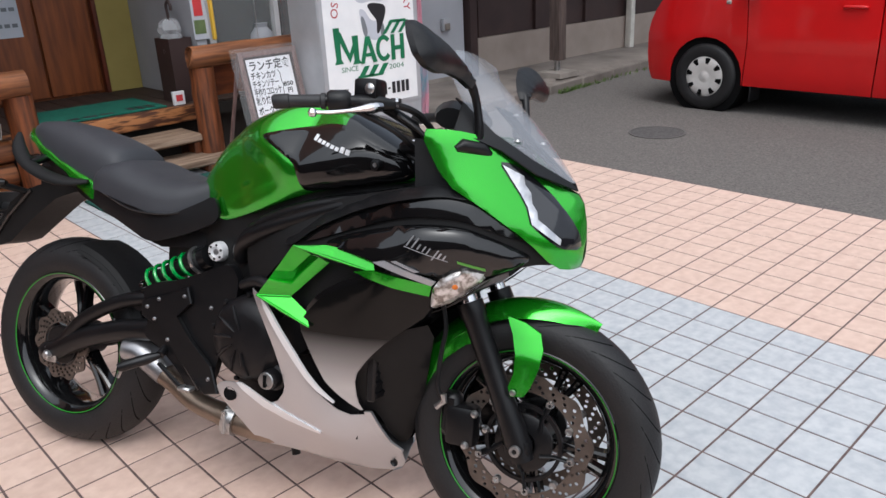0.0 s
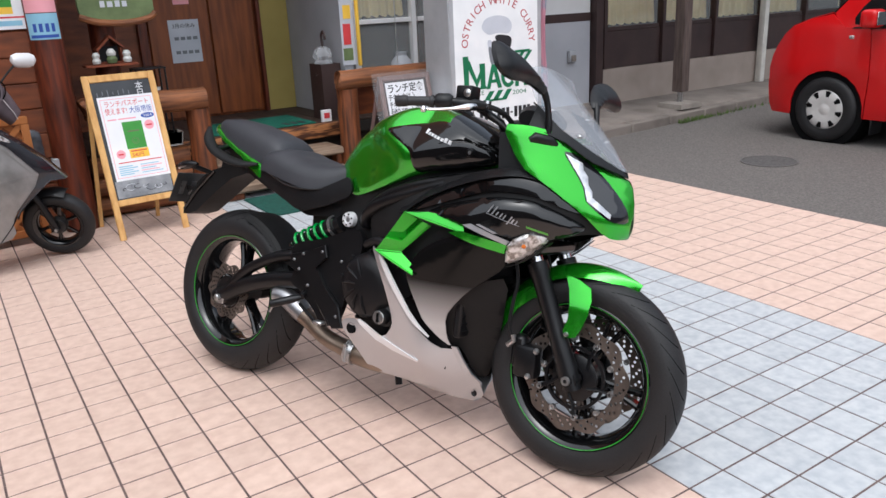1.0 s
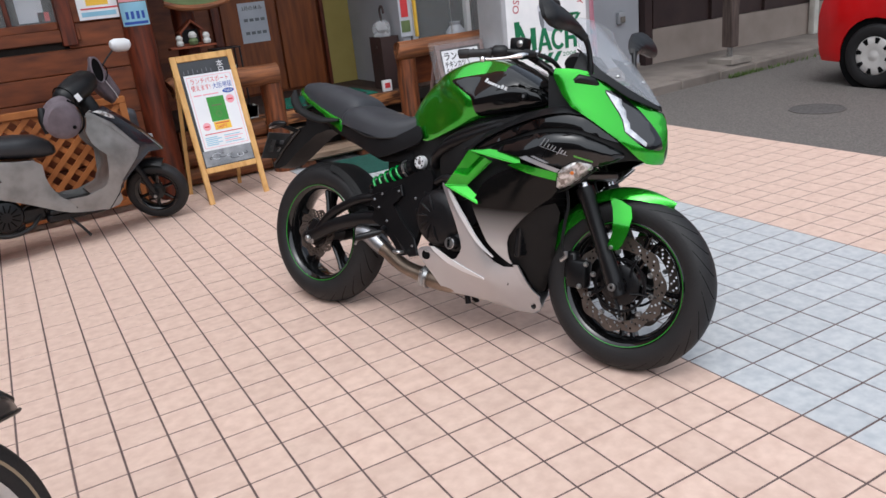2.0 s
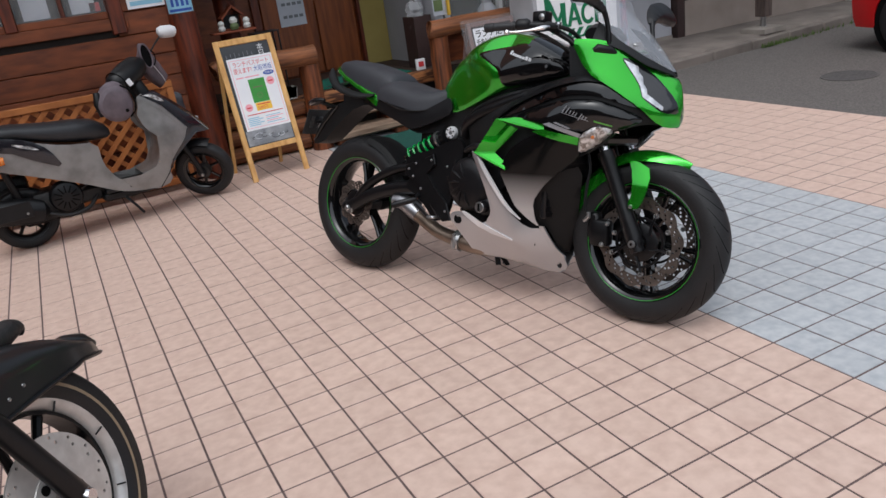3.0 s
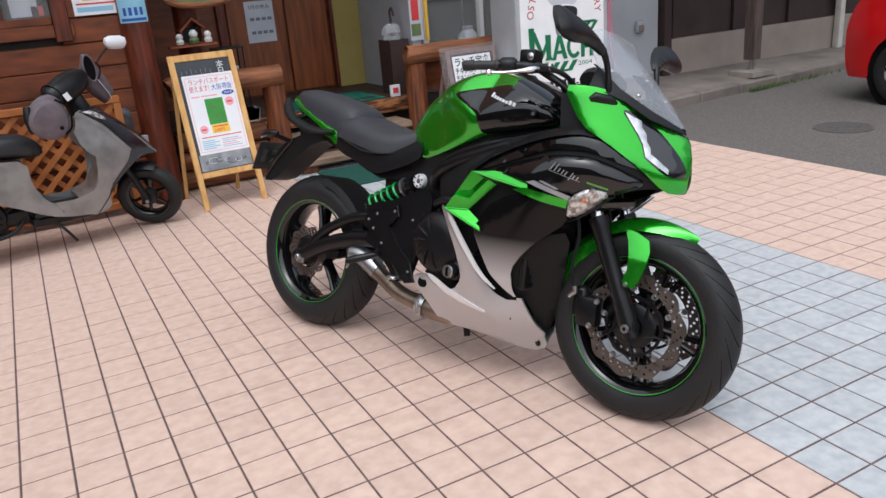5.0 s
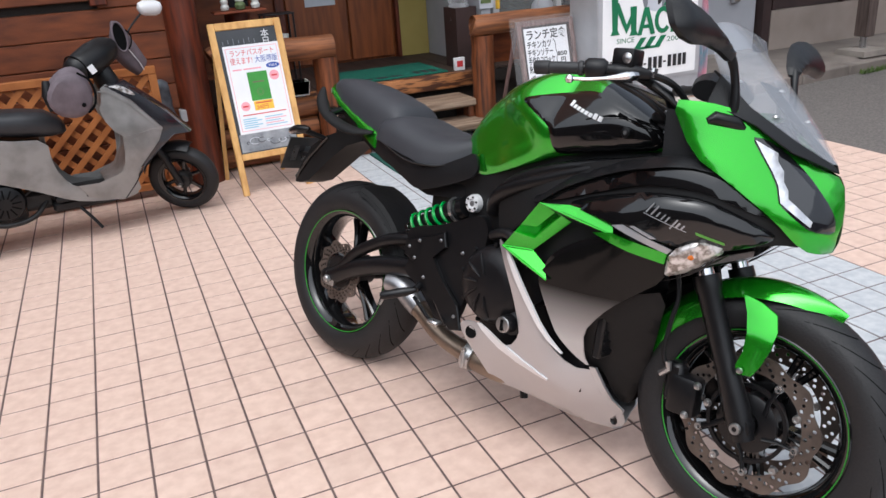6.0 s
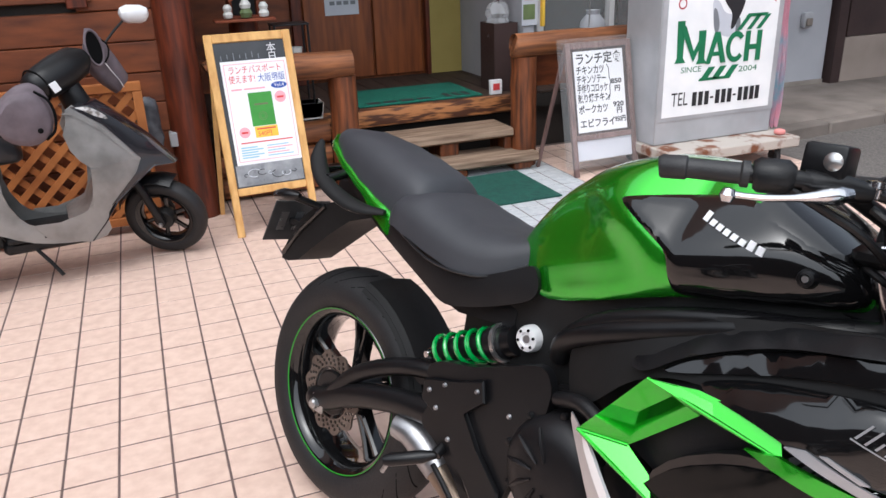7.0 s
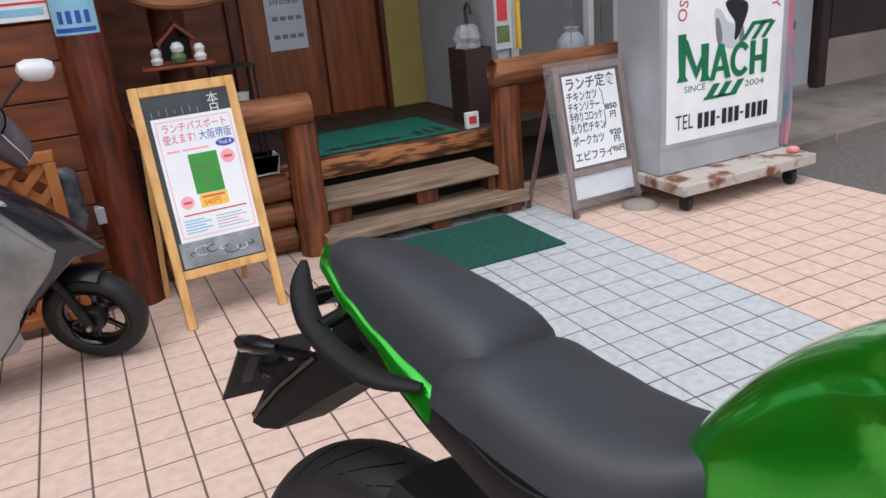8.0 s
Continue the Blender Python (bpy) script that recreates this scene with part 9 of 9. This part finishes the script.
for win in ([(-0.19, 0.985), (-0.17, 1.08), (-0.42, 1.36), (-0.60, 1.52), (-0.8, 1.58), (-1.31, 1.60), (-1.33, 0.99)], [(-1.39, 0.995), (-1.37, 1.60), (-1.98, 1.6), (-2.0, 1.0)], [(-2.07, 1.0), (-2.05, 1.59), (-2.6, 1.56), (-2.78, 1.2), (-2.8, 1.02)]):
    pair("side_window", win, van_half, CARGLASS, car, "dark side window", step=0.09, soft=1, off=-0.008, thick=0.008)
pair("window_rubber", [(-0.17, 0.972), (-0.19, 0.985), (-1.34, 0.998), (-2.8, 1.012), (-2.8, 0.992), (-1.35, 0.98)], van_half, MATTE, car, "black window rubber", step=0.09, soft=0, off=0.002, thick=0.012)


def across(name, pts, material, label, n=9, out=0.0, camber=0.04):
    rows = []
    for x, z in pts:
        w = van_half(x, z) - 0.012
        rows.append([(x + out + camber * (1 - (j / n) ** 2) * (1 if x > 0.4 else 0), w * j / n, z + out + 0.03 * (1 - (j / n) ** 2)) for j in range(-n, n + 1)])
    return part(name, thick_sheet(rows, 0.006), material, car, label, 50)


across("bumper", [(0.56, 0.215)] + ROOFLINE[:4], RED, "red front bumper", camber=0.12)
across("bonnet", ROOFLINE[3:9], RED, "red bonnet", camber=0.1)
across("windscreen", ROOFLINE[8:12], CARGLASS, "dark windscreen")
across("roof", ROOFLINE[11:16], RED, "red roof")
across("tailgate", ROOFLINE[15:] + [(-2.94, 0.24)], RED, "red tailgate")
part("underbody", bx(-2.9, 0.5, -0.72, 0.72, 0.2, 0.5, 0.04), MATTE, car, "dark underbody")
for s in (-1, 1):
    for x in (0.0, -2.42):
        part("arch_liner", lathe(bmesh.new(), [(0.332, s * 0.805), (0.345, s * 0.805), (0.345, s * 0.5), (0.0, s * 0.5), (0.0, s * 0.505), (0.332, s * 0.505)], 36, "y", (x, 0, 0.285)), RECESS_BLACK, car, "black wheel arch liner")
        w = part("wheel", lathe(bmesh.new(), [(0.0, -0.05), (0.05, -0.05), (0.05, 0.02), (0.0, 0.02)], 16, "y"), SATIN, car, "steel wheel with a grey plastic hubcap")
        w.matrix_basis = Matrix.Translation((x, s * 0.75, 0.283)) @ Matrix.Rotation(0.0 if s > 0 else math.pi, 4, "Z")
        prof = [(0.17, -0.075), (0.2, -0.085), (0.25, -0.085), (0.274, -0.07), (0.283, -0.05), (0.283, 0.05), (0.274, 0.07), (0.25, 0.085), (0.2, 0.085), (0.172, 0.075), (0.165, 0.0)]
        part("tyre", lathe(bmesh.new(), prof, 56, "y", closed=True), TYRE, w, "black rubber tyre", 35)
        cap = part("hubcap", lathe(bmesh.new(), [(0.0, 0.082), (0.03, 0.082), (0.04, 0.076), (0.06, 0.074), (0.1, 0.083), (0.15, 0.08), (0.172, 0.07), (0.178, 0.06), (0.178, 0.03)], 48, "y"), HUBCAP, w, "grey plastic hubcap")
        for k in range(8):
            q = 2 * math.pi * k / 8 + 0.2
            bm = bmesh.new()
            cs, sn = math.cos(q), math.sin(q)
            plate(bm, [(r * cs - o * sn, r * sn + o * cs) for r, o in ((0.112, -0.012), (0.158, -0.024), (0.164, 0.0), (0.158, 0.024), (0.112, 0.012))], lambda u, v, w_: (u, 0.0835 - w_, v), 0.012)
            part("slot", bm, RECESS_BLACK, cap)
    part("mud_flap", bx(-0.42, -0.405, s * 0.72 - 0.09, s * 0.72 + 0.09, 0.1, 0.26, 0.004), MATTE, car, "black mud flap")
    part("side_repeater", bx(-0.2, -0.155, s * 0.829 - 0.008, s * 0.829 + 0.008, 0.887, 0.918, 0.005), LENSCLEAR, car, "small clear side repeater")
    for x in (-1.17, -1.48):
        h = part("door_handle", tube(bmesh.new(), curve_pts([(x - 0.08, s * 0.832, 0.876), (x - 0.06, s * 0.852, 0.88), (x + 0.06, s * 0.852, 0.88), (x + 0.08, s * 0.832, 0.876)], 10), 0.013, 10), RED, car, "red door handle")
    mr_ = part("door_mirror", box(bmesh.new(), -0.46, -0.32, s * 0.93 - 0.085, s * 0.93 + 0.085, 0.985, 1.13, 0.035, seg=3), RED, car, "red door mirror")
    part("mirror_arm", rod((-0.36, s * 0.80, 1.0), (-0.38, s * 0.87, 1.02), 0.022), MATTE, mr_)
    part("mirror_glass", bx(-0.466, -0.459, s * 0.93 - 0.065, s * 0.93 + 0.065, 1.005, 1.11, 0.002), CHROME, mr_)
    part("door_seam", bx(-0.362, -0.34, s * 0.70, s * 0.78, 0.25, 0.95), SEAM, car)

lay_tiles()
